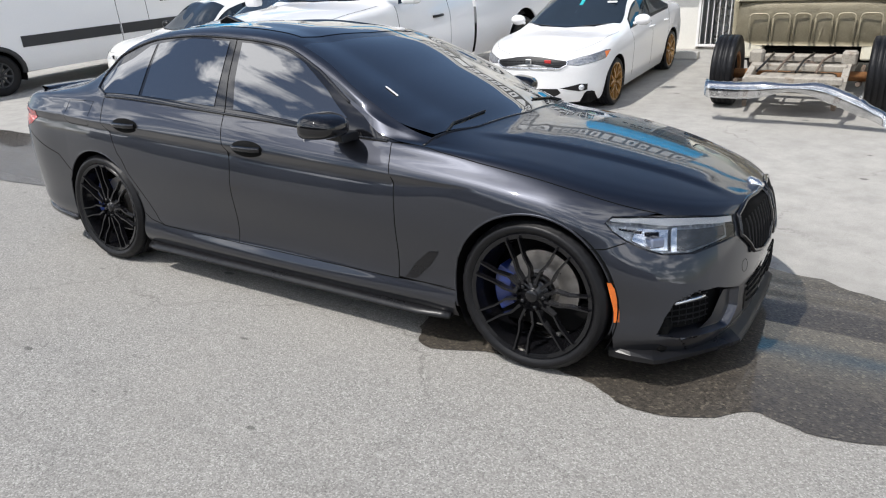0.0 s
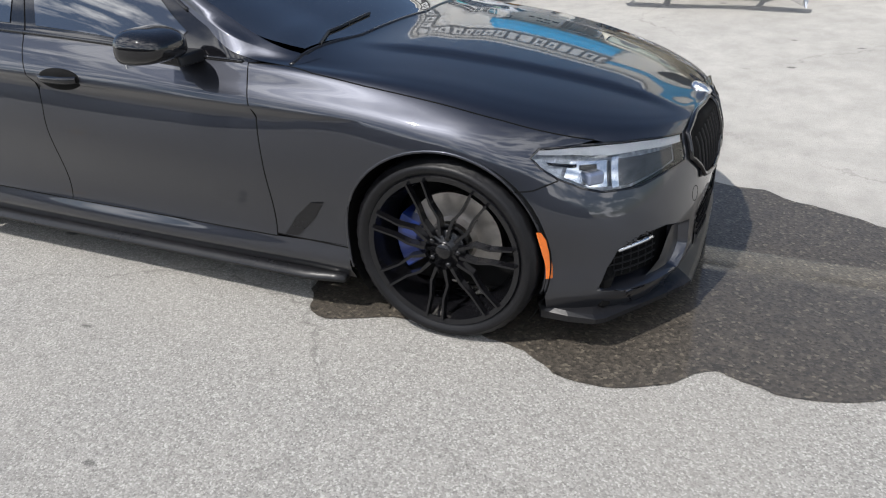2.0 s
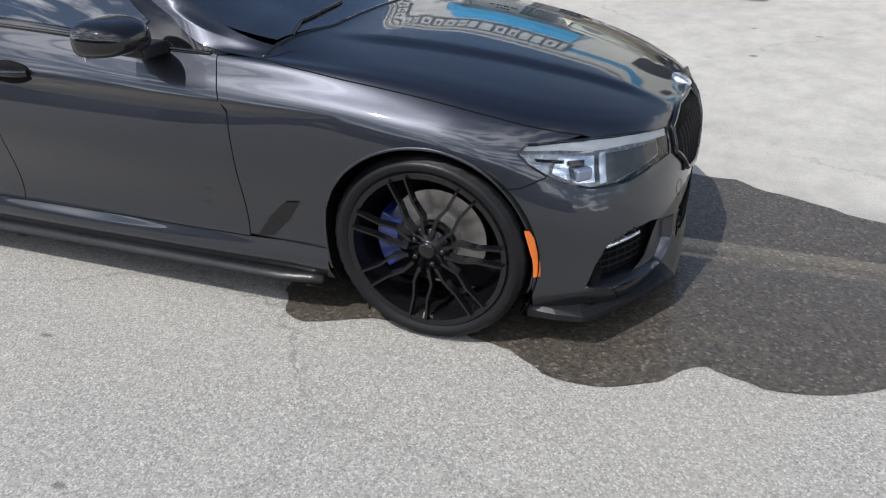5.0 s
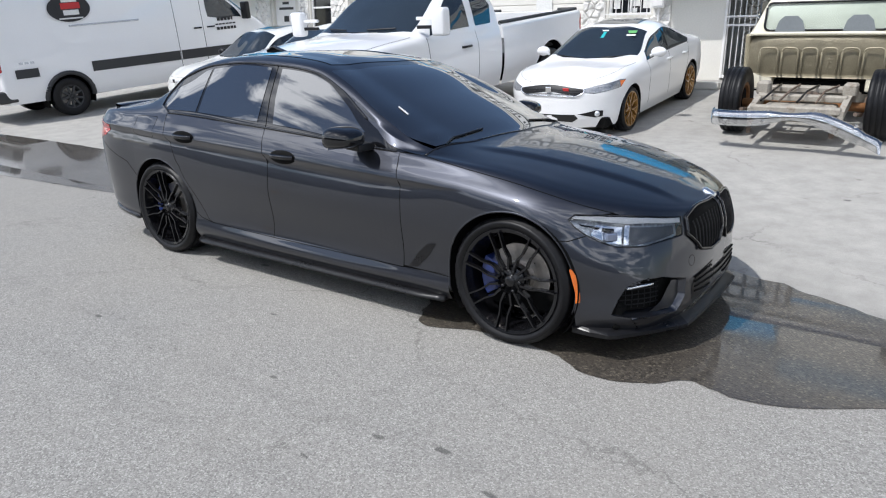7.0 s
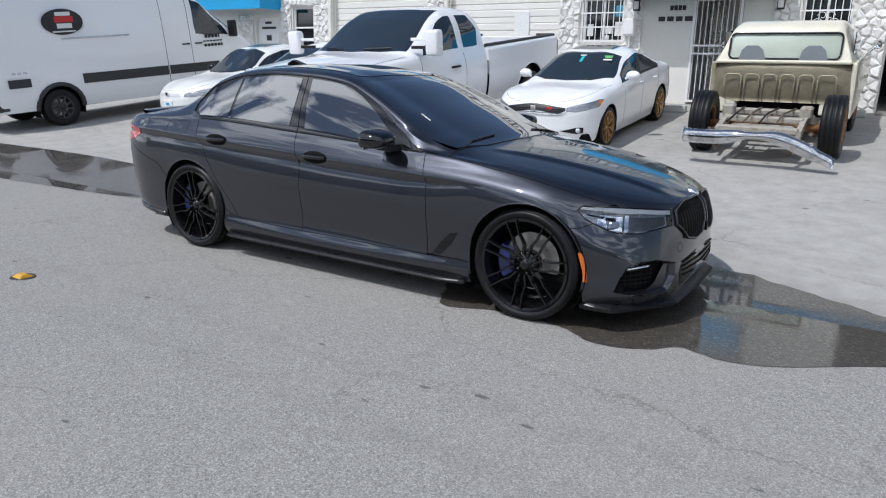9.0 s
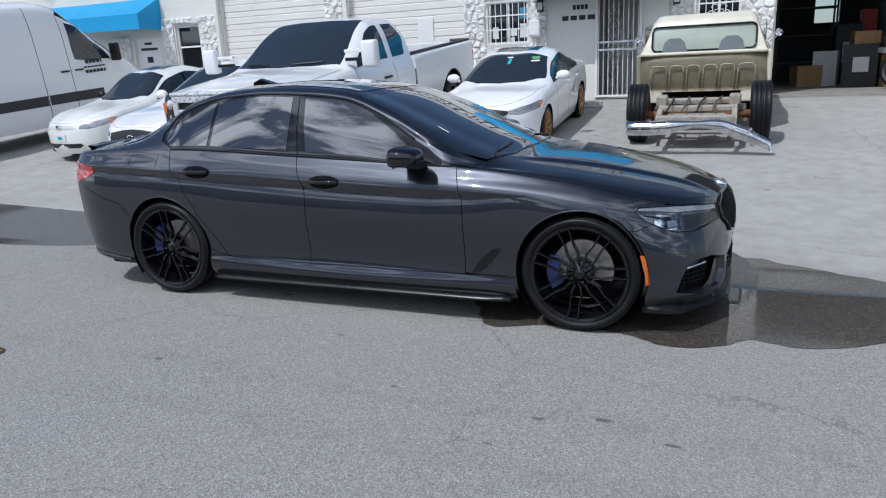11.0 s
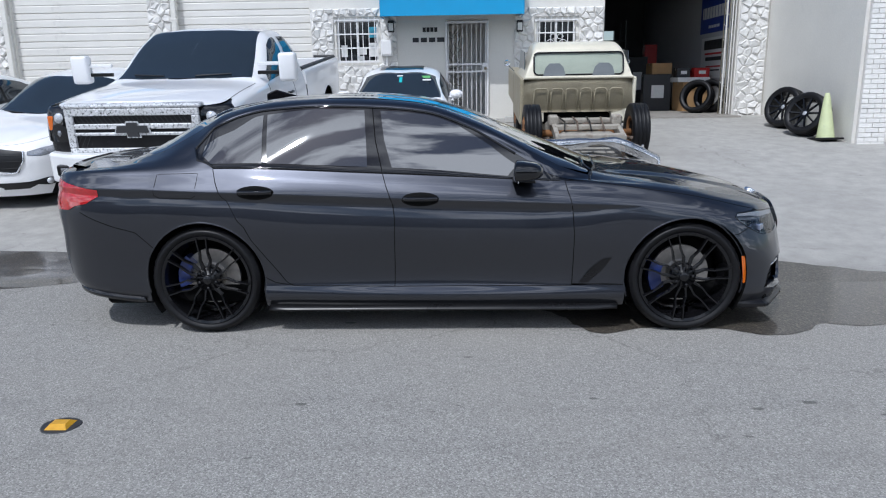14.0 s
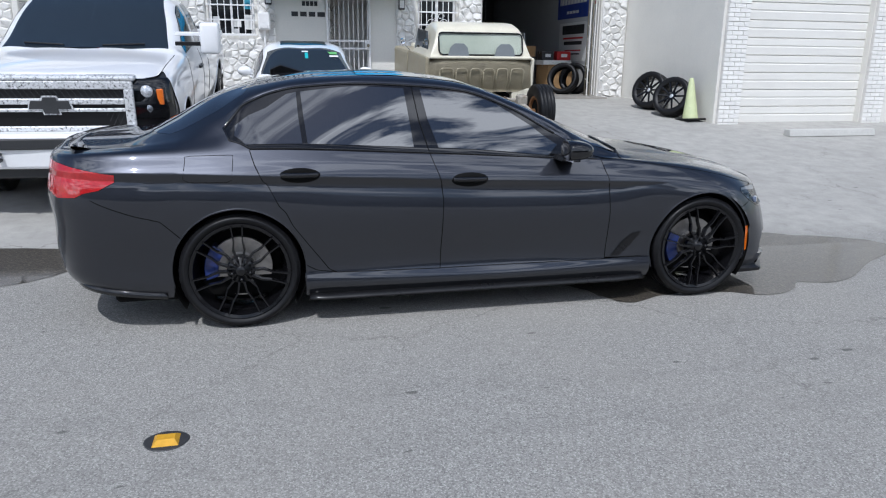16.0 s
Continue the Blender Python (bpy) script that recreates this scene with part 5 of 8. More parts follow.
# ---------------------------------------------------------------- the graphite sedan
def build_sedan():
    car = thing("sedan", "lowered graphite grey sedan on black mesh wheels, parked along the gutter", "car")
    z8 = [(-2.5, 1.02), (-2.1, 1.045), (-1.8, 1.07), (-1.6, 1.105), (-1.4, 1.18), (-1.1, 1.215), (-0.4, 1.212), (0.0, 1.17), (0.3, 1.08), (0.6, 0.995), (0.8, 0.957), (1.4, 0.893), (1.9, 0.79), (2.25, 0.71)]
    z9 = [(-2.5, 1.03), (-2.1, 1.055), (-1.85, 1.09), (-1.6, 1.185), (-1.4, 1.312), (-1.1, 1.392), (-0.75, 1.413), (-0.4, 1.400), (-0.1, 1.368), (0.2, 1.262), (0.54, 1.085), (0.78, 0.985), (0.95, 0.955), (1.4, 0.905), (1.9, 0.805), (2.25, 0.715)]

    def side(x, z):
        """Half width of the barrel-shaped side glass at a height over the belt."""
        dz = z - (0.975 - 0.045 * x)
        return 0.868 - 0.49 * dz - 0.17 * dz * dz - 0.2 * min(0, x + 0.3) ** 2 * dz
    L = [
        # tail x, nose x, half widths, heights, squareness of the nose
        (-2.505, 2.235, [(-2.0, 0.86), (-1.1, 0.89), (0, 0.90), (1.1, 0.89), (1.8, 0.865)], [(-2.5, 0.27), (-1.9, 0.20), (-1.1, 0.17), (1.1, 0.165), (1.8, 0.155), (2.3, 0.145)], 3.3),
        (-2.535, 2.275, [(-2.0, 0.89), (-1.1, 0.925), (0, 0.93), (1.1, 0.925), (1.8, 0.885)], [(-2.5, 0.31), (-1.9, 0.27), (-1.1, 0.235), (1.1, 0.23), (1.8, 0.23), (2.3, 0.22)], 3.15),
        (-2.565, 2.285, [(-2.0, 0.905), (-1.1, 0.912), (0, 0.905), (1.1, 0.915), (1.8, 0.90)], [(-2.5, 0.42), (-1.9, 0.37), (-1.1, 0.33), (1.1, 0.31), (1.8, 0.34), (2.3, 0.36)], 3.0),
        (-2.565, 2.29, [(-2.0, 0.925), (-1.4, 0.950), (-0.8, 0.944), (0, 0.943), (0.8, 0.944), (1.4, 0.950), (1.8, 0.915)], [(-2.5, 0.64), (-1.5, 0.69), (0, 0.65), (1.1, 0.62), (1.5, 0.59), (1.8, 0.50), (2.3, 0.46)], 2.5),
        (-2.580, 2.29, [(-2.0, 0.925), (-1.4, 0.948), (-0.8, 0.937), (0, 0.935), (0.8, 0.936), (1.4, 0.945), (1.8, 0.92)], [(-2.5, 0.81), (-1.5, 0.852), (0, 0.812), (1.0, 0.772), (1.5, 0.70), (1.8, 0.61), (2.3, 0.55)], 2.25),
        (-2.565, 2.285, [(-2.0, 0.920), (-1.4, 0.945), (-0.8, 0.937), (0, 0.935), (0.8, 0.930), (1.4, 0.927), (1.8, 0.903)], [(-2.5, 0.885), (-1.5, 0.912), (0, 0.872), (1.0, 0.828), (1.5, 0.770), (1.9, 0.675), (2.3, 0.61)]),
        (-2.555, 2.27, [(-2.0, 0.898), (-1.4, 0.920), (0, 0.912), (0.7, 0.903), (1.2, 0.891), (1.5, 0.885), (1.8, 0.866)], [(-2.5, 0.945), (-1.5, 0.962), (0, 0.922), (1.0, 0.872), (1.5, 0.815), (1.9, 0.725), (2.3, 0.655)]),
        (-2.545, 2.255, [(-2.1, 0.845), (-1.4, 0.872), (-0.4, 0.872), (0.4, 0.868), (0.8, 0.860), (1.4, 0.830), (1.8, 0.800)], [(-2.5, 1.005), (-2.0, 1.035), (-1.4, 1.040), (-0.4, 1.000), (0.4, 0.960), (0.8, 0.943), (1.4, 0.875), (1.9, 0.770), (2.25, 0.70)]),
        (-2.535, 2.24, [(-2.1, 0.79), (-1.75, 0.80)] + [(x, side(x, z)) for x, z in z8[4:10]] + [(0.85, 0.818), (1.4, 0.76), (1.8, 0.71)], z8),
        (-2.525, 2.235, [(-2.1, 0.72), (-1.7, 0.70)] + [(x, side(x, z)) for x, z in z9[4:11]] + [(0.78, 0.80), (0.95, 0.76), (1.4, 0.66), (1.8, 0.60)], z9),
        (-2.520, 2.23, [(-2.1, 0.45), (-1.7, 0.44), (-1.0, 0.40), (-0.4, 0.40), (0.2, 0.43), (0.9, 0.48), (1.4, 0.40), (1.8, 0.36)], [(-2.5, 1.05), (-2.1, 1.075), (-1.9, 1.145), (-1.6, 1.30), (-1.35, 1.395), (-1.0, 1.448), (-0.6, 1.458), (-0.2, 1.428), (0.1, 1.352), (0.5, 1.182), (0.8, 1.055), (0.98, 0.985), (1.1, 0.962), (1.4, 0.925), (1.9, 0.825), (2.2, 0.735)]),
        (-2.515, 2.225, [(0, 0.0)], [(-2.5, 1.055), (-2.1, 1.08), (-1.95, 1.14), (-1.65, 1.30), (-1.4, 1.395), (-1.0, 1.458), (-0.6, 1.470), (-0.2, 1.440), (0.1, 1.372), (0.5, 1.212), (0.85, 1.068), (1.04, 0.995), (1.15, 0.968), (1.4, 0.938), (1.9, 0.838), (2.2, 0.745)]),
    ]
    S = Shell(L, -1.8, 1.5, 3.7, 2.1, per=12)
    lines = np.arange(S.ns) / S.per
    gx, gz_ = S.T[..., 0], S.T[..., 2]
    flat = np.clip((gx + 1.55) / 0.2, 0, 1) * np.clip((0.74 - gx) / 0.14, 0, 1) * np.clip((lines - 7.0) / 0.15, 0, 1) * np.clip((9.02 - lines) / 0.1, 0, 1)
    gd = gz_ - (0.975 - 0.045 * gx)
    S.T[..., 1] += flat * (-(0.868 - 0.49 * gd - 0.17 * gd * gd - 0.2 * np.minimum(0, gx + 0.3) ** 2 * gd) - S.T[..., 1])
    hx, hy, hz = S.T[..., 0], np.abs(S.T[..., 1]), S.T[..., 2]
    ridge = np.clip((0.60 - 0.22 * (hx - 1.0) - hy) / 0.06, 0, 1)
    S.T[..., 2] = hz + 0.013 * ridge * ridge * (3 - 2 * ridge) * np.clip((hx - 1.0) / 0.2, 0, 1) * np.clip((2.18 - hx) / 0.15, 0, 1) * (hz > 0.70)
    S.crease([(-2.5, 0.938), (-2.08, 0.933), (-1.24, 0.900), (-0.31, 0.857), (0.0, 0.842), (0.77, 0.814), (1.3, 0.790)], 0.048, [(-2.5, 0.7), (-1.9, 1.0), (0.5, 1.0), (0.85, 0.75), (1.25, 0.0), (2.0, 0.0)])
    FX, RX, WZ = 1.4875, -1.4875, 0.345
    Y = -0.93
    door_front = [(0.795, Y, 0.30), (0.80, Y, 0.45), (0.80, Y, 0.62), (0.79, Y, 0.77), (0.765, Y, 0.87)]
    b_line = [(-0.303, Y, 0.30), (-0.295, Y, 0.50), (-0.289, Y, 0.727), (-0.315, Y, 0.87)]
    rear_line = [(-0.93, Y, 0.31), (-1.00, Y, 0.36), (-1.102, Y, 0.499), (-1.18, Y, 0.61), (-1.252, Y, 0.727), (-1.335, Y, 0.87)]
    hood_side = [("s", 0.90, 7.25), ("s", 1.0, 6.92), ("s", 1.2, 6.74), ("s", 1.45, 6.68), ("s", 1.68, 6.66), ("s", 1.85, 6.52), ("s", 1.95, 6.40)]
    lamp_top = [(1.809, -0.844, 0.738), (1.904, -0.774, 0.736), (1.991, -0.695, 0.728), (2.085, -0.585, 0.714), (2.188, -0.41, 0.690)]
    lamp_low = [(2.209, -0.437, 0.603), (2.155, -0.553, 0.591), (2.091, -0.659, 0.574), (1.991, -0.766, 0.582), (1.940, -0.80, 0.600), (1.869, -0.845, 0.641), (1.816, -0.867, 0.680)]
    lamp = [(1.787, -0.872, 0.712), *lamp_top, *lamp_low]
    duct = [(2.015, -0.828, 0.250), (2.028, -0.789, 0.328), (2.05, -0.759, 0.390), (2.114, -0.685, 0.420), (2.174, -0.594, 0.420), (2.241, -0.443, 0.386), (2.252, -0.45, 0.30), (2.238, -0.505, 0.222), (2.169, -0.682, 0.230), (2.10, -0.765, 0.232)]
    tail = [(-2.11, -0.915, 0.925), (-2.30, -0.89, 0.968), (-2.42, -0.80, 0.985), (-2.49, -0.60, 0.985), (-2.51, -0.42, 0.97), (-2.53, -0.42, 0.87), (-2.53, -0.62, 0.825), (-2.45, -0.80, 0.79), (-2.34, -0.89, 0.800), (-2.20, -0.92, 0.842), (-2.115, -0.915, 0.885)]
    AR = 0.372
    fa, ra = arc(FX, WZ, AR, -18, 198), arc(RX, WZ, AR, -12, 192)
    # bumper joints
    f_joint = [(1.735, -0.912, 0.606), (1.80, -0.886, 0.608), (1.869, -0.845, 0.635)]
    r_joint = [(-1.80, Y, 0.56), (-1.90, Y, 0.66), (-2.10, -0.93, 0.72), (-2.25, -0.90, 0.785)]

    body_parts = {
        "front_fender": [("s", 0.80, 2.0), *door_front, ("s", 0.745, 7.0), *hood_side, *lamp_top[1::-1], lamp[0], lamp_low[-1], *f_joint[::-1]] + arc(FX, WZ, AR, 46, 198) + [("s", 1.118, 2.0)],
        "front_bumper": [("s", 1.85, 0.0), ("s", 2.11, 0.0), duct[-1], *duct[:-1], duct[-1], ("s", 2.11, 0.0), ("ij", -1, 0.0), ("ij", -1, 11.0), lamp_top[-1], *lamp_low[:-1], *f_joint[::-1]] + arc(FX, WZ, AR, 46, -8) + [("s", 1.85, 1.0)],
        "front_door": [*door_front, ("s", 0.745, 7.0), ("s", 0.40, 7.0), ("s", 0.0, 7.0), ("s", -0.36, 7.0), *b_line[::-1]],
        "rear_door": [*b_line, ("s", -0.36, 7.0), ("s", -0.8, 7.0), ("s", -1.395, 7.0), *rear_line[::-1]],
        "rocker_panel": [("s", 1.118, 0.0), ("s", 1.118, 2.0), *door_front[:1], *b_line[:1], *rear_line[:1], ("s", -1.118, 2.0), ("s", -1.118, 0.0)],
        "quarter_panel": [("s", -1.118, 2.0), rear_line[0], *rear_line[1:], ("s", -1.395, 7.0), (-1.50, -0.83, 1.085), (-1.545, -0.77, 1.16), (-1.43, -0.69, 1.285), ("s", -1.43, 9.0), ("s", -1.7, 9.0), ("s", -2.0, 9.0), ("s", -2.42, 9.0), ("s", -2.45, 8.0), (-2.42, -0.80, 0.985), (-2.30, -0.89, 0.968), (-2.11, -0.915, 0.925), (-2.115, -0.915, 0.885), (-2.20, -0.92, 0.842), (-2.34, -0.89, 0.80), *r_joint[::-1]] + arc(RX, WZ, AR, 145, -12),
        "rear_bumper": [*r_joint, (-2.34, -0.89, 0.80), (-2.45, -0.80, 0.79), (-2.53, -0.62, 0.825), (-2.53, -0.42, 0.87), ("ij", 0, 4.6), ("ij", 0, 0.0), ("s", -1.87, 0.0)] + arc(RX, WZ, AR, 192, 145),
    }
    for mirror in (False, True):
        for name, outline in body_parts.items():
            part(name, S.panel(S.trace(outline), 0, mirror), M_GREY, car, smooth=True)
        part("headlight", S.panel(S.trace(lamp, 0.015), -0.002, mirror), M_LENS, car, "clear headlight with a bright chrome reflector", True)
        part("tail_light", S.panel(S.trace(tail, 0.015), 0.003, mirror), M_RED, car, "red wraparound tail light", True)
        # greenhouse
        glass_f = [("s", 0.40, 7.18), ("s", 0.0, 7.18), ("s", -0.305, 7.18), ("s", -0.355, 7.9), ("s", -0.385, 8.78), ("s", -0.1, 8.80), ("s", 0.10, 8.76), ("s", 0.30, 8.5), ("s", 0.46, 8.05)]
        glass_r = [("s", -0.455, 7.18), ("s", -0.8, 7.18), ("s", -1.075, 7.18), ("s", -1.09, 8.0), ("s", -1.10, 8.72), ("s", -0.8, 8.80), ("s", -0.485, 8.78), ("s", -0.47, 8.0)]
        glass_q = [("s", -1.105, 7.18), ("s", -1.30, 7.18), ("s", -1.42, 7.2), (-1.478, -0.80, 1.105), (-1.475, -0.76, 1.165), (-1.40, -0.72, 1.215), (-1.30, -0.70, 1.262), ("s", -1.18, 8.70), ("s", -1.125, 8.72), ("s", -1.12, 8.0)]
        # the black band of frames between belt and rail
        frame_band = [("s", 0.745, 7.0), ("s", 0.40, 7.0), ("s", -0.36, 7.0), ("s", -1.395, 7.0), (-1.50, -0.83, 1.085), (-1.545, -0.77, 1.16), (-1.43, -0.69, 1.285), ("s", -1.35, 9.0), ("s", -1.1, 9.0), ("s", -0.4, 9.0), ("s", -0.1, 9.0), ("s", 0.2, 9.0), ("s", 0.5, 9.0), ("s", 0.72, 8.9), ("s", 0.80, 7.6)]
        part("window_frame", S.panel(S.trace(frame_band, 0.02), -0.001, mirror), M_GLOSSBLACK, car, smooth=True)
        part("front_window", S.panel(S.trace(glass_f, 0.02), 0.002, mirror), M_TINT, car, "dark tinted side glass", True)
        part("rear_window", S.panel(S.trace(glass_r, 0.02), 0.002, mirror), M_TINT, car, "dark tinted side glass", True)
        part("quarter_window", S.panel(S.trace(glass_q, 0.02), 0.002, mirror), M_TINT, car, "dark tinted side glass", True)
        # roof rail trim and A pillar
        part("roof_rail", S.panel(S.trace([("s", -1.43, 9.0), (-1.43, -0.69, 1.285), ("s", -1.35, 8.93), ("s", -1.1, 8.9), ("s", -0.4, 8.9), ("s", 0.0, 8.9), ("s", 0.3, 8.85), ("s", 0.55, 8.6), ("s", 0.76, 7.45), ("s", 0.90, 7.25), ("s", 0.98, 9.0), ("s", 0.72, 9.12), ("s", 0.5, 9.18), ("s", 0.2, 9.2), ("s", -0.1, 9.2), ("s", -1.2, 9.15), ("s", -1.43, 9.1)], 0.02), 0.001, mirror), M_GREY, car, smooth=True)
        trim = S.seam([("s", 0.72, 7.05), ("s", 0.40, 7.05), ("s", -0.36, 7.05), ("s", -1.395, 7.06), (-1.505, -0.82, 1.085), (-1.545, -0.765, 1.165), (-1.44, -0.69, 1.28), ("s", -1.30, 8.90), ("s", -1.1, 8.90), ("s", -0.4, 8.90), ("s", -0.1, 8.90), ("s", 0.2, 8.88), ("s", 0.45, 8.7)], 0.008, 0.0, mirror)
        part("window_trim", trim, M_GLOSSBLACK, car, "gloss black window surround", True)
        for line in ([*door_front, ("s", 0.745, 7.0)], [*b_line, ("s", -0.36, 7.0), ("s", -0.41, 7.9), ("s", -0.435, 8.85)], [*rear_line, ("s", -1.40, 7.0)],
                     [door_front[0], b_line[0], rear_line[0]], [("s", 0.745, 7.0), *hood_side], f_joint, r_joint, [("s", 1.118, 1.9), ("s", 0.8, 2.0)], [("s", -1.118, 2.1), rear_line[0]]):
            part("shut_line", S.seam(line, 0.0032, 0.0015, mirror), M_GAP, car)
        # fuel flap outline on the right side only
        if not mirror:
            part("fuel_flap", S.seam([(-1.49, Y, 1.015), (-1.50, Y, 0.885), (-1.53, Y, 0.87), (-1.73, Y, 0.872), (-1.76, Y, 0.89), (-1.745, Y, 1.01), (-1.72, -0.9, 1.025), (-1.51, -0.9, 1.025)], 0.0026, 0.0014, closed=True), M_GAP, car)
        # arch lips and liners
        for cx, a0, a1 in ((FX, -18, 198), (RX, -12, 192)):
            lip = S.seam(arc(cx, WZ, AR + 0.004, a0, a1, n=40), 0.006, 0.004, mirror)
            part("wheel_arch", lip, M_GREY, car, smooth=True)
            liner = bmesh.new()
            ring = []
            sy = 1 if mirror else -1
            for k in range(41):
                a = radians(-35 + 250 * k / 40)
                ring.append([liner.verts.new((cx + (AR + 0.01) * math.cos(a), sy * yy, WZ + (AR + 0.01) * math.sin(a))) for yy in (0.925 if abs(a - 1.57) < 1.2 else 0.90, 0.60)])
            cap = liner.verts.new((cx, sy * 0.60, WZ))
            for a, c in zip(ring, ring[1:]):
                liner.faces.new((a[0], c[0], c[1], a[1]))
                liner.faces.new((a[1], c[1], cap))
            part("wheel_well", liner, M_GAP, car)
        def Mx(bm):
            if mirror:
                bm.transform(Matrix.Scale(-1, 4, (0, 1, 0)))
            return bm
        # handles: an oval recess and a grip
        for hx, hz in ((-0.13, 0.851), (-1.13, 0.902)):
            cup = bmesh.new()
            bmesh.ops.create_uvsphere(cup, u_segments=28, v_segments=12, radius=1)
            yy = S.at(*S.find((hx, Y, hz)))[1]
            cup.transform(Matrix.Translation((hx, yy + 0.002, hz)) @ Matrix.Diagonal((0.116, 0.022, 0.043, 1)))
            h = part("door_handle", Mx(cup), M_GAP, car, "gloss black pull handle", True)
            grip = bmesh.new()
            n = 14
            rows = []
            for k in range(n + 1):
                t = -1 + 2 * k / n
                rows.append([grip.verts.new((hx + 0.104 * t + dz * 0.0, yy - 0.010 - 0.026 * (1 - t ** 4) + dy, hz + 0.004 + dz)) for dy, dz in ((0, 0.015), (-0.006, 0.006), (-0.006, -0.006), (0, -0.013), (0.010, 0))])
            for a, c in zip(rows, rows[1:]):
                for q in range(5):
                    grip.faces.new((a[q], a[(q + 1) % 5], c[(q + 1) % 5], c[q]))
            part("grip", Mx(grip), M_GLOSSBLACK, h, smooth=True)
        # side vent behind the front wheel
        vent = S.panel(S.trace([(0.835, Y, 0.315), (0.895, Y, 0.318), (0.975, Y, 0.395), (1.035, Y, 0.478), (0.975, Y, 0.468), (0.905, Y, 0.405)], 0.02), 0.004, mirror)
        part("fender_vent", vent, M_SATIN, car, "black slanted fender vent", True)
        part("side_marker", S.panel(S.trace([(1.825, -0.92, 0.475), (1.85, -0.91, 0.475), (1.868, -0.905, 0.39), (1.880, -0.90, 0.305), (1.858, -0.91, 0.300), (1.845, -0.915, 0.39)], 0.02), 0.005, mirror), M_ORANGE, car, "amber side marker lamp", True)
        # headlight inside: pale housing, angular chrome modules with dark slots; painted-in reflections: white sky
        # strip on top, grey-brown ground on the inner half
        inner = S.panel(S.trace(lamp, 0.02), -0.045, mirror)
        lamp_in = part("headlight_reflector", inner, M_LAMPGREY, car, "silvery headlight housing", True)

        def inlay(nm, pts, off, mt, lb=""):
            return part(nm, S.panel(S.trace(pts, 0.012), off, mirror), mt, lamp_in, lb, True)
        # white enamel along the top imitates sky reflected in the lens
        inlay("sky_gleam_strip", [(1.795, -0.862, 0.728), (1.809, -0.846, 0.734), (1.904, -0.776, 0.731), (1.991, -0.697, 0.723), (2.085, -0.588, 0.709), (2.186, -0.412, 0.686), (2.193, -0.424, 0.664), (2.091, -0.607, 0.685), (1.997, -0.721, 0.694), (1.908, -0.791, 0.712), (1.811, -0.853, 0.721)], -0.008, M_WHITE, "white strip painted in for sky gleam on the lens")
        # ground reflection on the lens, put in as a grey-brown inlay
        inlay("ground_reflection_panel", [(2.039, -0.682, 0.678), (2.185, -0.455, 0.658), (2.197, -0.465, 0.616), (2.155, -0.552, 0.600), (2.075, -0.68, 0.586), (2.036, -0.720, 0.591)], -0.030, M_LAMPREFLECT, "grey-brown inner half, painted-in ground reflection")
        inlay("reflector_panel", [(1.912, -0.799, 0.697), (2.02, -0.705, 0.679), (2.031, -0.724, 0.593), (1.967, -0.783, 0.601), (1.893, -0.829, 0.643)], -0.026, M_LAMP)
        inlay("lamp_slot", [(1.936, -0.787, 0.679), (1.982, -0.749, 0.675), (1.985, -0.757, 0.636), (1.966, -0.776, 0.636), (1.961, -0.774, 0.660), (1.938, -0.792, 0.662)], -0.020, M_GAP)
        inlay("lamp_slot", [(1.84, -0.851, 0.700), (1.925, -0.795, 0.683), (1.925, -0.799, 0.672), (1.845, -0.851, 0.688)], -0.018, M_GAP)
        inlay("light_guide", [(2.016, -0.703, 0.684), (2.034, -0.683, 0.684), (2.040, -0.716, 0.588), (2.022, -0.735, 0.588)], -0.012, M_LAMP)
        for ax, ay in ((1.958, -0.785),):
            body = box((-0.030, -0.030, -0.020), (0.030, 0.022, 0.020), 0.006, m=Matrix.Translation((ax, ay + 0.022, 0.630)) @ Matrix.Rotation(radians(48), 4, "Z"))
            part("projector", Mx(body), M_PROJECTOR, lamp_in, "square clear projector block")
        part("lamp_trim", S.seam(lamp, 0.004, 0.001, mirror, closed=True, step=0.015), M_GLOSSBLACK, lamp_in)
        part("lamp_trim", S.seam(tail, 0.003, 0.0, mirror, closed=True, step=0.015), M_GLOSSBLACK, car)
        # bumper air intake: a moulded recess with a mesh floor and a fog strip
        ring = S.trace(duct, 0.02)
        well = bmesh.new()
        deep = [(0.0, 1.0), (-0.02, 0.93), (-0.07, 0.84)]
        mid = np.mean(np.array(ring), axis=0)
        loops = [[well.verts.new(tuple(S.at(*(mid + (np.array(q) - mid) * f), off) * [1, -1 if mirror else 1, 1])) for q in ring] for off, f in deep]
        for a, c in zip(loops, loops[1:]):
            for q in range(len(ring)):
                well.faces.new((a[q], a[(q + 1) % len(ring)], c[(q + 1) % len(ring)], c[q]))
        inlet = part("air_intake", well, M_GREY, car, "recessed side air intake with a black mesh", True)
        back = [tuple(mid + (np.array(q) - mid) * 0.86) for q in ring]
        part("intake_mesh", S.panel(back, -0.066, mirror), M_GAP, inlet, "black mesh", True)
        for k in range(5):
            part("intake_bar", S.seam([(2.045, -0.79, 0.285 + 0.024 * k), (2.12, -0.70, 0.285 + 0.026 * k), (2.185, -0.585, 0.285 + 0.026 * k)], 0.003, 0.058, mirror), M_MESHBLACK, inlet)
        for k in range(7):
            part("intake_bar", S.seam([(2.05 + 0.02 * k, -0.79 + 0.033 * k, 0.262), (2.05 + 0.02 * k, -0.79 + 0.033 * k, 0.385)], 0.0025, 0.060, mirror), M_MESHBLACK, inlet)
        part("fog_lamp", S.seam([(2.06, -0.755, 0.378), (2.107, -0.704, 0.386), (2.151, -0.643, 0.392)], 0.009, 0.020, mirror), M_LAMP, inlet, "chrome fog lamp strip", True)
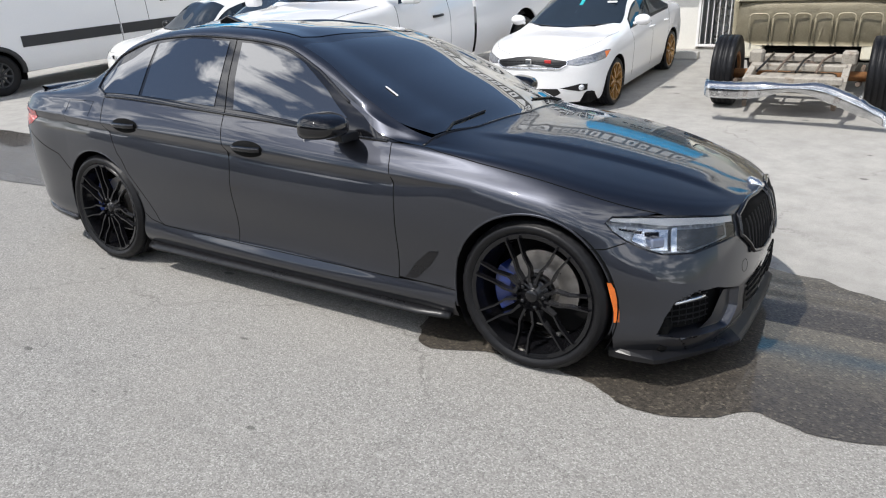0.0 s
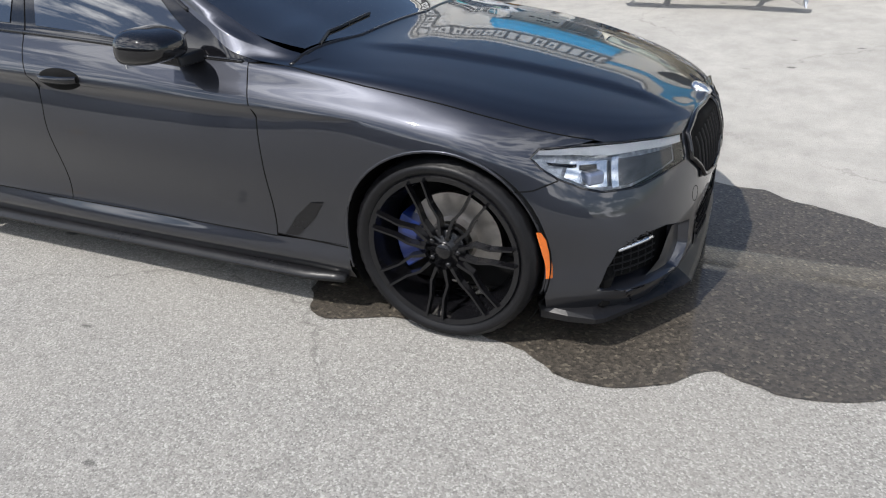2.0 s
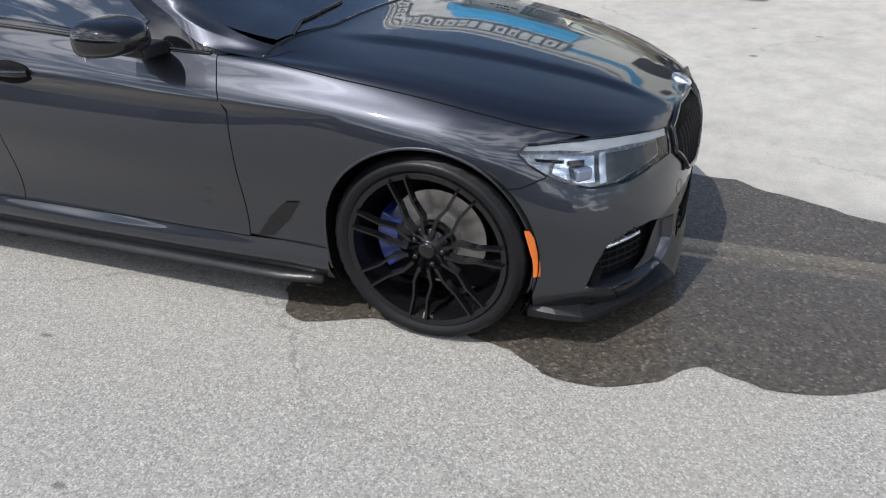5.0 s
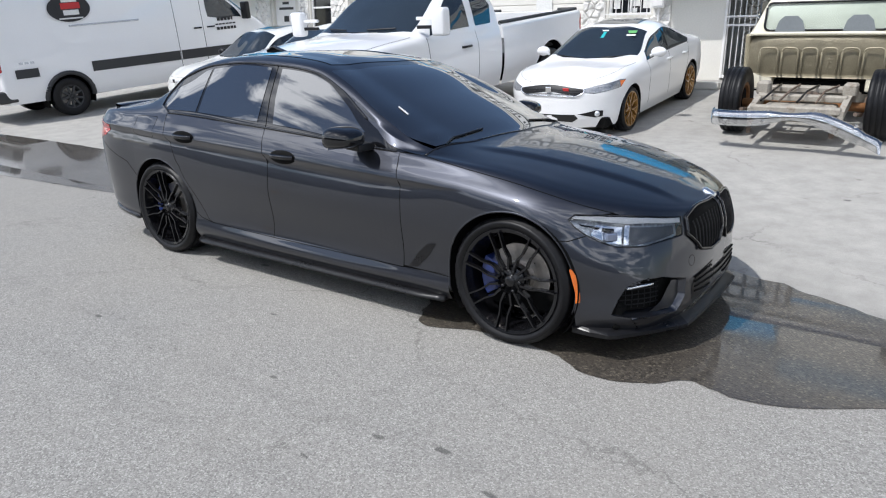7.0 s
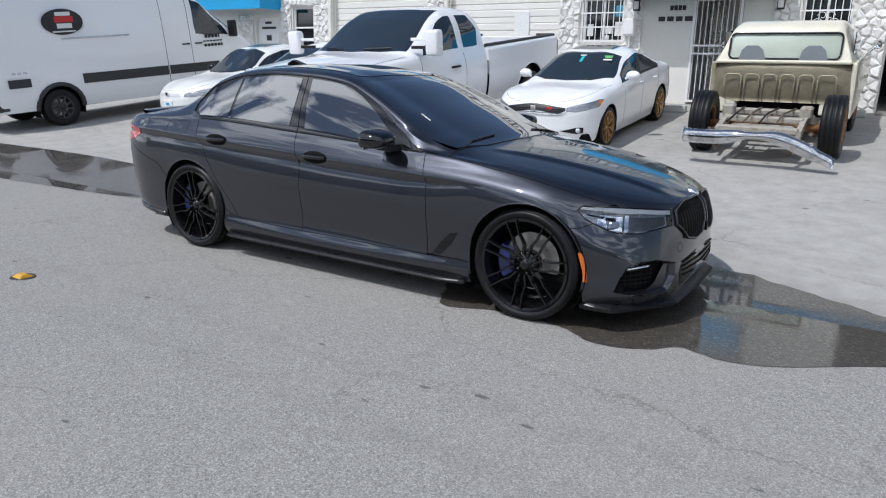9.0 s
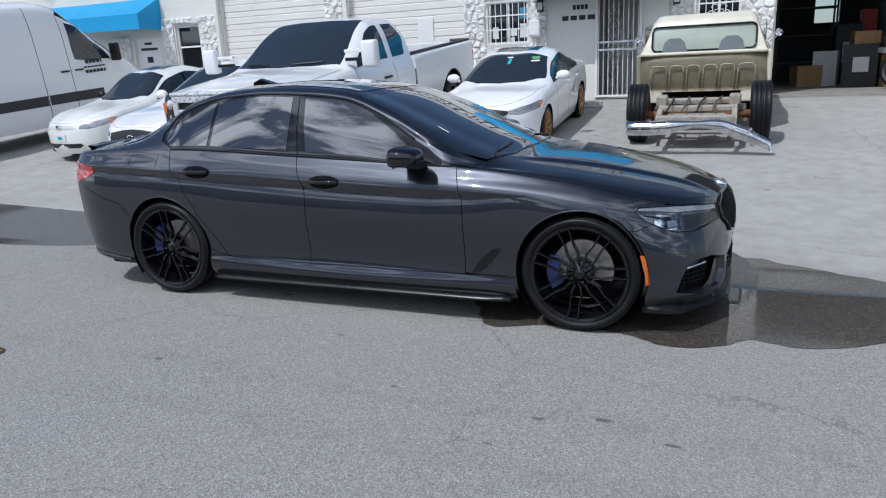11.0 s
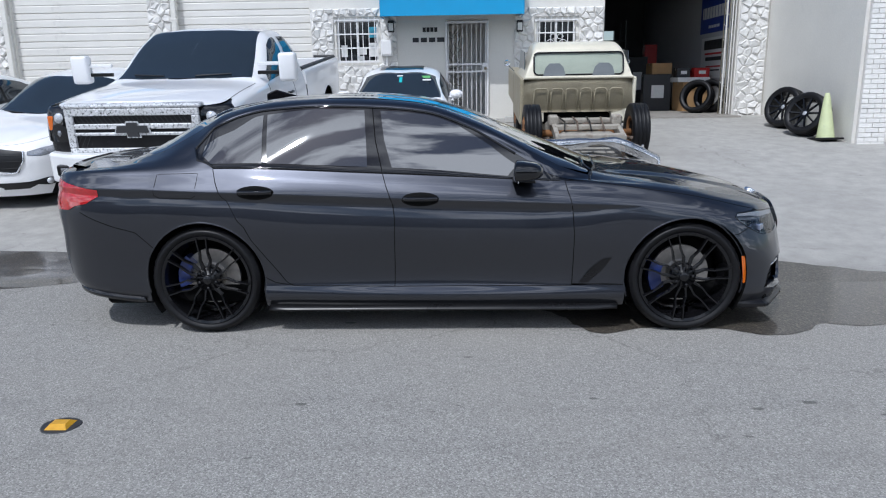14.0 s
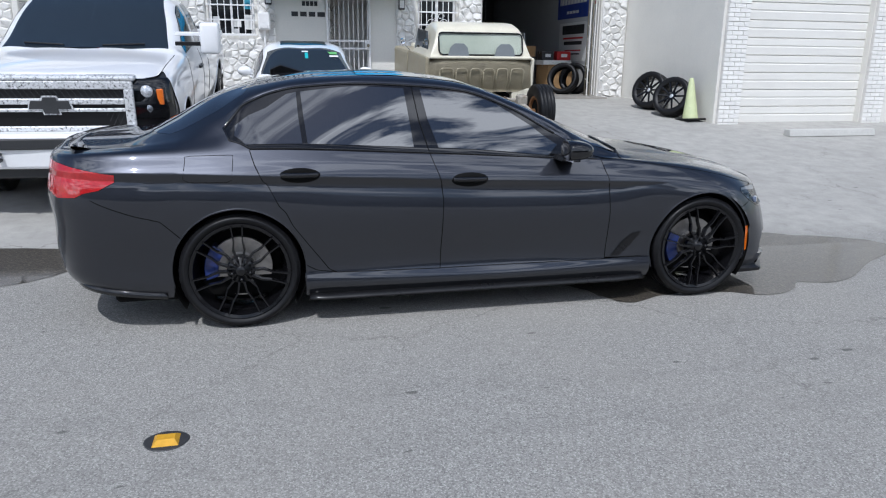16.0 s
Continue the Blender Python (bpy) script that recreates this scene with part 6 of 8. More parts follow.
        part("intake_blade", S.panel(S.trace([(2.215, -0.52, 0.385), (2.245, -0.44, 0.375), (2.25, -0.46, 0.25), (2.225, -0.54, 0.235), (2.17, -0.67, 0.24), (2.195, -0.60, 0.29)], 0.02), -0.03, mirror), M_GREY, inlet, smooth=True)
        # kidney grille half
        kid = [(2.195, -0.385, 0.680), (2.205, -0.24, 0.712), (2.215, -0.06, 0.722), (2.235, -0.03, 0.70), (2.285, -0.03, 0.56), (2.29, -0.06, 0.50), (2.28, -0.17, 0.488), (2.258, -0.31, 0.512), (2.215, -0.405, 0.60)]
        grille = part("grille", S.panel(S.trace(kid, 0.02), 0.003, mirror), M_GAP, car, "gloss black twin kidney grille", True)
        part("grille_frame", S.seam(kid, 0.010, -0.006, mirror, closed=True), M_GLOSSBLACK, grille, smooth=True)
        for k in range(9):
            yy = -0.065 - k * 0.036
            part("grille_bar", S.seam([(2.26, yy, 0.695 - 0.003 * k), (2.30, yy, 0.60), (2.30, yy, 0.505 + 0.004 * max(0, k - 5))], 0.005, -0.003, mirror), M_MESHBLACK, grille)
        # lower central intake
        low = [("ij", -1, 2.5), ("ij", -1, 1.1), (2.27, -0.25, 0.232), (2.262, -0.37, 0.25), (2.262, -0.385, 0.33), (2.275, -0.30, 0.385)]
        li = part("lower_intake", S.panel(S.trace(low, 0.02), 0.003, mirror), M_SATIN, car, "black lower grille", True)
        for k in range(4):
            part("intake_bar", S.seam([(2.30, -0.01, 0.27 + 0.035 * k), (2.28, -0.2, 0.28 + 0.035 * k), (2.25, -0.36, 0.295 + 0.025 * k)], 0.005, -0.005, mirror), M_GAP, li)
        # splitter: a flat blade that follows the square chin, with a raised end fin
        sp = bmesh.new()
        edge = [(1.835, -0.868), (1.93, -0.866), (2.02, -0.850), (2.05, -0.825), (2.15, -0.68), (2.265, -0.505), (2.285, -0.46), (2.295, -0.30), (2.30, 0.0)]
        rows = []
        for x, y in edge:
            bx, by = 1.75 + (x - 1.75) * 0.90, y * 0.93
            up = 0.018 * max(0, 1 - (x - 1.835) / 0.25)
            rows.append([sp.verts.new(p) for p in ((bx, by, 0.178 + up), (x - 0.012, y * 0.985, 0.158 + up), (x, y, 0.150 + up * 0.6), (x, y, 0.134), (x - 0.01, y * 0.985, 0.130), (bx - 0.05, by * 0.9, 0.130))])
        for a, c in zip(rows, rows[1:]):
            for q in range(5):
                sp.faces.new((a[q], c[q], c[q + 1], a[q + 1]))
        sp.faces.new(rows[0])
        part("splitter", Mx(sp), M_SATIN, car, "gloss black front splitter lip")
        part("tow_cap", S.seam([(2.247 + 0.010 * math.cos(k * math.pi / 8), -0.387 + 0.026 * math.cos(k * math.pi / 8), 0.464 + 0.028 * math.sin(k * math.pi / 8)) for k in range(16)], 0.0018, 0.0008, mirror, closed=True), M_GAP, car)
        sk = bmesh.new()
        rows = []
        for k in range(41):
            x = -1.10 + 2.18 * k / 40
            f = min(1, (40 - k) / 3, k / 2 + 0.3)
            rows.append([sk.verts.new(p) for p in ((x, -0.86, 0.185), (x, -0.912, 0.178), (x, -0.922 - 0.026 * f, 0.162), (x, -0.922 - 0.026 * f, 0.150), (x, -0.86, 0.15))])
        for a, c in zip(rows, rows[1:]):
            for q in range(5):
                sk.faces.new((a[q], c[q], c[(q + 1) % 5], a[(q + 1) % 5]))
        sk.faces.new(rows[0])
        sk.faces.new(rows[-1])
        part("side_skirt", Mx(sk), M_SATIN, car, "gloss black side skirt blade", True)
        rs = bmesh.new()
        rows = []
        for k in range(20):
            t = k / 19
            x = -1.90 - 0.52 * math.sin(t * 1.35) / math.sin(1.35)
            y = -0.88 * (1 - 0.30 * t ** 3)
            z = 0.215 + 0.085 * t
            rows.append([rs.verts.new(p) for p in ((x, y * 0.93, z + 0.02), (x, y * 1.0, z + 0.02), (x - 0.012 * t, y * 1.018, z + 0.002), (x - 0.012 * t, y * 1.018, z - 0.018), (x, y * 0.92, z - 0.012))])
        for a, c in zip(rows, rows[1:]):
            for q in range(5):
                rs.faces.new((a[q], c[q], c[(q + 1) % 5], a[(q + 1) % 5]))
        rs.faces.new(rows[0])
        rs.faces.new(rows[-1])
        part("rear_skirt", Mx(rs), M_GLOSSBLACK, car, "gloss black rear bumper blade", True)
        # mirror: body, lower half, glass, arm
        mb = bmesh.new()
        bmesh.ops.create_uvsphere(mb, u_segments=32, v_segments=20, radius=1)
        for v in mb.verts:
            x, y, z = v.co
            p = 0.62
            v.co = Vector((math.copysign(abs(x) ** p, x), math.copysign(abs(y) ** p, y), math.copysign(abs(z) ** 0.72, z)))
            if v.co.x < -0.2:
                v.co.x = -0.2 - (abs(v.co.x) - 0.2) * 0.25
            taper = 1 - 0.22 * max(0, v.co.x)
            v.co = Vector((v.co.x * 0.122, v.co.y * 0.120 * taper, v.co.z * 0.066 * taper))
            if v.co.z < 0:
                v.co.z *= 0.82 + 0.9 * max(0, -v.co.x)
        mb.transform(Matrix.Translation((0.475, -1.035, 1.022)) @ Matrix.Rotation(radians(-8), 4, "Z"))
        mir = part("side_mirror", Mx(mb), M_GLOSSBLACK, car, "gloss black door mirror", True)
        part("mirror_arm", Mx(prism([(0.42, 0.955), (0.56, 0.945), (0.55, 0.985), (0.44, 0.985)], -0.99, -0.855, "y", 0.008)), M_SATIN, mir)
        mg = box((0.443, -1.125, 0.965), (0.447, -0.955, 1.065), 0.0)
        part("mirror_glass", Mx(mg), M_CHROME, mir)
        part("mirror_blinker", Mx(tube([(0.575, -1.0, 1.012), (0.56, -1.08, 1.010), (0.52, -1.135, 1.008)], 0.004)), M_LAMP, mir)
        # hood, roof, glass, lid: halves
        hood = [*hood_side, *lamp_top[2:], ("ij", -1, 11.0), ("s", 1.5, 11.0), ("s", 1.04, 11.0), ("s", 0.985, 10.0), ("s", 0.935, 9.2), ("s", 0.90, 8.5)]
        part("hood", S.panel(S.trace(hood), 0.0, mirror), M_GREY, car, smooth=True)
        part("windshield", S.panel(S.trace([("s", 1.035, 11.0), ("s", 0.98, 10.0), ("s", 0.90, 9.15), ("s", 0.72, 9.12), ("s", 0.5, 9.18), ("s", 0.2, 9.2), ("s", 0.02, 9.2), ("s", 0.06, 10.0), ("s", 0.08, 11.0)]), 0.0, mirror), M_TINT, car, "dark tinted windshield", True)
        part("roof", S.panel(S.trace([("s", 0.08, 11.0), ("s", 0.06, 10.0), ("s", 0.02, 9.2), ("s", -0.1, 9.2), ("s", -1.2, 9.15), ("s", -1.43, 9.1), ("s", -1.43, 9.3), ("s", -1.36, 10.0), ("s", -1.33, 11.0)]), 0.0, mirror), M_GREY, car, smooth=True)
        part("sunroof", S.panel(S.trace([("s", 0.0, 11.0), ("s", -0.03, 10.0), ("s", -0.06, 9.5), ("s", -0.75, 9.5), ("s", -0.75, 11.0)]), 0.003, mirror), M_TINT, car, smooth=True)
        part("rear_windshield", S.panel(S.trace([("s", -1.33, 11.0), ("s", -1.36, 10.0), ("s", -1.43, 9.3), ("s", -1.60, 9.3), ("s", -1.85, 9.25), ("s", -1.97, 10.0), ("s", -2.0, 11.0)]), 0.001, mirror), M_TINT, car, "dark tinted rear glass", True)
        part("trunk_lid", S.panel(S.trace([("s", -2.0, 11.0), ("s", -1.97, 10.0), ("s", -1.85, 9.25), ("s", -1.60, 9.3), ("s", -1.43, 9.3), ("s", -1.43, 9.0), ("s", -1.7, 9.0), ("s", -2.0, 9.0), ("s", -2.42, 9.0), ("s", -2.45, 8.0), (-2.42, -0.80, 0.985), (-2.49, -0.60, 0.985), (-2.51, -0.42, 0.97), (-2.53, -0.42, 0.87), ("ij", 0, 4.6), ("ij", 0, 11.0)]), 0.0, mirror), M_GREY, car, smooth=True)
        # wiper and cowl
        part("cowl", S.seam([("s", 0.90, 7.6), ("s", 0.91, 9.0), ("s", 0.99, 10.0), ("s", 1.04, 11.0)], 0.012, 0.007, mirror), M_SATIN, car, smooth=True)
        part("wiper", S.seam([("s", 0.93, 9.3), ("s", 0.90, 9.7), ("s", 0.92, 10.4)], 0.006, -0.006, mirror), M_SATIN, car)
        # boot spoiler
        spb = bmesh.new()
        rows = []
        for k in range(17):
            t = k / 16
            y = -0.70 * t
            x = -2.43 + 0.10 * t ** 2.5
            z = 1.048 - 0.012 * t
            rows.append([spb.verts.new(p) for p in ((x + 0.13, y, z - 0.005), (x + 0.02, y, z + 0.018), (x - 0.03, y, z + 0.024), (x - 0.034, y, z + 0.012), (x + 0.02, y, z - 0.02))])
        for a, c in zip(rows, rows[1:]):
            for q in range(5):
                spb.faces.new((a[q], c[q], c[(q + 1) % 5], a[(q + 1) % 5]))
        part("spoiler", Mx(spb), M_GLOSSBLACK, car, "low black boot spoiler", True)
    # badge on the nose, roof fin, sticker, floor pan
    part("badge", lathe([(0, 0.012), (0.030, 0.010), (0.040, 0.004), (0.041, -0.01)], 28, m=Matrix.Translation((2.205, 0, 0.748)) @ Matrix.Rotation(radians(24), 4, "Y")), M_LAMP, car, "round badge drawn as plain rings", True)
    fin = prism([(-1.02, 1.45), (-1.27, 1.43), (-1.27, 1.475), (-1.20, 1.505)], -0.022, 0.022, "y", 0.008)
    part("roof_antenna", fin, M_GLOSSBLACK, car, "shark fin antenna")
    part("sticker", S.panel(S.trace([(0.52, -0.60, 1.155), (0.60, -0.615, 1.11), (0.60, -0.60, 1.11), (0.52, -0.585, 1.155)], 0.02), 0.004), M_WHITE, car, "small white sticker on the glass")
    part("underbody", box((-2.2, -0.80, 0.16), (2.05, 0.80, 0.30), 0.02), M_GAP, car)
    part("firewall", box((-1.05, -0.86, 0.24), (1.05, 0.86, 0.75), 0.02), M_GAP, car)
    wheel_set(car, "wheel", [(FX, -0.80, WZ, -1, 0), (RX, -0.80, WZ, -1, 17), (FX, 0.80, WZ, 1, 9), (RX, 0.80, WZ, 1, 31)], 0.345, 0.279, 0.26, {"kind": "mesh", "n": 7, "disc": 0.64}, M_WHEEL, True, M_CALIPER, "gloss black mesh-spoke alloy wheel")
    return car


sedan = build_sedan()
# ---------------------------------------------------------------- the white cars before the building
M_CLEAR = mat("car_glass", (0.02, 0.028, 0.036), 0.015, vary=0.1, spec=0.9)
M_CREAMLAMP = mat("headlamp_glass", (0.30, 0.31, 0.33), 0.15, 0.6, vary=0.6, scale=30, coat=1.0)
M_MESH = mat("grille_mesh", (0.008, 0.008, 0.009), 0.4, vary=0.2)
M_SPECK = mat("speckled_chrome", (0.78, 0.79, 0.80), 0.25, 0.3, vary=0.1, alt=(0.10, 0.10, 0.10), alt_scale=42, alt_amount=0.62)


def arches(S, car, spots, R, y, material, mirror, z):
    sgn = 1 if mirror else -1
    for cx in spots:
        liner = bmesh.new()
        ring = []
        for k in range(25):
            a = radians(-20 + 220 * k / 24)
            ring.append([liner.verts.new((cx + R * math.cos(a), sgn * yy, z + R * math.sin(a))) for yy in (y - 0.015, y - 0.32)])
        cap = liner.verts.new((cx, sgn * (y - 0.32), z))
        for a, c in zip(ring, ring[1:]):
            liner.faces.new((a[0], c[0], c[1], a[1]))
            liner.faces.new((a[1], c[1], cap))
        part("wheel_well", liner, M_GAP, car)


def white_sedan(name, label, m, wb, fo, ro, hw, H, nose, cowl, deck, roof0, roof1, belt, wr, body, style, wheels, sunroof=False, pf=2.4, category="car"):
    """A three-box sedan in its own frame: x forward from mid-wheelbase. nose, deck: (x, z) of hood front and boot top; cowl, roof0, roof1: x."""
    car = thing(name, label, category, m=m)
    fx, rx, xf, xr = wb / 2, -wb / 2, wb / 2 + fo, -wb / 2 - ro
    x0f, x0r = fx + 0.05, rx - 0.30
    hz = belt - 0.02
    top = [(xr, deck - 0.03), (deck_x := xr + 0.10, deck), (xr + 0.55, deck + 0.01), (roof1, H - 0.06), ((roof0 + roof1) / 2 - 0.1, H), (roof0, H - 0.05), (cowl, hz + 0.03), (cowl + 0.12, hz), ((cowl + xf) / 2 + 0.1, (hz + nose) / 2 + 0.035), (xf - 0.06, nose)]
    rail = [(xr, deck - 0.05), (xr + 0.10, deck - 0.02), (xr + 0.50, deck - 0.01), (roof1 - 0.12, H - 0.17), ((roof0 + roof1) / 2, H - 0.065), (roof0 - 0.10, H - 0.12), (cowl - 0.25, hz + 0.02), (cowl, hz - 0.02), ((cowl + xf) / 2 + 0.1, (hz + nose) / 2 + 0.01), (xf - 0.08, nose - 0.02)]
    edge = [(xr, deck - 0.08), (xr + 0.3, deck - 0.06), (rx, belt + 0.01), (0, belt - 0.02), (cowl - 0.2, hz - 0.05), (fx, (hz + nose) / 2 + 0.01), (xf - 0.1, nose - 0.05)]
    L = [
        (xr + 0.06, xf - 0.05, [(rx, hw - 0.07), (fx, hw - 0.07)], [(xr, 0.24), (rx, 0.17), (fx, 0.16), (xf, 0.17)]),
        (xr + 0.02, xf, [(rx, hw - 0.02), (fx, hw - 0.02)], [(xr, 0.36), (0, 0.32), (xf, 0.30)]),
        (xr, xf, [(rx, hw), (0, hw - 0.005), (fx, hw)], [(xr, 0.55), (0, 0.52), (xf, 0.46)]),
        (xr + 0.01, xf - 0.02, [(rx, hw - 0.005), (0, hw), (fx, hw - 0.01)], [(xr, 0.75), (0, belt - 0.17), (fx, nose - 0.03), (xf, nose - 0.13)]),
        (xr + 0.03, xf - 0.06, [(rx, hw - 0.06), (0, hw - 0.05), (fx, hw - 0.08)], edge),
        (xr + 0.05, xf - 0.08, [(xr + 0.4, hw - 0.16), (roof1, hw - 0.27), (roof0, hw - 0.25), (cowl - 0.25, hw - 0.13), (cowl, hw - 0.14), (fx, hw - 0.22)], rail),
        (xr + 0.06, xf - 0.09, [(rx, 0.42), (0, 0.42), (fx, 0.40)], [(x, z - 0.012) for x, z in top]),
        (xr + 0.06, xf - 0.09, [(0, 0.0)], top),
    ]
    S = Shell(L, x0r, x0f, 3.0, pf, 90, 22, 5)
    d0, d1, d2 = cowl - 0.32, (cowl + rx) / 2 - 0.05, rx + 0.12
    A = wr + 0.045
    def ar(cx, a0, a1):
        return [(cx + A * math.cos(radians(a0 + (a1 - a0) * k / 14)), -hw, wr + A * math.sin(radians(a0 + (a1 - a0) * k / 14))) for k in range(15)]
    for mirror in (False, True):
        P = lambda nm, pts, mt, lb="", off=0.0: part(nm, S.panel(S.trace(pts, 0.04), off, mirror), mt, car, lb, True)
        P("front_fender", [("s", d0, 0), ("s", d0, 4), ("s", cowl, 4.6), ("s", fx + 0.3, 4.4), ("s", fx + 0.42, 3.2), *ar(fx, 42, 195), ("s", fx - A, 0)], body)
        P("front_bumper", [("s", fx + A, 0), *ar(fx, -14, 42), ("s", fx + 0.42, 3.2), ("s", fx + 0.3, 4.4), ("s", xf - 0.12, 4.6), ("ij", -1, 5), ("ij", -1, 0)], body)
        P("front_door", [("s", d1, 0), ("s", d1, 4), ("s", d0, 4), ("s", d0, 0)], body)
        P("rear_door", [("s", rx + A, 0), *ar(rx, -14, 20), ("s", d2, 4), ("s", d1, 4), ("s", d1, 0)], body)
        P("quarter_panel", [*ar(rx, 20, 195), ("s", rx - A, 0), ("ij", 0, 0), ("ij", 0, 5), ("s", roof1 - 0.30, 5), ("s", d2 - 0.12, 4.3), ("s", d2, 4)], body)
        P("hood", [("s", cowl, 4.6), ("s", fx + 0.3, 4.4), ("s", xf - 0.12, 4.6), ("ij", -1, 5), ("ij", -1, 7), ("s", cowl + 0.04, 7), ("s", cowl - 0.02, 6), ("s", cowl - 0.22, 5.15)], body)
        P("windshield", [("s", cowl + 0.02, 7), ("s", cowl - 0.04, 6), ("s", cowl - 0.22, 5.15), ("s", roof0, 5.15), ("s", roof0 + 0.04, 6), ("s", roof0 + 0.05, 7)], M_CLEAR, "dark glossy windshield", 0.002)
        P("roof", [("s", roof0 + 0.05, 7), ("s", roof0 + 0.04, 6), ("s", roof0, 5.15), ("s", cowl - 0.22, 5.15), ("s", cowl, 4.6), ("s", d0, 4.0), ("s", cowl - 0.42, 4.95), ("s", roof0 - 0.1, 4.82), ("s", (roof0 + roof1) / 2, 4.85), ("s", roof1, 4.8), ("s", d2 - 0.12, 4.3), ("s", roof1 - 0.30, 5), ("s", roof1 - 0.05, 5.2), ("s", roof1, 6), ("s", roof1, 7)], body)
        P("side_window", [("s", d2, 4.12), ("s", d1 - 0.03, 4.1), ("s", d1 - 0.03, 4.82), ("s", roof1, 4.78), ("s", d2 - 0.08, 4.32)], M_CLEAR, "dark side glass", 0.001)
        P("side_window", [("s", d1 + 0.03, 4.1), ("s", d0 - 0.04, 4.08), ("s", cowl - 0.46, 4.78), ("s", roof0 - 0.1, 4.80), ("s", d1 + 0.03, 4.83)], M_CLEAR, "dark side glass", 0.001)
        P("window_band", [("s", d2, 4.0), ("s", d0, 4.0), ("s", cowl - 0.42, 4.95), ("s", roof0 - 0.1, 4.9), ("s", (roof0 + roof1) / 2, 4.9), ("s", roof1, 4.86), ("s", d2 - 0.14, 4.35)], M_SATIN, "", -0.003)
        P("rear_windshield", [("s", roof1, 7), ("s", roof1, 6), ("s", roof1 - 0.05, 5.2), ("s", xr + 0.6, 5.3), ("s", xr + 0.55, 7)], M_CLEAR)
        P("trunk_lid", [("s", xr + 0.55, 7), ("s", xr + 0.6, 5.3), ("s", roof1 - 0.05, 5.2), ("s", roof1 - 0.30, 5), ("ij", 0, 5), ("ij", 0, 7)], body)
        for line in ([("s", d0, 0.8), ("s", d0, 4)], [("s", d1, 0.8), ("s", d1, 4)], [("s", d2, 4), *ar(rx, 20, 19)[:1]], [("s", cowl, 4.6), ("s", fx + 0.3, 4.4), ("s", xf - 0.12, 4.6), ("ij", -1, 5)]):
            part("shut_line", S.seam(line, 0.003, 0.0012, mirror), M_GAP, car)
        arches(S, car, (fx, rx), A, hw, M_GAP, mirror, wr)
        for k in (0, 1):
            hx = (d0 - 0.85, d1 - 0.72)[k]
            q = S.at(*S.find((hx, -hw, belt - 0.13)))
            b = tube([(hx - 0.09, q[1] - 0.004, belt - 0.13), (hx - 0.05, q[1] - 0.028, belt - 0.13), (hx + 0.05, q[1] - 0.028, belt - 0.13), (hx + 0.09, q[1] - 0.004, belt - 0.13)], 0.013)
            if mirror:
                b.transform(Matrix.Scale(-1, 4, (0, 1, 0)))
            part("door_handle", b, body, car, smooth=True)
        mb = bmesh.new()
        bmesh.ops.create_uvsphere(mb, u_segments=20, v_segments=14, radius=1, matrix=Matrix.Translation((cowl - 0.42, -hw - 0.08, belt + 0.05)) @ Matrix.Diagonal((0.075, 0.115, 0.075, 1)))
        merge(mb, tube([(cowl - 0.40, -hw + 0.04, belt + 0.0), (cowl - 0.41, -hw - 0.04, belt + 0.03)], 0.022))
        if mirror:
            mb.transform(Matrix.Scale(-1, 4, (0, 1, 0)))
        part("side_mirror", mb, style.get("mirror", body), car, smooth=True)
        # lamps
        y0, y1, x0, zt, zb = style["lamp"]
        lamp = [(x0, -hw, zt - 0.02), (x0 + 0.12, -hw + 0.02, zt), (xf - 0.16, -(y0 + y1) / 2, zt - 0.01), (xf - 0.05, -y0, zt - 0.05), (xf - 0.03, -y0, zb + 0.02), (xf - 0.10, -(y0 + y1) / 2, zb), (x0 + 0.14, -y1, zb + 0.02)]
        hl = P("headlight", lamp, M_CREAMLAMP, "clear headlight", 0.004)
        part("lamp_rim", S.seam(lamp, 0.004, 0.0, mirror, closed=True), M_SATIN, hl)
        if style.get("amber"):
            part("turn_signal", S.panel(S.trace([(x0 + 0.02, -hw, zt - 0.03), (x0 + 0.15, -hw + 0.03, zt - 0.02), (x0 + 0.16, -hw + 0.03, zb + 0.03), (x0 + 0.12, -y1, zb + 0.03)], 0.03), 0.007, mirror), M_ORANGE, hl, "amber turn signal", True)
        gy, gt, gb = style["grille"]
        g = P("grille", [("ij", -1, style["gs"][1]), ("ij", -1, style["gs"][0]), (xf, -gy * 0.85, gb), (xf - 0.02, -gy, (gt + gb) / 2), (xf - 0.05, -gy * 0.96, gt)], style.get("gmat", M_MESH), "dark front grille", 0.006)
        if style.get("trim"):
            part("grille_trim", S.seam([(xf - 0.04, -0.005, gb - 0.012), (xf, -gy * 0.8, gb), (xf - 0.02, -gy, (gt + gb) / 2), (xf - 0.05, -gy, gt)], 0.010, -0.008, mirror), M_CHROME, g, smooth=True)
        for k in range(3):
            z = gb + (gt - gb) * (k + 0.7) / 3.4
            part("grille_bar", S.seam([(xf, -0.005, z), (xf - 0.02, -gy * 0.9, z)], 0.004, -0.009, mirror), style.get("bar", M_SATIN), g)
        ly, lt, lb = style["low"]
        P("lower_intake", [(xf + 0.05, 0.0, lt), (xf + 0.05, 0.0, lb), (xf - 0.04, -ly * 0.8, lb), (xf - 0.06, -ly, (lt + lb) / 2), (xf - 0.04, -ly * 0.9, lt)], M_MESH, "", 0.006)
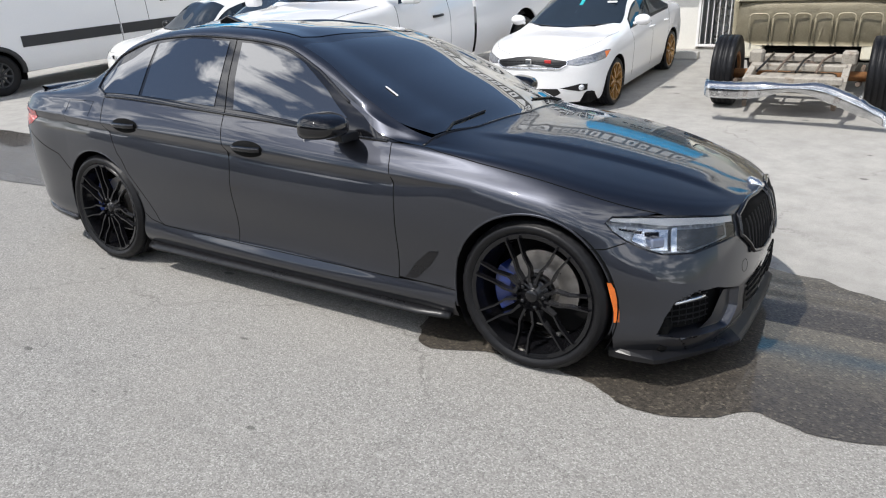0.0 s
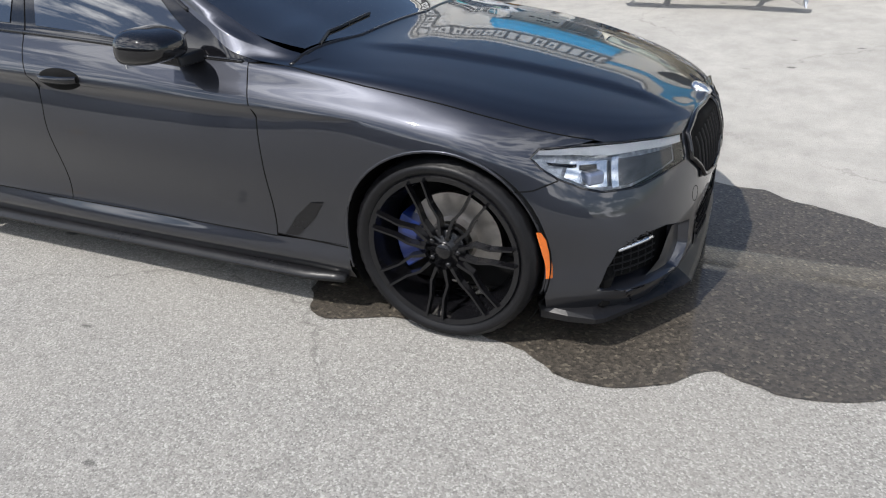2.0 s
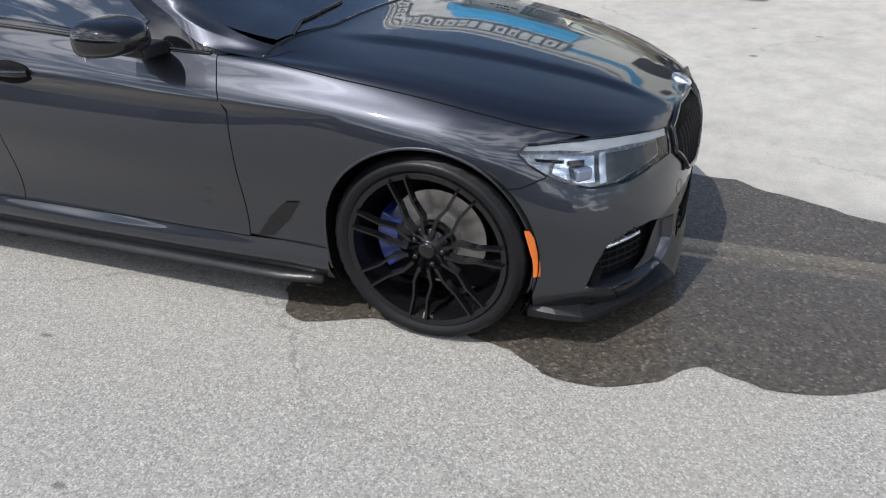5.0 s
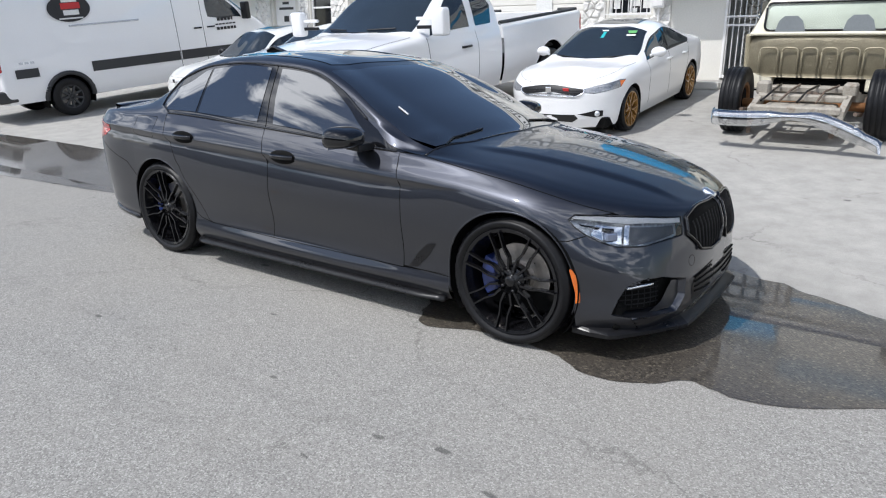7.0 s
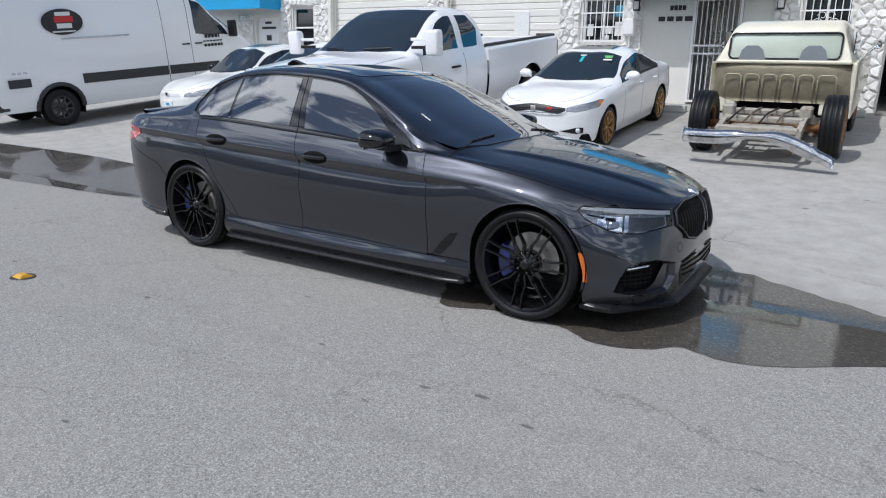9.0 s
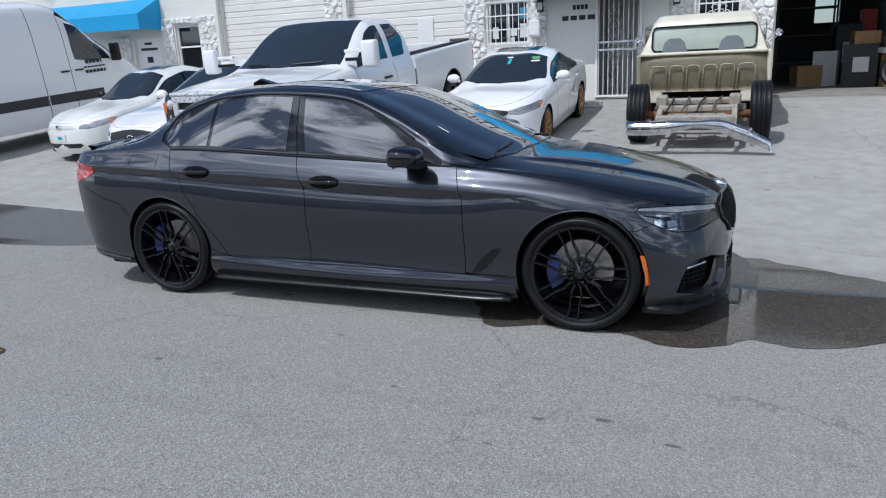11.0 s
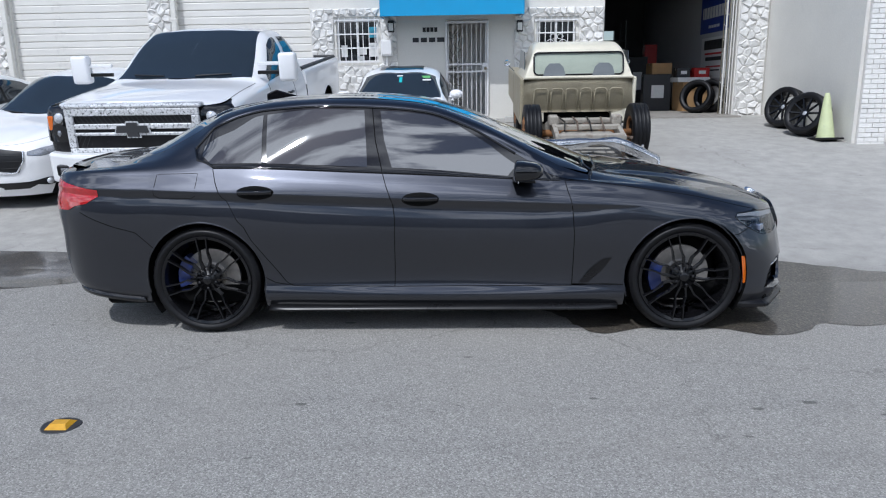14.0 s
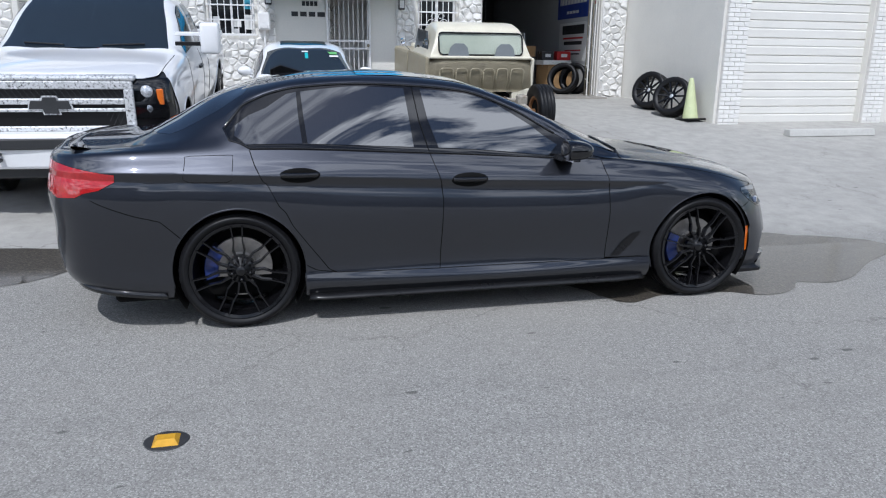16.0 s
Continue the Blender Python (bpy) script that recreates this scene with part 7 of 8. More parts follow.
        if style.get("fog"):
            fy, fz = style["fog"]
            q = S.at(*S.find((xf - 0.15, -fy, fz)))
            part("fog_pocket", S.panel(S.trace([(q[0] + 0.12, q[1] + 0.22, fz + 0.005), (q[0] + 0.0, q[1] + 0.0, fz + 0.05), (q[0] - 0.08, q[1] - 0.07, fz + 0.04), (q[0] - 0.08, q[1] - 0.07, fz - 0.035), (q[0], q[1], fz - 0.05)], 0.03), 0.007, mirror), M_SATIN, car, smooth=True)
            fl = lathe([(0, -0.02), (0.03, -0.016), (0.04, 0.0)], 18, m=Matrix.Translation((q[0] - 0.01, q[1] - 0.02, fz)) @ Matrix.Rotation(radians(45), 4, "Z") @ TURN_Y @ Matrix.Scale(-1, 4, (0, 0, 1)))
            if mirror:
                fl.transform(Matrix.Scale(-1, 4, (0, 1, 0)))
            part("fog_lamp", fl, M_LAMPGREY, car, smooth=True)
        q = P("tail_light", [(xr + 0.12, -hw + 0.06, deck - 0.10), (xr + 0.3, -hw, deck - 0.12), (xr + 0.25, -hw, deck - 0.28), (xr + 0.04, -hw + 0.25, deck - 0.26), (xr + 0.04, -hw + 0.25, deck - 0.12)], M_RED, "red tail light", 0.005)
        part("wiper", S.seam([("s", cowl - 0.0, 6.4), ("s", cowl - 0.10, 5.6)], 0.007, -0.010, mirror), M_SATIN, car)
    if sunroof:
        for mirror in (False, True):
            part("sunroof", S.panel(S.trace([("s", roof0 - 0.15, 7), ("s", roof0 - 0.17, 6.1), ("s", roof0 - 0.65, 6.1), ("s", roof0 - 0.65, 7)], 0.04), 0.006, mirror), M_CLEAR, car, "dark glass sunroof", True)
    bx, bz, bs = style["badge"]
    if bs == "oval":
        part("badge", lathe([(0.045, -0.01), (0.052, 0.0), (0.062, 0.0), (0.068, -0.01)], 28, m=Matrix.Translation((bx, 0, bz)) @ Matrix.Rotation(radians(90), 4, "Y") @ Matrix.Diagonal((0.62, 1, 1, 1))), M_CHROME, car, "chrome badge drawn as a plain ring", True)
    else:
        bb = box((bx - 0.008, -0.045, bz - 0.04), (bx + 0.012, 0.045, bz + 0.04), 0.012)
        part("badge", bb, M_CHROME, car, "chrome badge drawn as a plain block")
    if style.get("red_mark"):
        part("emblem", box((xf - 0.055, 0.20, bz - 0.02), (xf - 0.03, 0.29, bz + 0.02), 0.004), M_REDINK, car, "small red grille emblem")
    if style.get("plate"):
        part("front_plate", box((xf - 0.005, -0.15, style["plate"] - 0.07), (xf + 0.012, 0.15, style["plate"] + 0.07), 0.005), M_PAPER, car, "pale front plate with a blue mark")
        part("plate_mark", box((xf + 0.012, -0.07, style["plate"] - 0.02), (xf + 0.016, 0.05, style["plate"] + 0.03)), M_BLUE, car)
    if style.get("windshield_marks"):
        for (x, y, z, w, h, mt, nm) in style["windshield_marks"]:
            i, j = S.find((x, -abs(y), z))
            c = S.at(i, j, 0.006)
            sl = math.atan2(H - hz, cowl - roof0)
            bm = box((-h / 2, -w / 2, -0.002), (h / 2, w / 2, 0.002))
            bm.transform(Matrix.Translation((c[0], math.copysign(c[1], y), c[2])) @ Matrix.Rotation(sl, 4, "Y"))
            part(nm, bm, mt, car)
    part("underbody", box((xr + 0.25, -hw + 0.12, 0.15), (xf - 0.25, hw - 0.12, 0.30), 0.02), M_GAP, car)
    part("cabin", box((rx + 0.2, -hw + 0.2, 0.3), (cowl - 0.1, hw - 0.2, belt - 0.1), 0.02), M_GAP, car)
    wm, rimr, ww, st, cal = wheels
    wheel_set(car, "wheel", [(fx, -hw + ww / 2 + 0.005, wr, -1, 5), (rx, -hw + ww / 2 + 0.005, wr, -1, 40), (fx, hw - ww / 2 - 0.005, wr, 1, 20), (rx, hw - ww / 2 - 0.005, wr, 1, 0)], wr, rimr, ww, st, wm, True, cal, style.get("wheel_label", ""))
    return car


def parked(x, y_front_axle, wb, scale, turn=-90.0):
    """The pose of a car that faces the street, its nose downhill on the apron, with its middle at x."""
    a, b = gz(y_front_axle), gz(y_front_axle + wb * scale)
    pitch = math.degrees(math.atan2(b - a, wb * scale))
    return pose(x, y_front_axle + wb * scale / 2, (a + b) / 2 + 0.002, 0, 0, turn) @ pose(0, 0, 0, 0, pitch, 0) @ Matrix.Scale(scale, 4)


M_GREENMARK = mat("green_sticker", (0.12, 0.38, 0.12), 0.6, vary=0.1)
M_TEALTAG = mat("teal_tag", (0.02, 0.42, 0.45), 0.6, vary=0.1)
white_sedan("compact_sedan", "white compact sedan with bronze wheels and a dark sunroof", parked(-0.80, 4.72, 2.67, 0.86), 2.67, 0.90, 0.93, 0.877, 1.40, 0.80, 0.98, 1.03, 0.10, -0.85, 0.97, 0.315, M_WHITECAR,
            {"lamp": (0.52, 0.80, 1.55, 0.80, 0.66), "amber": True, "grille": (0.52, 0.74, 0.62), "gs": (3.0, 4.3), "trim": True, "low": (0.42, 0.36, 0.25), "fog": (0.66, 0.36), "badge": (2.245, 0.70, "block"), "red_mark": True,
             "wheel_label": "bronze five-spoke alloy wheel", "windshield_marks": [(0.42, 0.02, 1.27, 0.05, 0.16, M_TEALTAG, "hanging_tag"), (0.32, 0.42, 1.3, 0.20, 0.07, M_GREENMARK, "window_sticker"), (0.40, 0.42, 1.24, 0.22, 0.04, M_PAPER, "window_sticker"), (0.30, 0.0, 1.33, 0.10, 0.03, M_PAPER, "window_sticker")]},
            (M_BRONZE, 0.245, 0.23, {"kind": "split", "n": 6}, None), True)
white_sedan("luxury_sedan", "white sporty sedan with a black mesh grille beside a pickup", parked(-5.10, 3.33, 2.85, 0.93, -92), 2.85, 0.87, 1.08, 0.91, 1.44, 0.80, 0.98, 1.08, 0.05, -1.0, 0.98, 0.33, M_WHITECAR,
            {"lamp": (0.55, 0.84, 1.66, 0.79, 0.66), "grille": (0.50, 0.74, 0.46), "gs": (2.2, 4.3), "trim": True, "low": (0.62, 0.34, 0.24), "fog": (0.70, 0.33), "badge": (2.31, 0.65, "oval")},
            (M_LAMPGREY, 0.245, 0.24, {"kind": "spoke", "n": 10, "w": 0.035}, None))
M_IVORY = paint("ivory_paint", (0.78, 0.78, 0.75), 0.0, 0.45)
white_sedan("old_sedan", "older off-white sedan with amber corner lamps and a blank front plate", parked(-7.40, 4.22, 2.62, 0.88, -97), 2.62, 0.85, 0.95, 0.86, 1.42, 0.74, 0.88, 1.00, 0.10, -0.85, 0.95, 0.30, M_IVORY,
            {"lamp": (0.48, 0.76, 1.52, 0.77, 0.62), "amber": True, "grille": (0.40, 0.71, 0.62), "gs": (3.1, 4.2), "gmat": M_IVORY, "bar": M_LAMPGREY, "low": (0.50, 0.36, 0.27), "badge": (2.16, 0.66, "block"), "plate": 0.46, "mirror": M_SATIN},
            (M_LAMPGREY, 0.19, 0.19, {"kind": "spoke", "n": 7, "w": 0.05}, None), True)


# ---------------------------------------------------------------- the big white pickup
def big_pickup():
    xc = -3.06
    a, b = gz(2.85), gz(6.45)
    pitch = math.degrees(math.atan2(b - a, 3.6))
    car = thing("pickup_truck", "white extended-cab pickup with a speckled chrome grille and towing mirrors", "pickup truck", m=pose(xc, 4.65, (a + b) / 2 + 0.002, 0, 0, -91.5) @ pose(0, 0, 0, 0, pitch, 0))
    fx, rx, wr, hw = 1.80, -1.80, 0.40, 1.0
    cab0, cab1 = -0.62, 1.18          # cab rear, windshield foot
    L = [
        (-2.80, 2.66, [(-2.5, 0.92), (2.4, 0.92)], [(-2.8, 0.52), (-1.0, 0.46), (1.25, 0.46), (2.8, 0.52)]),
        (-2.82, 2.72, [(-2.5, 0.97), (2.4, 0.98)], [(-2.8, 0.66), (2.8, 0.66)]),
        (-2.82, 2.72, [(-2.5, 0.99), (2.4, 1.0)], [(-2.8, 0.88), (2.8, 0.84)]),
        (-2.82, 2.71, [(-2.5, 0.985), (0.0, 0.99), (2.4, 0.99)], [(-2.8, 1.08), (0.0, 1.10), (2.8, 1.04)]),
        (-2.82, 2.68, [(-2.5, 0.965), (0.0, 0.945), (2.4, 0.95)], [(-2.8, 1.28), (-0.41, 1.27), (0.0, 1.25), (1.45, 1.27), (2.0, 1.24), (2.8, 1.17)]),
        (-2.80, 2.64, [(-2.5, 0.90), (-0.41, 0.90), (-0.35, 0.72), (0.45, 0.71), (1.0, 0.79), (1.43, 0.84), (2.4, 0.80)], [(-2.8, 1.285), (-0.43, 1.285), (-0.35, 1.72), (-0.05, 1.80), (0.4, 1.80), (0.65, 1.72), (1.25, 1.36), (1.45, 1.30), (2.0, 1.27), (2.5, 1.22), (2.8, 1.19)]),
        (-2.80, 2.62, [(-2.5, 0.86), (-0.41, 0.86), (-0.35, 0.45), (0.45, 0.45), (2.4, 0.45)], [(-2.8, 1.20), (-0.43, 1.20), (-0.35, 1.78), (-0.05, 1.85), (0.35, 1.85), (0.65, 1.76), (1.3, 1.42), (1.5, 1.34), (2.0, 1.31), (2.5, 1.26), (2.8, 1.22)]),
        (-2.78, 2.62, [(0.0, 0.0)], [(-2.8, 1.0), (-0.45, 1.0), (-0.35, 1.80), (-0.05, 1.865), (0.35, 1.865), (0.65, 1.78), (1.35, 1.42), (1.55, 1.35), (2.0, 1.32), (2.5, 1.27), (2.8, 1.23)]),
    ]
    S = Shell(L, -2.6, 2.38, 8.0, 3.6, 120, 22, 5)
    A = 0.47

    def ar(cx, a0, a1):
        return [(cx + A * math.cos(radians(a0 + (a1 - a0) * k / 14)), -hw, wr + 0.06 + A * math.sin(radians(a0 + (a1 - a0) * k / 14))) for k in range(15)]
    for mirror in (False, True):
        P = lambda nm, pts, mt, lb="", off=0.0: part(nm, S.panel(S.trace(pts, 0.04), off, mirror), mt, car, lb, True)
        P("fender", [("s", 1.25, 0), ("s", 1.25, 4), ("s", 1.45, 4.8), ("s", 2.3, 4.6), ("ij", S.nu - 20, 4), ("s", 2.32, 1.6), *ar(fx, 15, 195), ("s", 1.58, 0)], M_WHITECAR)
        P("front_door", [("s", 0.2, 0), ("s", 0.2, 4), ("s", 1.25, 4), ("s", 1.25, 0)], M_WHITECAR)
        P("rear_door", [("s", -0.37, 0), ("s", -0.37, 4), ("s", 0.2, 4), ("s", 0.2, 0)], M_WHITECAR)
        P("bed_side", [("s", -0.43, 0), ("s", -0.43, 4.6), ("ij", 1, 4.6), ("ij", 1, 0), ("s", -2.28, 0), *ar(rx, 195, -15), ("s", -1.33, 0)], M_WHITECAR, "white pickup bed side")
        part("bed_rail", S.seam([("s", -0.45, 4.7), ("s", -2.6, 4.7), ("ij", 2, 4.7)], 0.03, -0.01, mirror), M_PLASTIC, car, "black bed rail cap", True)
        P("cab_roof", [("s", -0.37, 4.0), ("s", -0.37, 7), ("s", 0.47, 7), ("s", 0.45, 6), ("s", 0.39, 5.2), ("s", 1.15, 5.15), ("s", 1.39, 4.9), ("s", 1.45, 4.8), ("s", 1.25, 4.0)], M_WHITECAR)
        P("windshield", [("s", 1.49, 7), ("s", 1.45, 6), ("s", 1.33, 5.12), ("s", 1.15, 5.15), ("s", 0.39, 5.2), ("s", 0.45, 6), ("s", 0.47, 7)], M_CLEAR, "dark tinted windshield", 0.002)
        P("side_window", [("s", 0.31, 4.1), ("s", 1.17, 4.1), ("s", 1.09, 4.5), ("s", 0.65, 4.82), ("s", 0.31, 4.85)], M_CLEAR, "dark side glass", 0.004)
        P("side_window", [("s", 0.17, 4.1), ("s", -0.19, 4.1), ("s", -0.27, 4.5), ("s", -0.11, 4.83), ("s", 0.17, 4.85)], M_CLEAR, "dark side glass", 0.004)
        P("hood", [("s", 1.45, 4.8), ("s", 2.3, 4.6), ("ij", S.nu - 14, 4.6), ("ij", -1, 5.2), ("ij", -1, 7), ("s", 1.52, 7), ("s", 1.45, 6), ("s", 1.33, 5.12), ("s", 1.15, 5.15), ("s", 1.39, 4.9)], M_WHITECAR)
        P("front_end", [("s", 2.32, 1.6), ("ij", S.nu - 20, 4), ("s", 2.3, 4.6), ("ij", S.nu - 14, 4.6), ("ij", -1, 5.2), ("ij", -1, 1.2)], M_SATIN, "", -0.01)
        for line in ([("s", 1.45, 4.8), ("s", 2.3, 4.6), ("ij", S.nu - 14, 4.6)], [("s", 0.2, 0.6), ("s", 0.2, 4)], [("s", 1.25, 0.6), ("s", 1.25, 4)]):
            part("shut_line", S.seam(line, 0.004, 0.001, mirror), M_GAP, car)
        sg = -1 if not mirror else 1
        arches(S, car, (fx, rx), A, hw, M_GAP, mirror, wr + 0.06)
        for cx in (fx, rx):
            part("arch_flare", S.seam(ar(cx, -5, 185), 0.012, 0.002, mirror), M_WHITECAR, car, smooth=True)
        # stacked headlamp
        P("headlight", [(2.50, -0.93, 1.19), (2.62, -0.72, 1.185), (2.68, -0.66, 1.15), (2.71, -0.68, 0.87), (2.62, -0.86, 0.86), (2.52, -0.96, 0.88)], M_GLOSSBLACK, "smoked black stacked headlight", 0.010)
        for z, mt, r in ((1.10, M_LAMPGREY, 0.055), (0.95, M_CREAMLAMP, 0.05)):
            part("headlight_bulb", lathe([(0, -0.02), (r * 0.7, -0.015), (r, 0.0), (r, 0.03)], 20, m=Matrix.Translation((2.665, sg * 0.775, z)) @ Matrix.Rotation(radians(90), 4, "Y") @ Matrix.Rotation(math.pi, 4, "X")), mt, car, smooth=True)
        part("turn_signal", box((2.60, sg * 0.885 - 0.03, 0.98), (2.645, sg * 0.885 + 0.03, 1.12), 0.008), M_ORANGE, car)
        # towing mirror
        mw = box((1.23, -1.32 if not mirror else 1.12, 1.30), (1.37, -1.12 if not mirror else 1.32, 1.62), 0.035, 3)
        mi = part("towing_mirror", mw, M_WHITECAR, car, "tall white towing mirror", True)
        for z in (1.40, 1.50):
            part("mirror_arm", box((1.27, min(sg * 0.86, sg * 1.13), z - 0.02), (1.31, max(sg * 0.86, sg * 1.13), z + 0.02), 0.005), M_WHITECAR if z > 1.45 else M_SATIN, mi)
        part("mirror_glass", box((1.222, sg * 1.22 - 0.08, 1.34), (1.229, sg * 1.22 + 0.08, 1.58)), M_CHROME, mi)
        for hx in (0.37, ):
            part("door_handle", tube([(hx, sg * 0.99, 1.08), (hx + 0.02, sg * 1.015, 1.08), (hx + 0.18, sg * 1.015, 1.08), (hx + 0.2, sg * 0.99, 1.08)], 0.016), M_SATIN, car, smooth=True)
        part("tail_light", box((-2.83, sg * 0.92 - 0.05, 0.85), (-2.74, sg * 0.92 + 0.05, 1.22), 0.01), M_RED, car)
        part("wiper", S.seam([("s", 1.45, 6.6), ("s", 1.35, 5.7)], 0.010, -0.016, mirror), M_SATIN, car)
    # grille: frame, two mesh openings, crossbar, cross emblem
    gx = 2.70
    gr = part("grille", box((gx - 0.04, -0.66, 0.79), (gx, 0.66, 1.17), 0.01), M_MESH, car, "speckled chrome grille with black mesh")
    for lo, hi in (((gx, -0.68, 1.13), (gx + 0.035, 0.68, 1.20)), ((gx, -0.68, 0.765), (gx + 0.035, 0.68, 0.81)), ((gx, -0.68, 0.81), (gx + 0.035, -0.60, 1.13)), ((gx, 0.60, 0.81), (gx + 0.035, 0.68, 1.13)), ((gx, -0.60, 1.00), (gx + 0.04, 0.60, 1.05)), ((gx, -0.60, 0.935), (gx + 0.035, 0.60, 0.965))):
        part("grille_frame", box(lo, hi, 0.008), M_SPECK, gr)
    for k in range(26):
        y = -0.60 + 1.2 * k / 25
        part("mesh_bar", bar((gx + 0.004, y, 1.13), (gx + 0.004, y + 0.05, 1.05), 0.006, 0.006, 0.006, 0.006, bmesh.new(), (1, 0, 0)), M_PLASTIC, gr)
        part("mesh_bar", bar((gx + 0.004, y, 0.935), (gx + 0.004, y - 0.07, 0.81), 0.006, 0.006, 0.006, 0.006, bmesh.new(), (1, 0, 0)), M_PLASTIC, gr)
    em = prism([(-0.17, 0.965), (-0.06, 0.965), (-0.05, 0.925), (0.07, 0.925), (0.06, 0.965), (0.17, 0.965), (0.15, 1.035), (0.06, 1.035), (0.05, 1.065), (-0.05, 1.065), (-0.06, 1.035), (-0.15, 1.035)], gx + 0.042, gx + 0.06, "x", 0.004)
    part("emblem", em, M_PLASTIC, gr, "plain dark cross-shaped emblem")
    part("emblem_rim", prism([(-0.185, 0.955), (-0.07, 0.955), (-0.06, 0.913), (0.08, 0.913), (0.07, 0.955), (0.185, 0.955), (0.16, 1.045), (0.07, 1.045), (0.06, 1.077), (-0.06, 1.077), (-0.07, 1.045), (-0.16, 1.045)], gx + 0.034, gx + 0.048, "x"), M_SPECK, gr)
    part("hood_guard", box((2.60, -0.70, 1.20), (2.74, 0.70, 1.245), 0.018, 2), M_SPECK, car, "speckled chrome hood lip")
    # bumper
    bp = part("front_bumper", prism([(2.45, -0.98), (2.70, -0.94), (2.86, -0.62), (2.88, 0.0), (2.86, 0.62), (2.70, 0.94), (2.45, 0.98)], 0.46, 0.765, "z", 0.03), M_WHITECAR, car, "white steel front bumper")
    part("bumper_pad", box((2.80, -0.42, 0.64), (2.895, 0.42, 0.735), 0.01), M_PLASTIC, bp)
    for s in (-1, 1):
        part("fog_bezel", box((2.74, s * 0.70 - 0.10, 0.55), (2.84, s * 0.70 + 0.10, 0.66), 0.012), M_SATIN, bp)
        part("fog_lamp", box((2.835, s * 0.70 - 0.05, 0.575), (2.85, s * 0.70 + 0.05, 0.635), 0.004), M_CREAMLAMP, bp)
        part("tow_hook", tube([(2.84, s * 0.42, 0.60), (2.93, s * 0.42, 0.60), (2.93, s * 0.42, 0.55), (2.84, s * 0.42, 0.55)], 0.016), M_SATIN, bp)
    part("air_dam", box((2.40, -0.85, 0.36), (2.78, 0.85, 0.46), 0.02), M_PLASTIC, car)
    part("rear_bumper", box((-2.95, -0.95, 0.50), (-2.80, 0.95, 0.70), 0.03, 2), M_CHROME, car)
    part("bed_floor", box((-2.74, -0.84, 0.80), (-0.70, 0.84, 0.85)), M_PLASTIC, car)
    part("tailgate", box((-2.80, -0.86, 0.75), (-2.74, 0.86, 1.28), 0.01), M_WHITECAR, car)
    part("cab_interior", box((-0.25, -0.78, 0.6), (1.25, 0.78, 1.15), 0.03), M_GAP, car)
    part("chassis", box((-2.6, -0.55, 0.40), (2.4, 0.55, 0.58), 0.03), M_GAP, car)
    for y in (-0.38, 0.38):
        part("seat", box((0.27, y - 0.24, 1.1), (0.43, y + 0.24, 1.55), 0.06, 2), M_PLASTIC, car)
    wheel_set(car, "wheel", [(fx, -0.86, wr, -1, 0), (rx, -0.86, wr, -1, 20), (fx, 0.86, wr, 1, 10), (rx, 0.86, wr, 1, 0)], wr, 0.26, 0.27, {"kind": "spoke", "n": 6, "w": 0.07}, M_WHEEL, True, None, "black six-spoke truck wheel")
    return car


big_pickup()


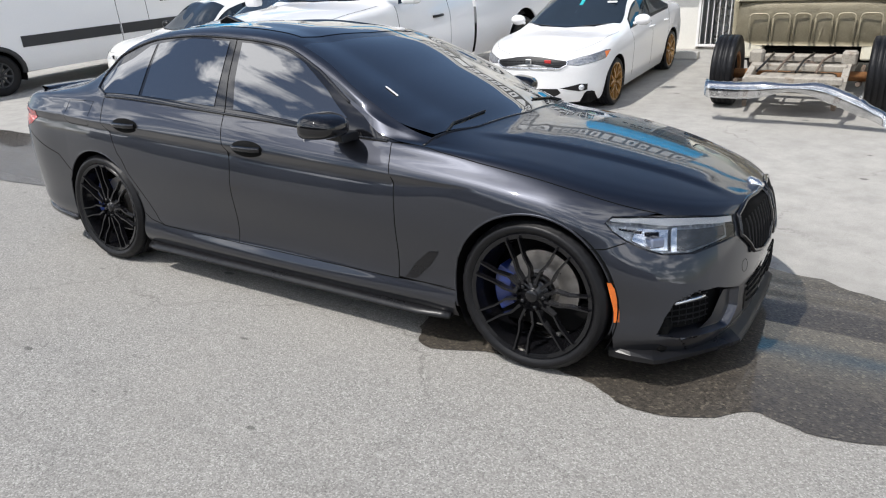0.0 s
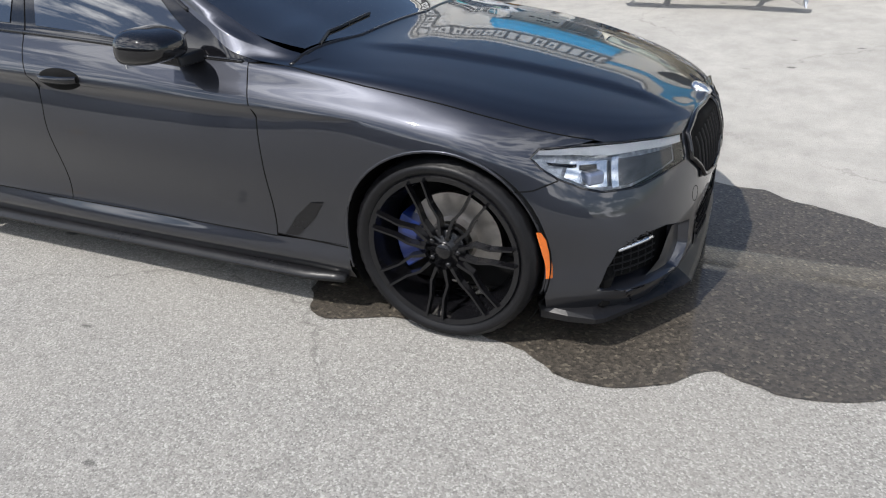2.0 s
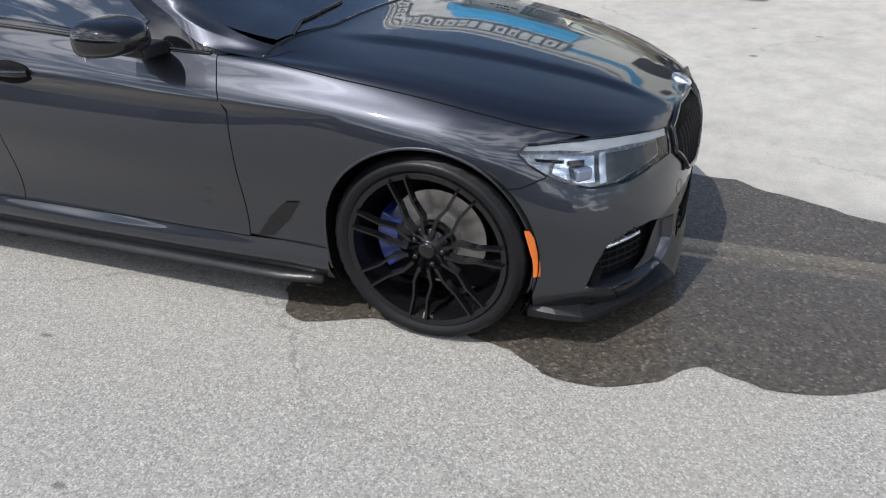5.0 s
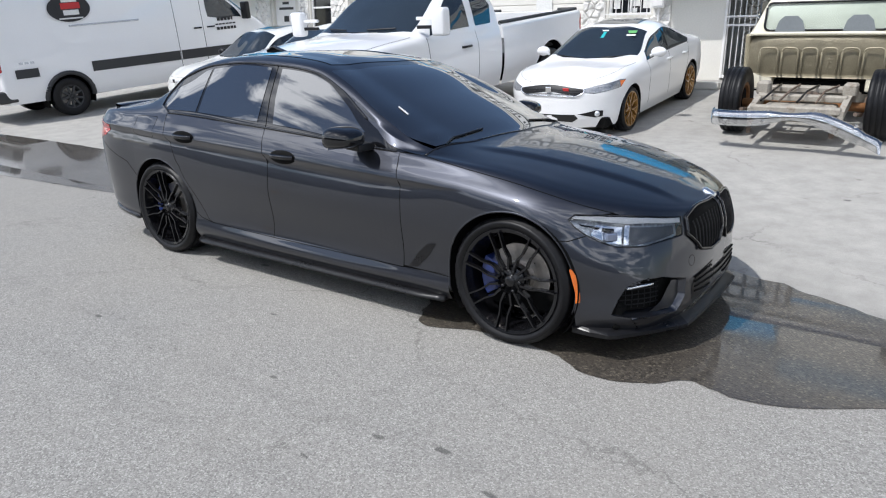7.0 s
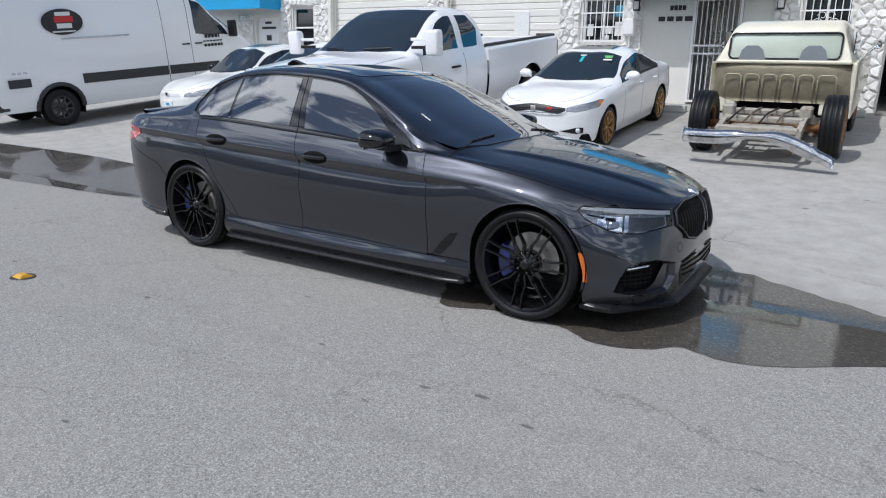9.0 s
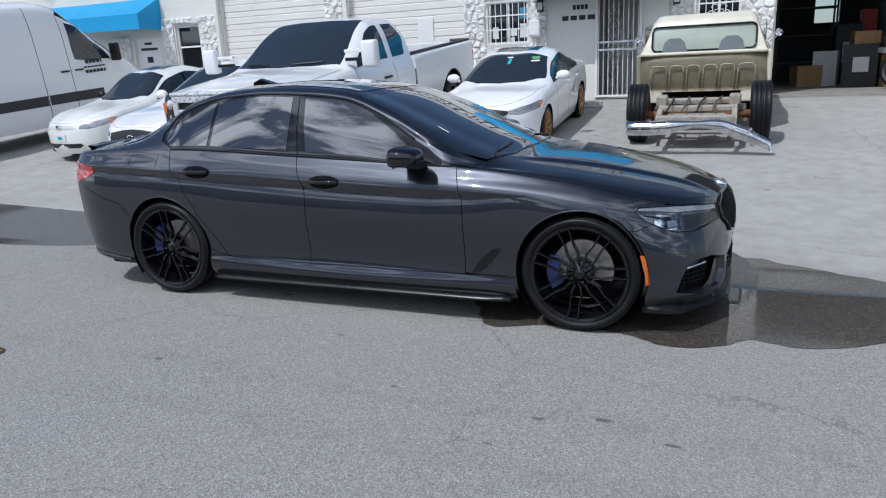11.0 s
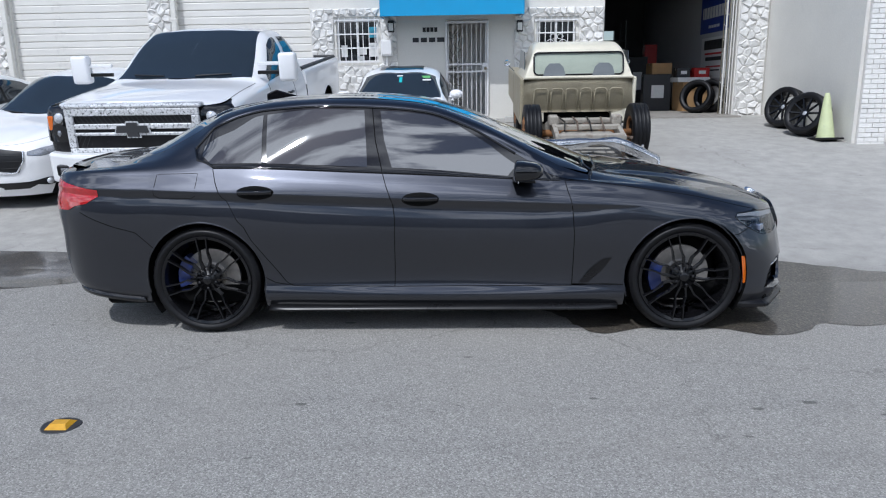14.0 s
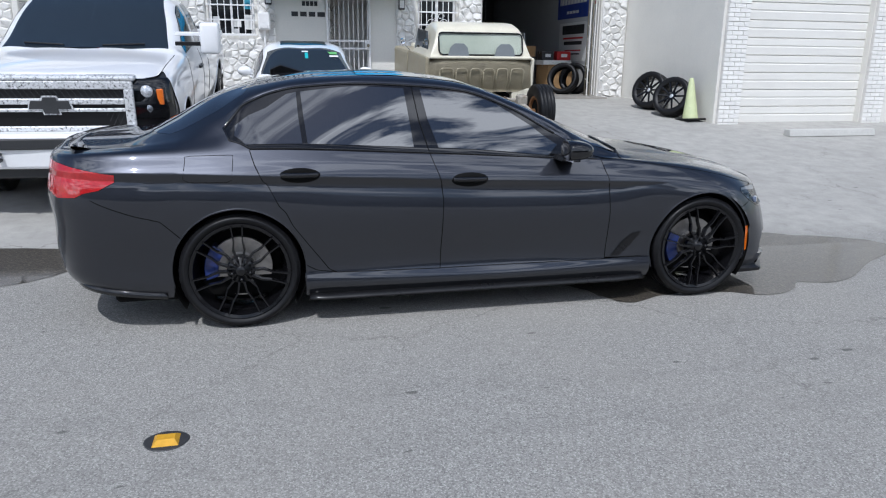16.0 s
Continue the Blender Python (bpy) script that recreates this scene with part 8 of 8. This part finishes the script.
# ---------------------------------------------------------------- the delivery van
def delivery_van():
    sc, turn = 0.94, pose(0, 0, 0, 0, 0, 86) @ pose(0, 0, 0, 0, -5.6, 0)
    m = Matrix.Translation(Vector((-9.85, 2.85, gz(2.85) + 0.004)) - turn @ (sc * Vector((-2.14, -0.97, 0.0)))) @ turn @ Matrix.Scale(sc, 4)
    car = thing("delivery_van", "white high-roof delivery van with black side rails and plain door graphics", "van", m=m)
    fx, rx, wr, hw, H = 2.14, -2.14, 0.36, 1.0, 2.72
    xf, xr = 3.12, -3.32
    L = [
        (xr + 0.05, xf - 0.04, [(-3, 0.93), (3, 0.93)], [(xr, 0.36), (3.1, 0.30)]),
        (xr, xf, [(-3, 0.98), (3, 0.97)], [(xr, 0.55), (3.1, 0.52)]),
        (xr, xf, [(-3, 1.0), (3, 0.985)], [(xr, 0.86), (3.1, 0.80)]),
        (xr + 0.01, xf - 0.10, [(-3, 1.0), (2, 0.985), (3, 0.95)], [(xr, 1.30), (2.0, 1.30), (2.6, 1.22), (3.1, 1.02)]),
        (xr + 0.02, xf - 0.30, [(-3, 0.985), (1.4, 0.98), (2.4, 0.90)], [(xr, 1.75), (1.6, 1.75), (2.2, 1.55), (2.6, 1.33), (3.1, 1.10)]),
        (xr + 0.03, xf - 0.34, [(-3, 0.95), (1.2, 0.94), (2.2, 0.80)], [(xr, 2.25), (1.2, 2.24), (1.6, 2.0), (2.2, 1.62), (2.6, 1.38), (3.1, 1.13)]),
        (xr + 0.05, xf - 0.36, [(-3, 0.86), (0.9, 0.84), (2.2, 0.66)], [(xr, 2.62), (0.6, 2.62), (1.0, 2.52), (1.4, 2.24), (2.2, 1.68), (2.6, 1.42), (3.1, 1.15)]),
        (xr + 0.05, xf - 0.38, [(0, 0.0)], [(xr, 2.70), (0.4, H), (0.9, 2.64), (1.4, 2.34), (2.2, 1.74), (2.6, 1.45), (3.1, 1.16)]),
    ]
    S = Shell(L, -3.1, 2.4, 7.0, 2.6, 100, 18, 5)
    A = 0.45

    def ar(cx, a0, a1):
        return [(cx + A * math.cos(radians(a0 + (a1 - a0) * k / 14)), -hw, wr + A * math.sin(radians(a0 + (a1 - a0) * k / 14))) for k in range(15)]
    for mirror in (False, True):
        P = lambda nm, pts, mt, lb="", off=0.0: part(nm, S.panel(S.trace(pts, 0.05), off, mirror), mt, car, lb, True)
        P("cargo_side", [("s", 0.30, 0), ("s", 0.30, 6), ("ij", 0, 6), ("ij", 0, 0), ("s", rx - A, 0), *ar(rx, 190, -10), ("s", rx + A, 0)], M_WHITECAR, "plain white cargo side")
        P("sliding_door", [("s", 0.30, 0), ("s", 0.30, 6), ("s", 0.95, 5.7), ("s", 0.95, 0)], M_WHITECAR)
        P("front_door", [("s", 0.95, 0), ("s", 0.95, 5.7), ("s", 1.3, 5.4), ("s", 1.9, 4.5), ("s", 2.1, 3.6), ("s", 1.72, 1.5), *ar(fx, 140, 185), ("s", 1.68, 0)], M_WHITECAR)
        P("nose", [*ar(fx, 140, -5), ("s", 2.62, 0), ("ij", -1, 0), ("ij", -1, 7), ("s", 2.5, 7), ("s", 2.4, 5), ("s", 2.1, 3.6), ("s", 1.72, 1.5)], M_WHITECAR)
        P("roof", [("s", 0.30, 6), ("ij", 0, 6), ("ij", 0, 7), ("s", 1.05, 7), ("s", 1.02, 6), ("s", 0.95, 5.7)], M_WHITECAR)
        P("windshield", [("s", 1.05, 7), ("s", 1.02, 6), ("s", 1.3, 5.4), ("s", 1.9, 4.6), ("s", 2.1, 3.6), ("s", 2.4, 5), ("s", 2.5, 7)], M_CLEAR, "dark windshield", 0.002)
        P("door_window", [("s", 1.08, 4.0), ("s", 1.08, 5.2), ("s", 1.35, 5.0), ("s", 1.75, 4.35), ("s", 1.98, 3.55), ("s", 1.5, 3.45), ("s", 1.1, 3.6)], M_CLEAR, "dark cab door glass", 0.005)
        P("side_rail", [("s", -3.05, 1.85), ("s", rx - 0.5, 1.85), ("s", rx - 0.5, 2.25), ("s", -3.05, 2.25)], M_PLASTIC, "black plastic side rail", 0.012)
        P("side_rail", [("s", rx + 0.5, 1.75), ("s", 0.28, 1.75), ("s", 0.28, 2.25), ("s", rx + 0.5, 2.25)], M_PLASTIC, "black plastic side rail", 0.012)
        P("side_rail", [("s", 0.32, 1.75), ("s", 1.62, 1.75), ("s", 1.62, 2.25), ("s", 0.32, 2.25)], M_PLASTIC, "black plastic side rail", 0.012)
        part("arch_flare", S.seam(ar(rx, -10, 190), 0.045, -0.005, mirror), M_PLASTIC, car, "black wheel arch flare", True)
        part("arch_flare", S.seam(ar(fx, -10, 190), 0.035, -0.003, mirror), M_PLASTIC, car, smooth=True)
        arches(S, car, (fx, rx), A, hw, M_GAP, mirror, wr)
        part("door_track", S.seam([("s", -1.9, 3.75), ("s", -0.5, 3.75)], 0.02, 0.0, mirror), M_LAMPGREY, car)
        for line in ([("s", 0.30, 0.3), ("s", 0.30, 6)], [("s", 0.95, 0.3), ("s", 0.95, 5.7)]):
            part("shut_line", S.seam(line, 0.006, 0.001, mirror), M_GAP, car)
        sg = 1 if mirror else -1
        for hx in (0.72, 1.05):
            part("door_handle", tube([(hx, sg * 0.995, 1.36), (hx + 0.02, sg * 1.02, 1.36), (hx + 0.16, sg * 1.02, 1.36), (hx + 0.18, sg * 0.995, 1.36)], 0.016), M_SATIN, car)
        part("side_mirror", box((1.95, min(sg * 1.02, sg * 1.24), 1.45), (2.07, max(sg * 1.02, sg * 1.24), 1.82), 0.03, 2), M_SATIN, car, "tall black door mirror")
        part("tail_light", box((xr - 0.02, sg * 0.92 - 0.07, 0.95), (xr + 0.16, sg * 0.92 + 0.085, 1.72), 0.015), M_RED, car, "tall red tail light")
        part("lamp_panel", box((xr - 0.021, sg * 0.925 - 0.07, 1.25), (xr + 0.165, sg * 0.925 + 0.085, 1.42), 0.01), M_PAPER, car)
        q = P("headlight", [(2.75, -0.86, 1.05), (2.95, -0.66, 1.05), (3.05, -0.60, 0.85), (2.9, -0.8, 0.82)], M_CREAMLAMP, "", 0.006)
    # graphics on the visible side: oval with plain bars, bars for lettering
    ov = lathe([(0.0, 0.0), (0.40, 0.0), (0.40, 0.004), (0.0, 0.004)], 40, m=Matrix.Translation((-2.15 + 0.32, -1.008, 1.95)) @ TURN_Y @ Matrix.Diagonal((1, 0.60, 1, 1)))
    part("oval_graphic", ov, M_INK, car, "black oval graphic with plain bars")
    for x0, x1, z0, z1, mt in ((-1.95, -1.66, 2.06, 2.13, M_PAPER), (-1.98, -1.62, 1.94, 2.05, M_REDINK), (-1.95, -1.66, 1.83, 1.92, M_PAPER), (-2.05, -1.6, 1.76, 1.785, M_PAPER)):
        part("graphic_bar", box((x0, -1.018, z0), (x1, -1.013, z1)), mt, car)
    for x0, x1, z0, z1 in ((1.32, 1.72, 1.46, 1.54), (1.26, 1.80, 1.375, 1.405), (1.28, 1.78, 1.27, 1.33)):
        k = x0
        while k < x1:
            part("door_lettering", box((k, -1.004, z0), (min(k + 0.07, x1), -0.999, z1)), M_INK, car)
            k += 0.09
    for k in range(3):
        part("door_lettering", box((-2.95 + 0.1 * k, -1.006, 1.05), (-2.88 + 0.1 * k, -1.001, 1.09)), M_LAMPGREY, car)
    part("rear_door", box((xr - 0.01, -0.86, 0.55), (xr + 0.03, 0.86, 2.55), 0.03), M_WHITECAR, car)
    part("rear_bumper", box((xr - 0.10, -0.96, 0.40), (xr + 0.25, 0.96, 0.62), 0.04, 2), M_PLASTIC, car, "black rear step bumper")
    part("underbody", box((-2.9, -0.8, 0.32), (2.6, 0.8, 0.5), 0.03), M_GAP, car)
    wheel_set(car, "wheel", [(fx, -0.86, wr, -1, 0), (rx, -0.86, wr, -1, 20), (fx, 0.86, wr, 1, 10), (rx, 0.86, wr, 1, 0)], wr, 0.215, 0.23, {"kind": "spoke", "n": 9, "w": 0.05}, M_PLASTIC, True, None, "plain black steel van wheel")
    return car


delivery_van()


# ---------------------------------------------------------------- the bedless cream pickup
M_CREAM = mat("aged_cream_paint", (0.70, 0.655, 0.52), 0.35, vary=0.08, scale=4, coat=0.5, alt=(0.50, 0.46, 0.34), alt_scale=3, alt_amount=0.35)
M_OLIVE = mat("bare_olive_steel", (0.37, 0.325, 0.225), 0.42, 0.15, vary=0.14, scale=5, alt=(0.27, 0.24, 0.165), alt_scale=6, alt_amount=0.45, bump=0.05)
M_RUST = mat("rusty_frame", (0.14, 0.105, 0.08), 0.8, 0.2, vary=0.3, scale=14, alt=(0.30, 0.20, 0.12), alt_scale=9, alt_amount=0.5, bump=0.3)
M_PALEFRAME = mat("pale_dusty_steel", (0.36, 0.33, 0.28), 0.75, 0.1, vary=0.25, scale=14, alt=(0.18, 0.13, 0.09), alt_scale=10, alt_amount=0.5, bump=0.2)
M_RUSTHUB = mat("orange_rust", (0.28, 0.13, 0.05), 0.8, vary=0.3, scale=20)


def old_pickup():
    """Its own frame: y runs from the street to the building, z from the slope under the rear axle."""
    xc, y0 = 1.83, 5.08
    t = thing("vintage_pickup", "bedless vintage pickup, cream cab, olive rear panel, bare rusty frame", "pickup truck", m=pose(xc, y0, gz(y0) + 0.002, 5.7, 0, 0))
    hw = 0.86
    cy = 0.62                                    # cab rear
    # lower rear panel, bowed, with pressed frames
    rear = bmesh.new()
    prof = [(0.55, 0.0, 0.96), (0.60, -0.02, 0.985), (0.94, 0.01, 1.0), (1.02, 0.05, 0.96), (1.06, 0.09, 0.92)]
    cols = 28
    grid = []
    for i in range(cols + 1):
        u = -1 + 2 * i / cols
        grid.append([rear.verts.new((u * hw * w, cy + dy + 0.10 * abs(u) ** 6, z)) for z, dy, w in prof])
    for a, c in zip(grid, grid[1:]):
        for k in range(len(prof) - 1):
            rear.faces.new((a[k], c[k], c[k + 1], a[k + 1]))
    bmesh.ops.solidify(rear, geom=rear.faces[:], thickness=0.02)
    part("rear_panel", rear, M_OLIVE, t, "olive rear panel with pressed ribs", True)
    xs = [-0.68, -0.43, -0.21, 0.0, 0.21, 0.43, 0.68]
    for k in range(6):
        a, b = xs[k] + 0.022, xs[k + 1] - 0.022
        r = 0.05
        loop = []
        for cx, cz, a0 in ((b - r, 0.90 - r, 0), (a + r, 0.90 - r, 90)):
            loop += [(cx + r * math.cos(radians(a0 + d)), cy - 0.032, cz + r * math.sin(radians(a0 + d))) for d in (0, 30, 60, 90)]
        loop = [(b, cy - 0.030, 0.60)] + loop + [(a, cy - 0.030, 0.60)]
        part("pressed_rib", tube(loop, 0.010, 6), M_OLIVE, t, smooth=True)
    # cab: lofted hoops from rear to windshield
    def hoop(y, z0, zt, wlo, wtop, r):
        pts = []
        n = 7
        pts.append((-wlo, z0))
        for d in range(n):
            a = radians(180 - 90 * d / (n - 1))
            pts.append((-(wtop - r) + r * math.cos(a), zt - r + r * math.sin(a)))
        for d in range(n):
            a = radians(90 - 90 * d / (n - 1))
            pts.append(((wtop - r) + r * math.cos(a), zt - r + r * math.sin(a)))
        pts.append((wlo, z0))
        return [(x, y, z) for x, z in pts]
    cab = bmesh.new()
    rows = []
    for y, zt, wt in ((cy + 0.06, 1.05, 0.80), (cy + 0.20, 1.43, 0.70), (cy + 0.26, 1.49, 0.68), (cy + 0.5, 1.53, 0.68), (cy + 0.9, 1.52, 0.68), (cy + 1.15, 1.46, 0.67), (cy + 1.55, 1.05, 0.76)):
        rows.append([cab.verts.new(p) for p in hoop(y, 1.02, zt, 0.83, wt, min(0.14, max(0.02, zt - 1.04)))])
    for a, c in zip(rows, rows[1:]):
        for k in range(len(a) - 1):
            cab.faces.new((a[k], a[k + 1], c[k + 1], c[k]))
    part("cab_roof", cab, M_CREAM, t, "cream cab with a rounded roof", True)
    # rear window with rubber frame, glass, and pale cab skin round it
    def rrect(x, z0, z1, r, y0_, y1_):
        pts = []
        for cx, cz, a0 in ((x - r, z1 - r, 0), (-x + r, z1 - r, 90), (-x + r, z0 + r, 180), (x - r, z0 + r, 270)):
            for d in (0, 30, 60, 90):
                px, pz = cx + r * math.cos(radians(a0 + d)), cz + r * math.sin(radians(a0 + d))
                f = (pz - 1.04) / (1.42 - 1.04)
                pts.append((px, y0_ + (y1_ - y0_) * f, pz))
        return pts
    loop = rrect(0.655, 1.09, 1.40, 0.06, cy + 0.055, cy + 0.19)
    gl = bmesh.new()
    gl.faces.new([gl.verts.new((x, y - 0.012, z)) for x, y, z in loop])
    part("rear_window", gl, M_CABGLASS, t, "clear rear window glass")
    part("window_rubber", tube([(x, y - 0.014, z) for x, y, z in loop], 0.013, 6, closed=True), M_SATIN, t, smooth=True)
    for x in (-0.36, 0.36):
        st = box((x - 0.17, cy + 0.02, 1.08), (x + 0.17, cy + 0.045, 1.25), 0.0)
        seat = prism([(x - 0.17, 1.06), (x + 0.17, 1.06), (x + 0.13, 1.20), (x + 0.07, 1.255), (x - 0.07, 1.255), (x - 0.13, 1.20)], cy + 0.035, cy + 0.040, "y")
        st.free()
        part("seat", seat, M_SEATGREY, t, "grey seat back")
    part("belt_moulding", box((-0.80, cy + 0.02, 1.03), (0.80, cy + 0.09, 1.075), 0.015), M_CREAM, t)
    for s in (-1, 1):
        side = prism([(cy + 0.08, 0.36), (cy + 1.5, 0.36), (cy + 1.55, 1.03), (cy + 0.06, 1.05)], min(s * 0.80, s * hw), max(s * 0.80, s * hw), "x", 0.02)
        part("cab_side", side, M_OLIVE if s < 0 else M_CREAM, t)
        part("side_glass", prism([(cy + 0.30, 1.08), (cy + 1.35, 1.08), (cy + 1.08, 1.40), (cy + 0.38, 1.40)], s * 0.775 - 0.006, s * 0.775 + 0.006, "x"), M_CLEAR, t)
        part("front_fender", prism([(cy + 1.52, 0.45), (cy + 2.9, 0.45), (cy + 2.95, 0.98), (cy + 1.55, 1.02)], min(s * 0.55, s * hw), max(s * 0.55, s * hw), "x", 0.05), M_OLIVE if s < 0 else M_CREAM, t)
        part("side_mirror", lathe([(0, -0.02), (0.045, -0.015), (0.055, 0.0), (0.04, 0.03)], 20, m=Matrix.Translation((s * 0.98, cy + 1.35, 1.17)) @ TURN_Y), M_CHROME, t, smooth=True)
        part("mirror_arm", tube([(s * 0.86, cy + 1.36, 1.04), (s * 0.98, cy + 1.36, 1.15)], 0.01), M_CHROME, t)
        part("lower_corner", prism([(cy + 0.0, 0.40), (cy + 0.30, 0.40), (cy + 0.30, 0.60), (cy + 0.02, 0.60)], min(s * 0.50, s * 0.80), max(s * 0.50, s * 0.80), "x", 0.02), M_CREAM, t)
    part("hood", box((-0.56, cy + 1.53, 0.85), (0.56, cy + 2.9, 1.05), 0.05, 2), M_CREAM, t)
    part("cab_floor", box((-0.80, cy + 0.1, 0.36), (0.80, cy + 1.5, 0.5), 0.02), M_GAP, t)
    # frame rails with kick-up, crossmembers, axle
    for s in (-1, 1):
        rail = bmesh.new()
        path = [(-0.62, 0.40), (-0.30, 0.46), (0.05, 0.50), (0.35, 0.46), (0.80, 0.36), (1.5, 0.34)]
        for (ya, za), (yb, zb) in zip(path, path[1:]):
            bar((s * 0.44, ya, za), (s * 0.44, yb, zb), 0.06, 0.06, 0.12, 0.12, rail, (0, 0, 1))
        part("frame_rail", rail, M_PALEFRAME, t)
        part("shock_mount", box((s * 0.44 - 0.07, -0.10, 0.46), (s * 0.44 + 0.07, 0.06, 0.60), 0.02), M_PALEFRAME, t)
        part("leaf_spring", tube([(s * 0.56, -0.50, 0.36), (s * 0.56, 0.0, 0.26), (s * 0.56, 0.50, 0.36)], 0.022), M_RUST, t)
        part("bumper_bracket", bar((s * 0.44, -0.50, 0.30), (s * 0.40, -0.80, 0.22), 0.05, 0.05, 0.06, 0.06, bmesh.new(), (0, 0, 1)), M_RUST, t)
    for y, z in ((-0.58, 0.36), (-0.2, 0.42), (0.25, 0.44), (0.55, 0.40)):
        part("crossmember", box((-0.44, y - 0.05, z), (0.44, y + 0.05, z + 0.07), 0.012), M_PALEFRAME, t)
    part("rear_axle", tube([(-0.66, 0.0, 0.345), (0.66, 0.0, 0.345)], 0.05, 10), M_RUSTHUB, t, smooth=True)
    part("differential", lathe([(0, -0.15), (0.09, -0.13), (0.15, -0.03), (0.15, 0.03), (0.09, 0.13), (0, 0.15)], 20, m=Matrix.Translation((0.05, 0.0, 0.345)) @ Matrix.Rotation(radians(90), 4, "X")), M_RUST, t, smooth=True)
    part("fuel_tank", box((-0.36, -0.50, 0.24), (0.36, -0.12, 0.40), 0.04, 2), M_PALEFRAME, t)
    for k in range(4):
        part("hose", tube([(-0.35 + 0.18 * k, -0.55, 0.47), (-0.30 + 0.17 * k, -0.2, 0.53), (-0.32 + 0.2 * k, 0.3, 0.52)], 0.012), M_RUST if k % 2 else M_SATIN, t)
    b = wheel_set(t, "wheel", [(-0.74, 0.0, 0.375, -1, 0), (0.74, 0.0, 0.375, 1, 20), (-0.72, 2.05, 0.365, -1, 5), (0.72, 2.05, 0.365, 1, 0)], 0.375, 0.20, 0.24, {"kind": "spoke", "n": 8, "w": 0.09}, M_RUSTHUB, False, None, "rusty orange steel wheel")
    for o in [c for c in t.children if c.name.split(".")[0] == "wheel"]:
        side = 1 if o.location.x > 0 else -1
        o.rotation_euler = (0, 0, radians(90 if side > 0 else -90))
    # chrome bumper, bent at one end, carried on the two brackets
    bp = bmesh.new()
    rows = []
    n = 40
    for k in range(n + 1):
        u = k / n
        x = -0.80 + 1.66 * u
        mid = math.exp(-((u - 0.52) / 0.20) ** 2)
        drop = 0.0 if u < 0.62 else -0.22 * ((u - 0.62) / 0.38) ** 1.5
        z = 0.27 + 0.06 * mid + drop + 0.05
        h = 0.165 * (1 - 0.55 * math.exp(-((u - 0.50) / 0.12) ** 2)) * (1 if u < 0.9 else 0.8)
        y = -0.86 - 0.05 * math.sin(math.pi * u) + (0.10 if u < 0.02 else 0)
        rows.append([bp.verts.new(p) for p in ((x, y + 0.07, z + h * 0.52), (x, y + 0.01, z + h * 0.5), (x, y - 0.025, z + h * 0.28), (x, y - 0.03, z - h * 0.1), (x, y - 0.015, z - h * 0.42), (x, y + 0.04, z - h * 0.5))])
    for a, c in zip(rows, rows[1:]):
        for q in range(5):
            bp.faces.new((a[q], c[q], c[q + 1], a[q + 1]))
    bmesh.ops.solidify(bp, geom=bp.faces[:], thickness=0.006)
    bo = part("rear_bumper", bp, M_CHROME, t, "bent chrome bumper with a drooping end", True)
    for x in (-0.62, -0.25, 0.62):
        part("bumper_bolt", lathe([(0, -0.012), (0.016, -0.010), (0.018, 0.0)], 12, m=Matrix.Translation((x, -0.90, 0.32)) @ TURN_Y @ Matrix.Scale(-1, 4, (0, 0, 1))), M_CHROME, bo)
    return t


M_CABGLASS = glass("cab_glass", (0.72, 0.78, 0.78))
M_SEATGREY = mat("grey_vinyl", (0.22, 0.24, 0.25), 0.6, vary=0.1)
old_pickup()
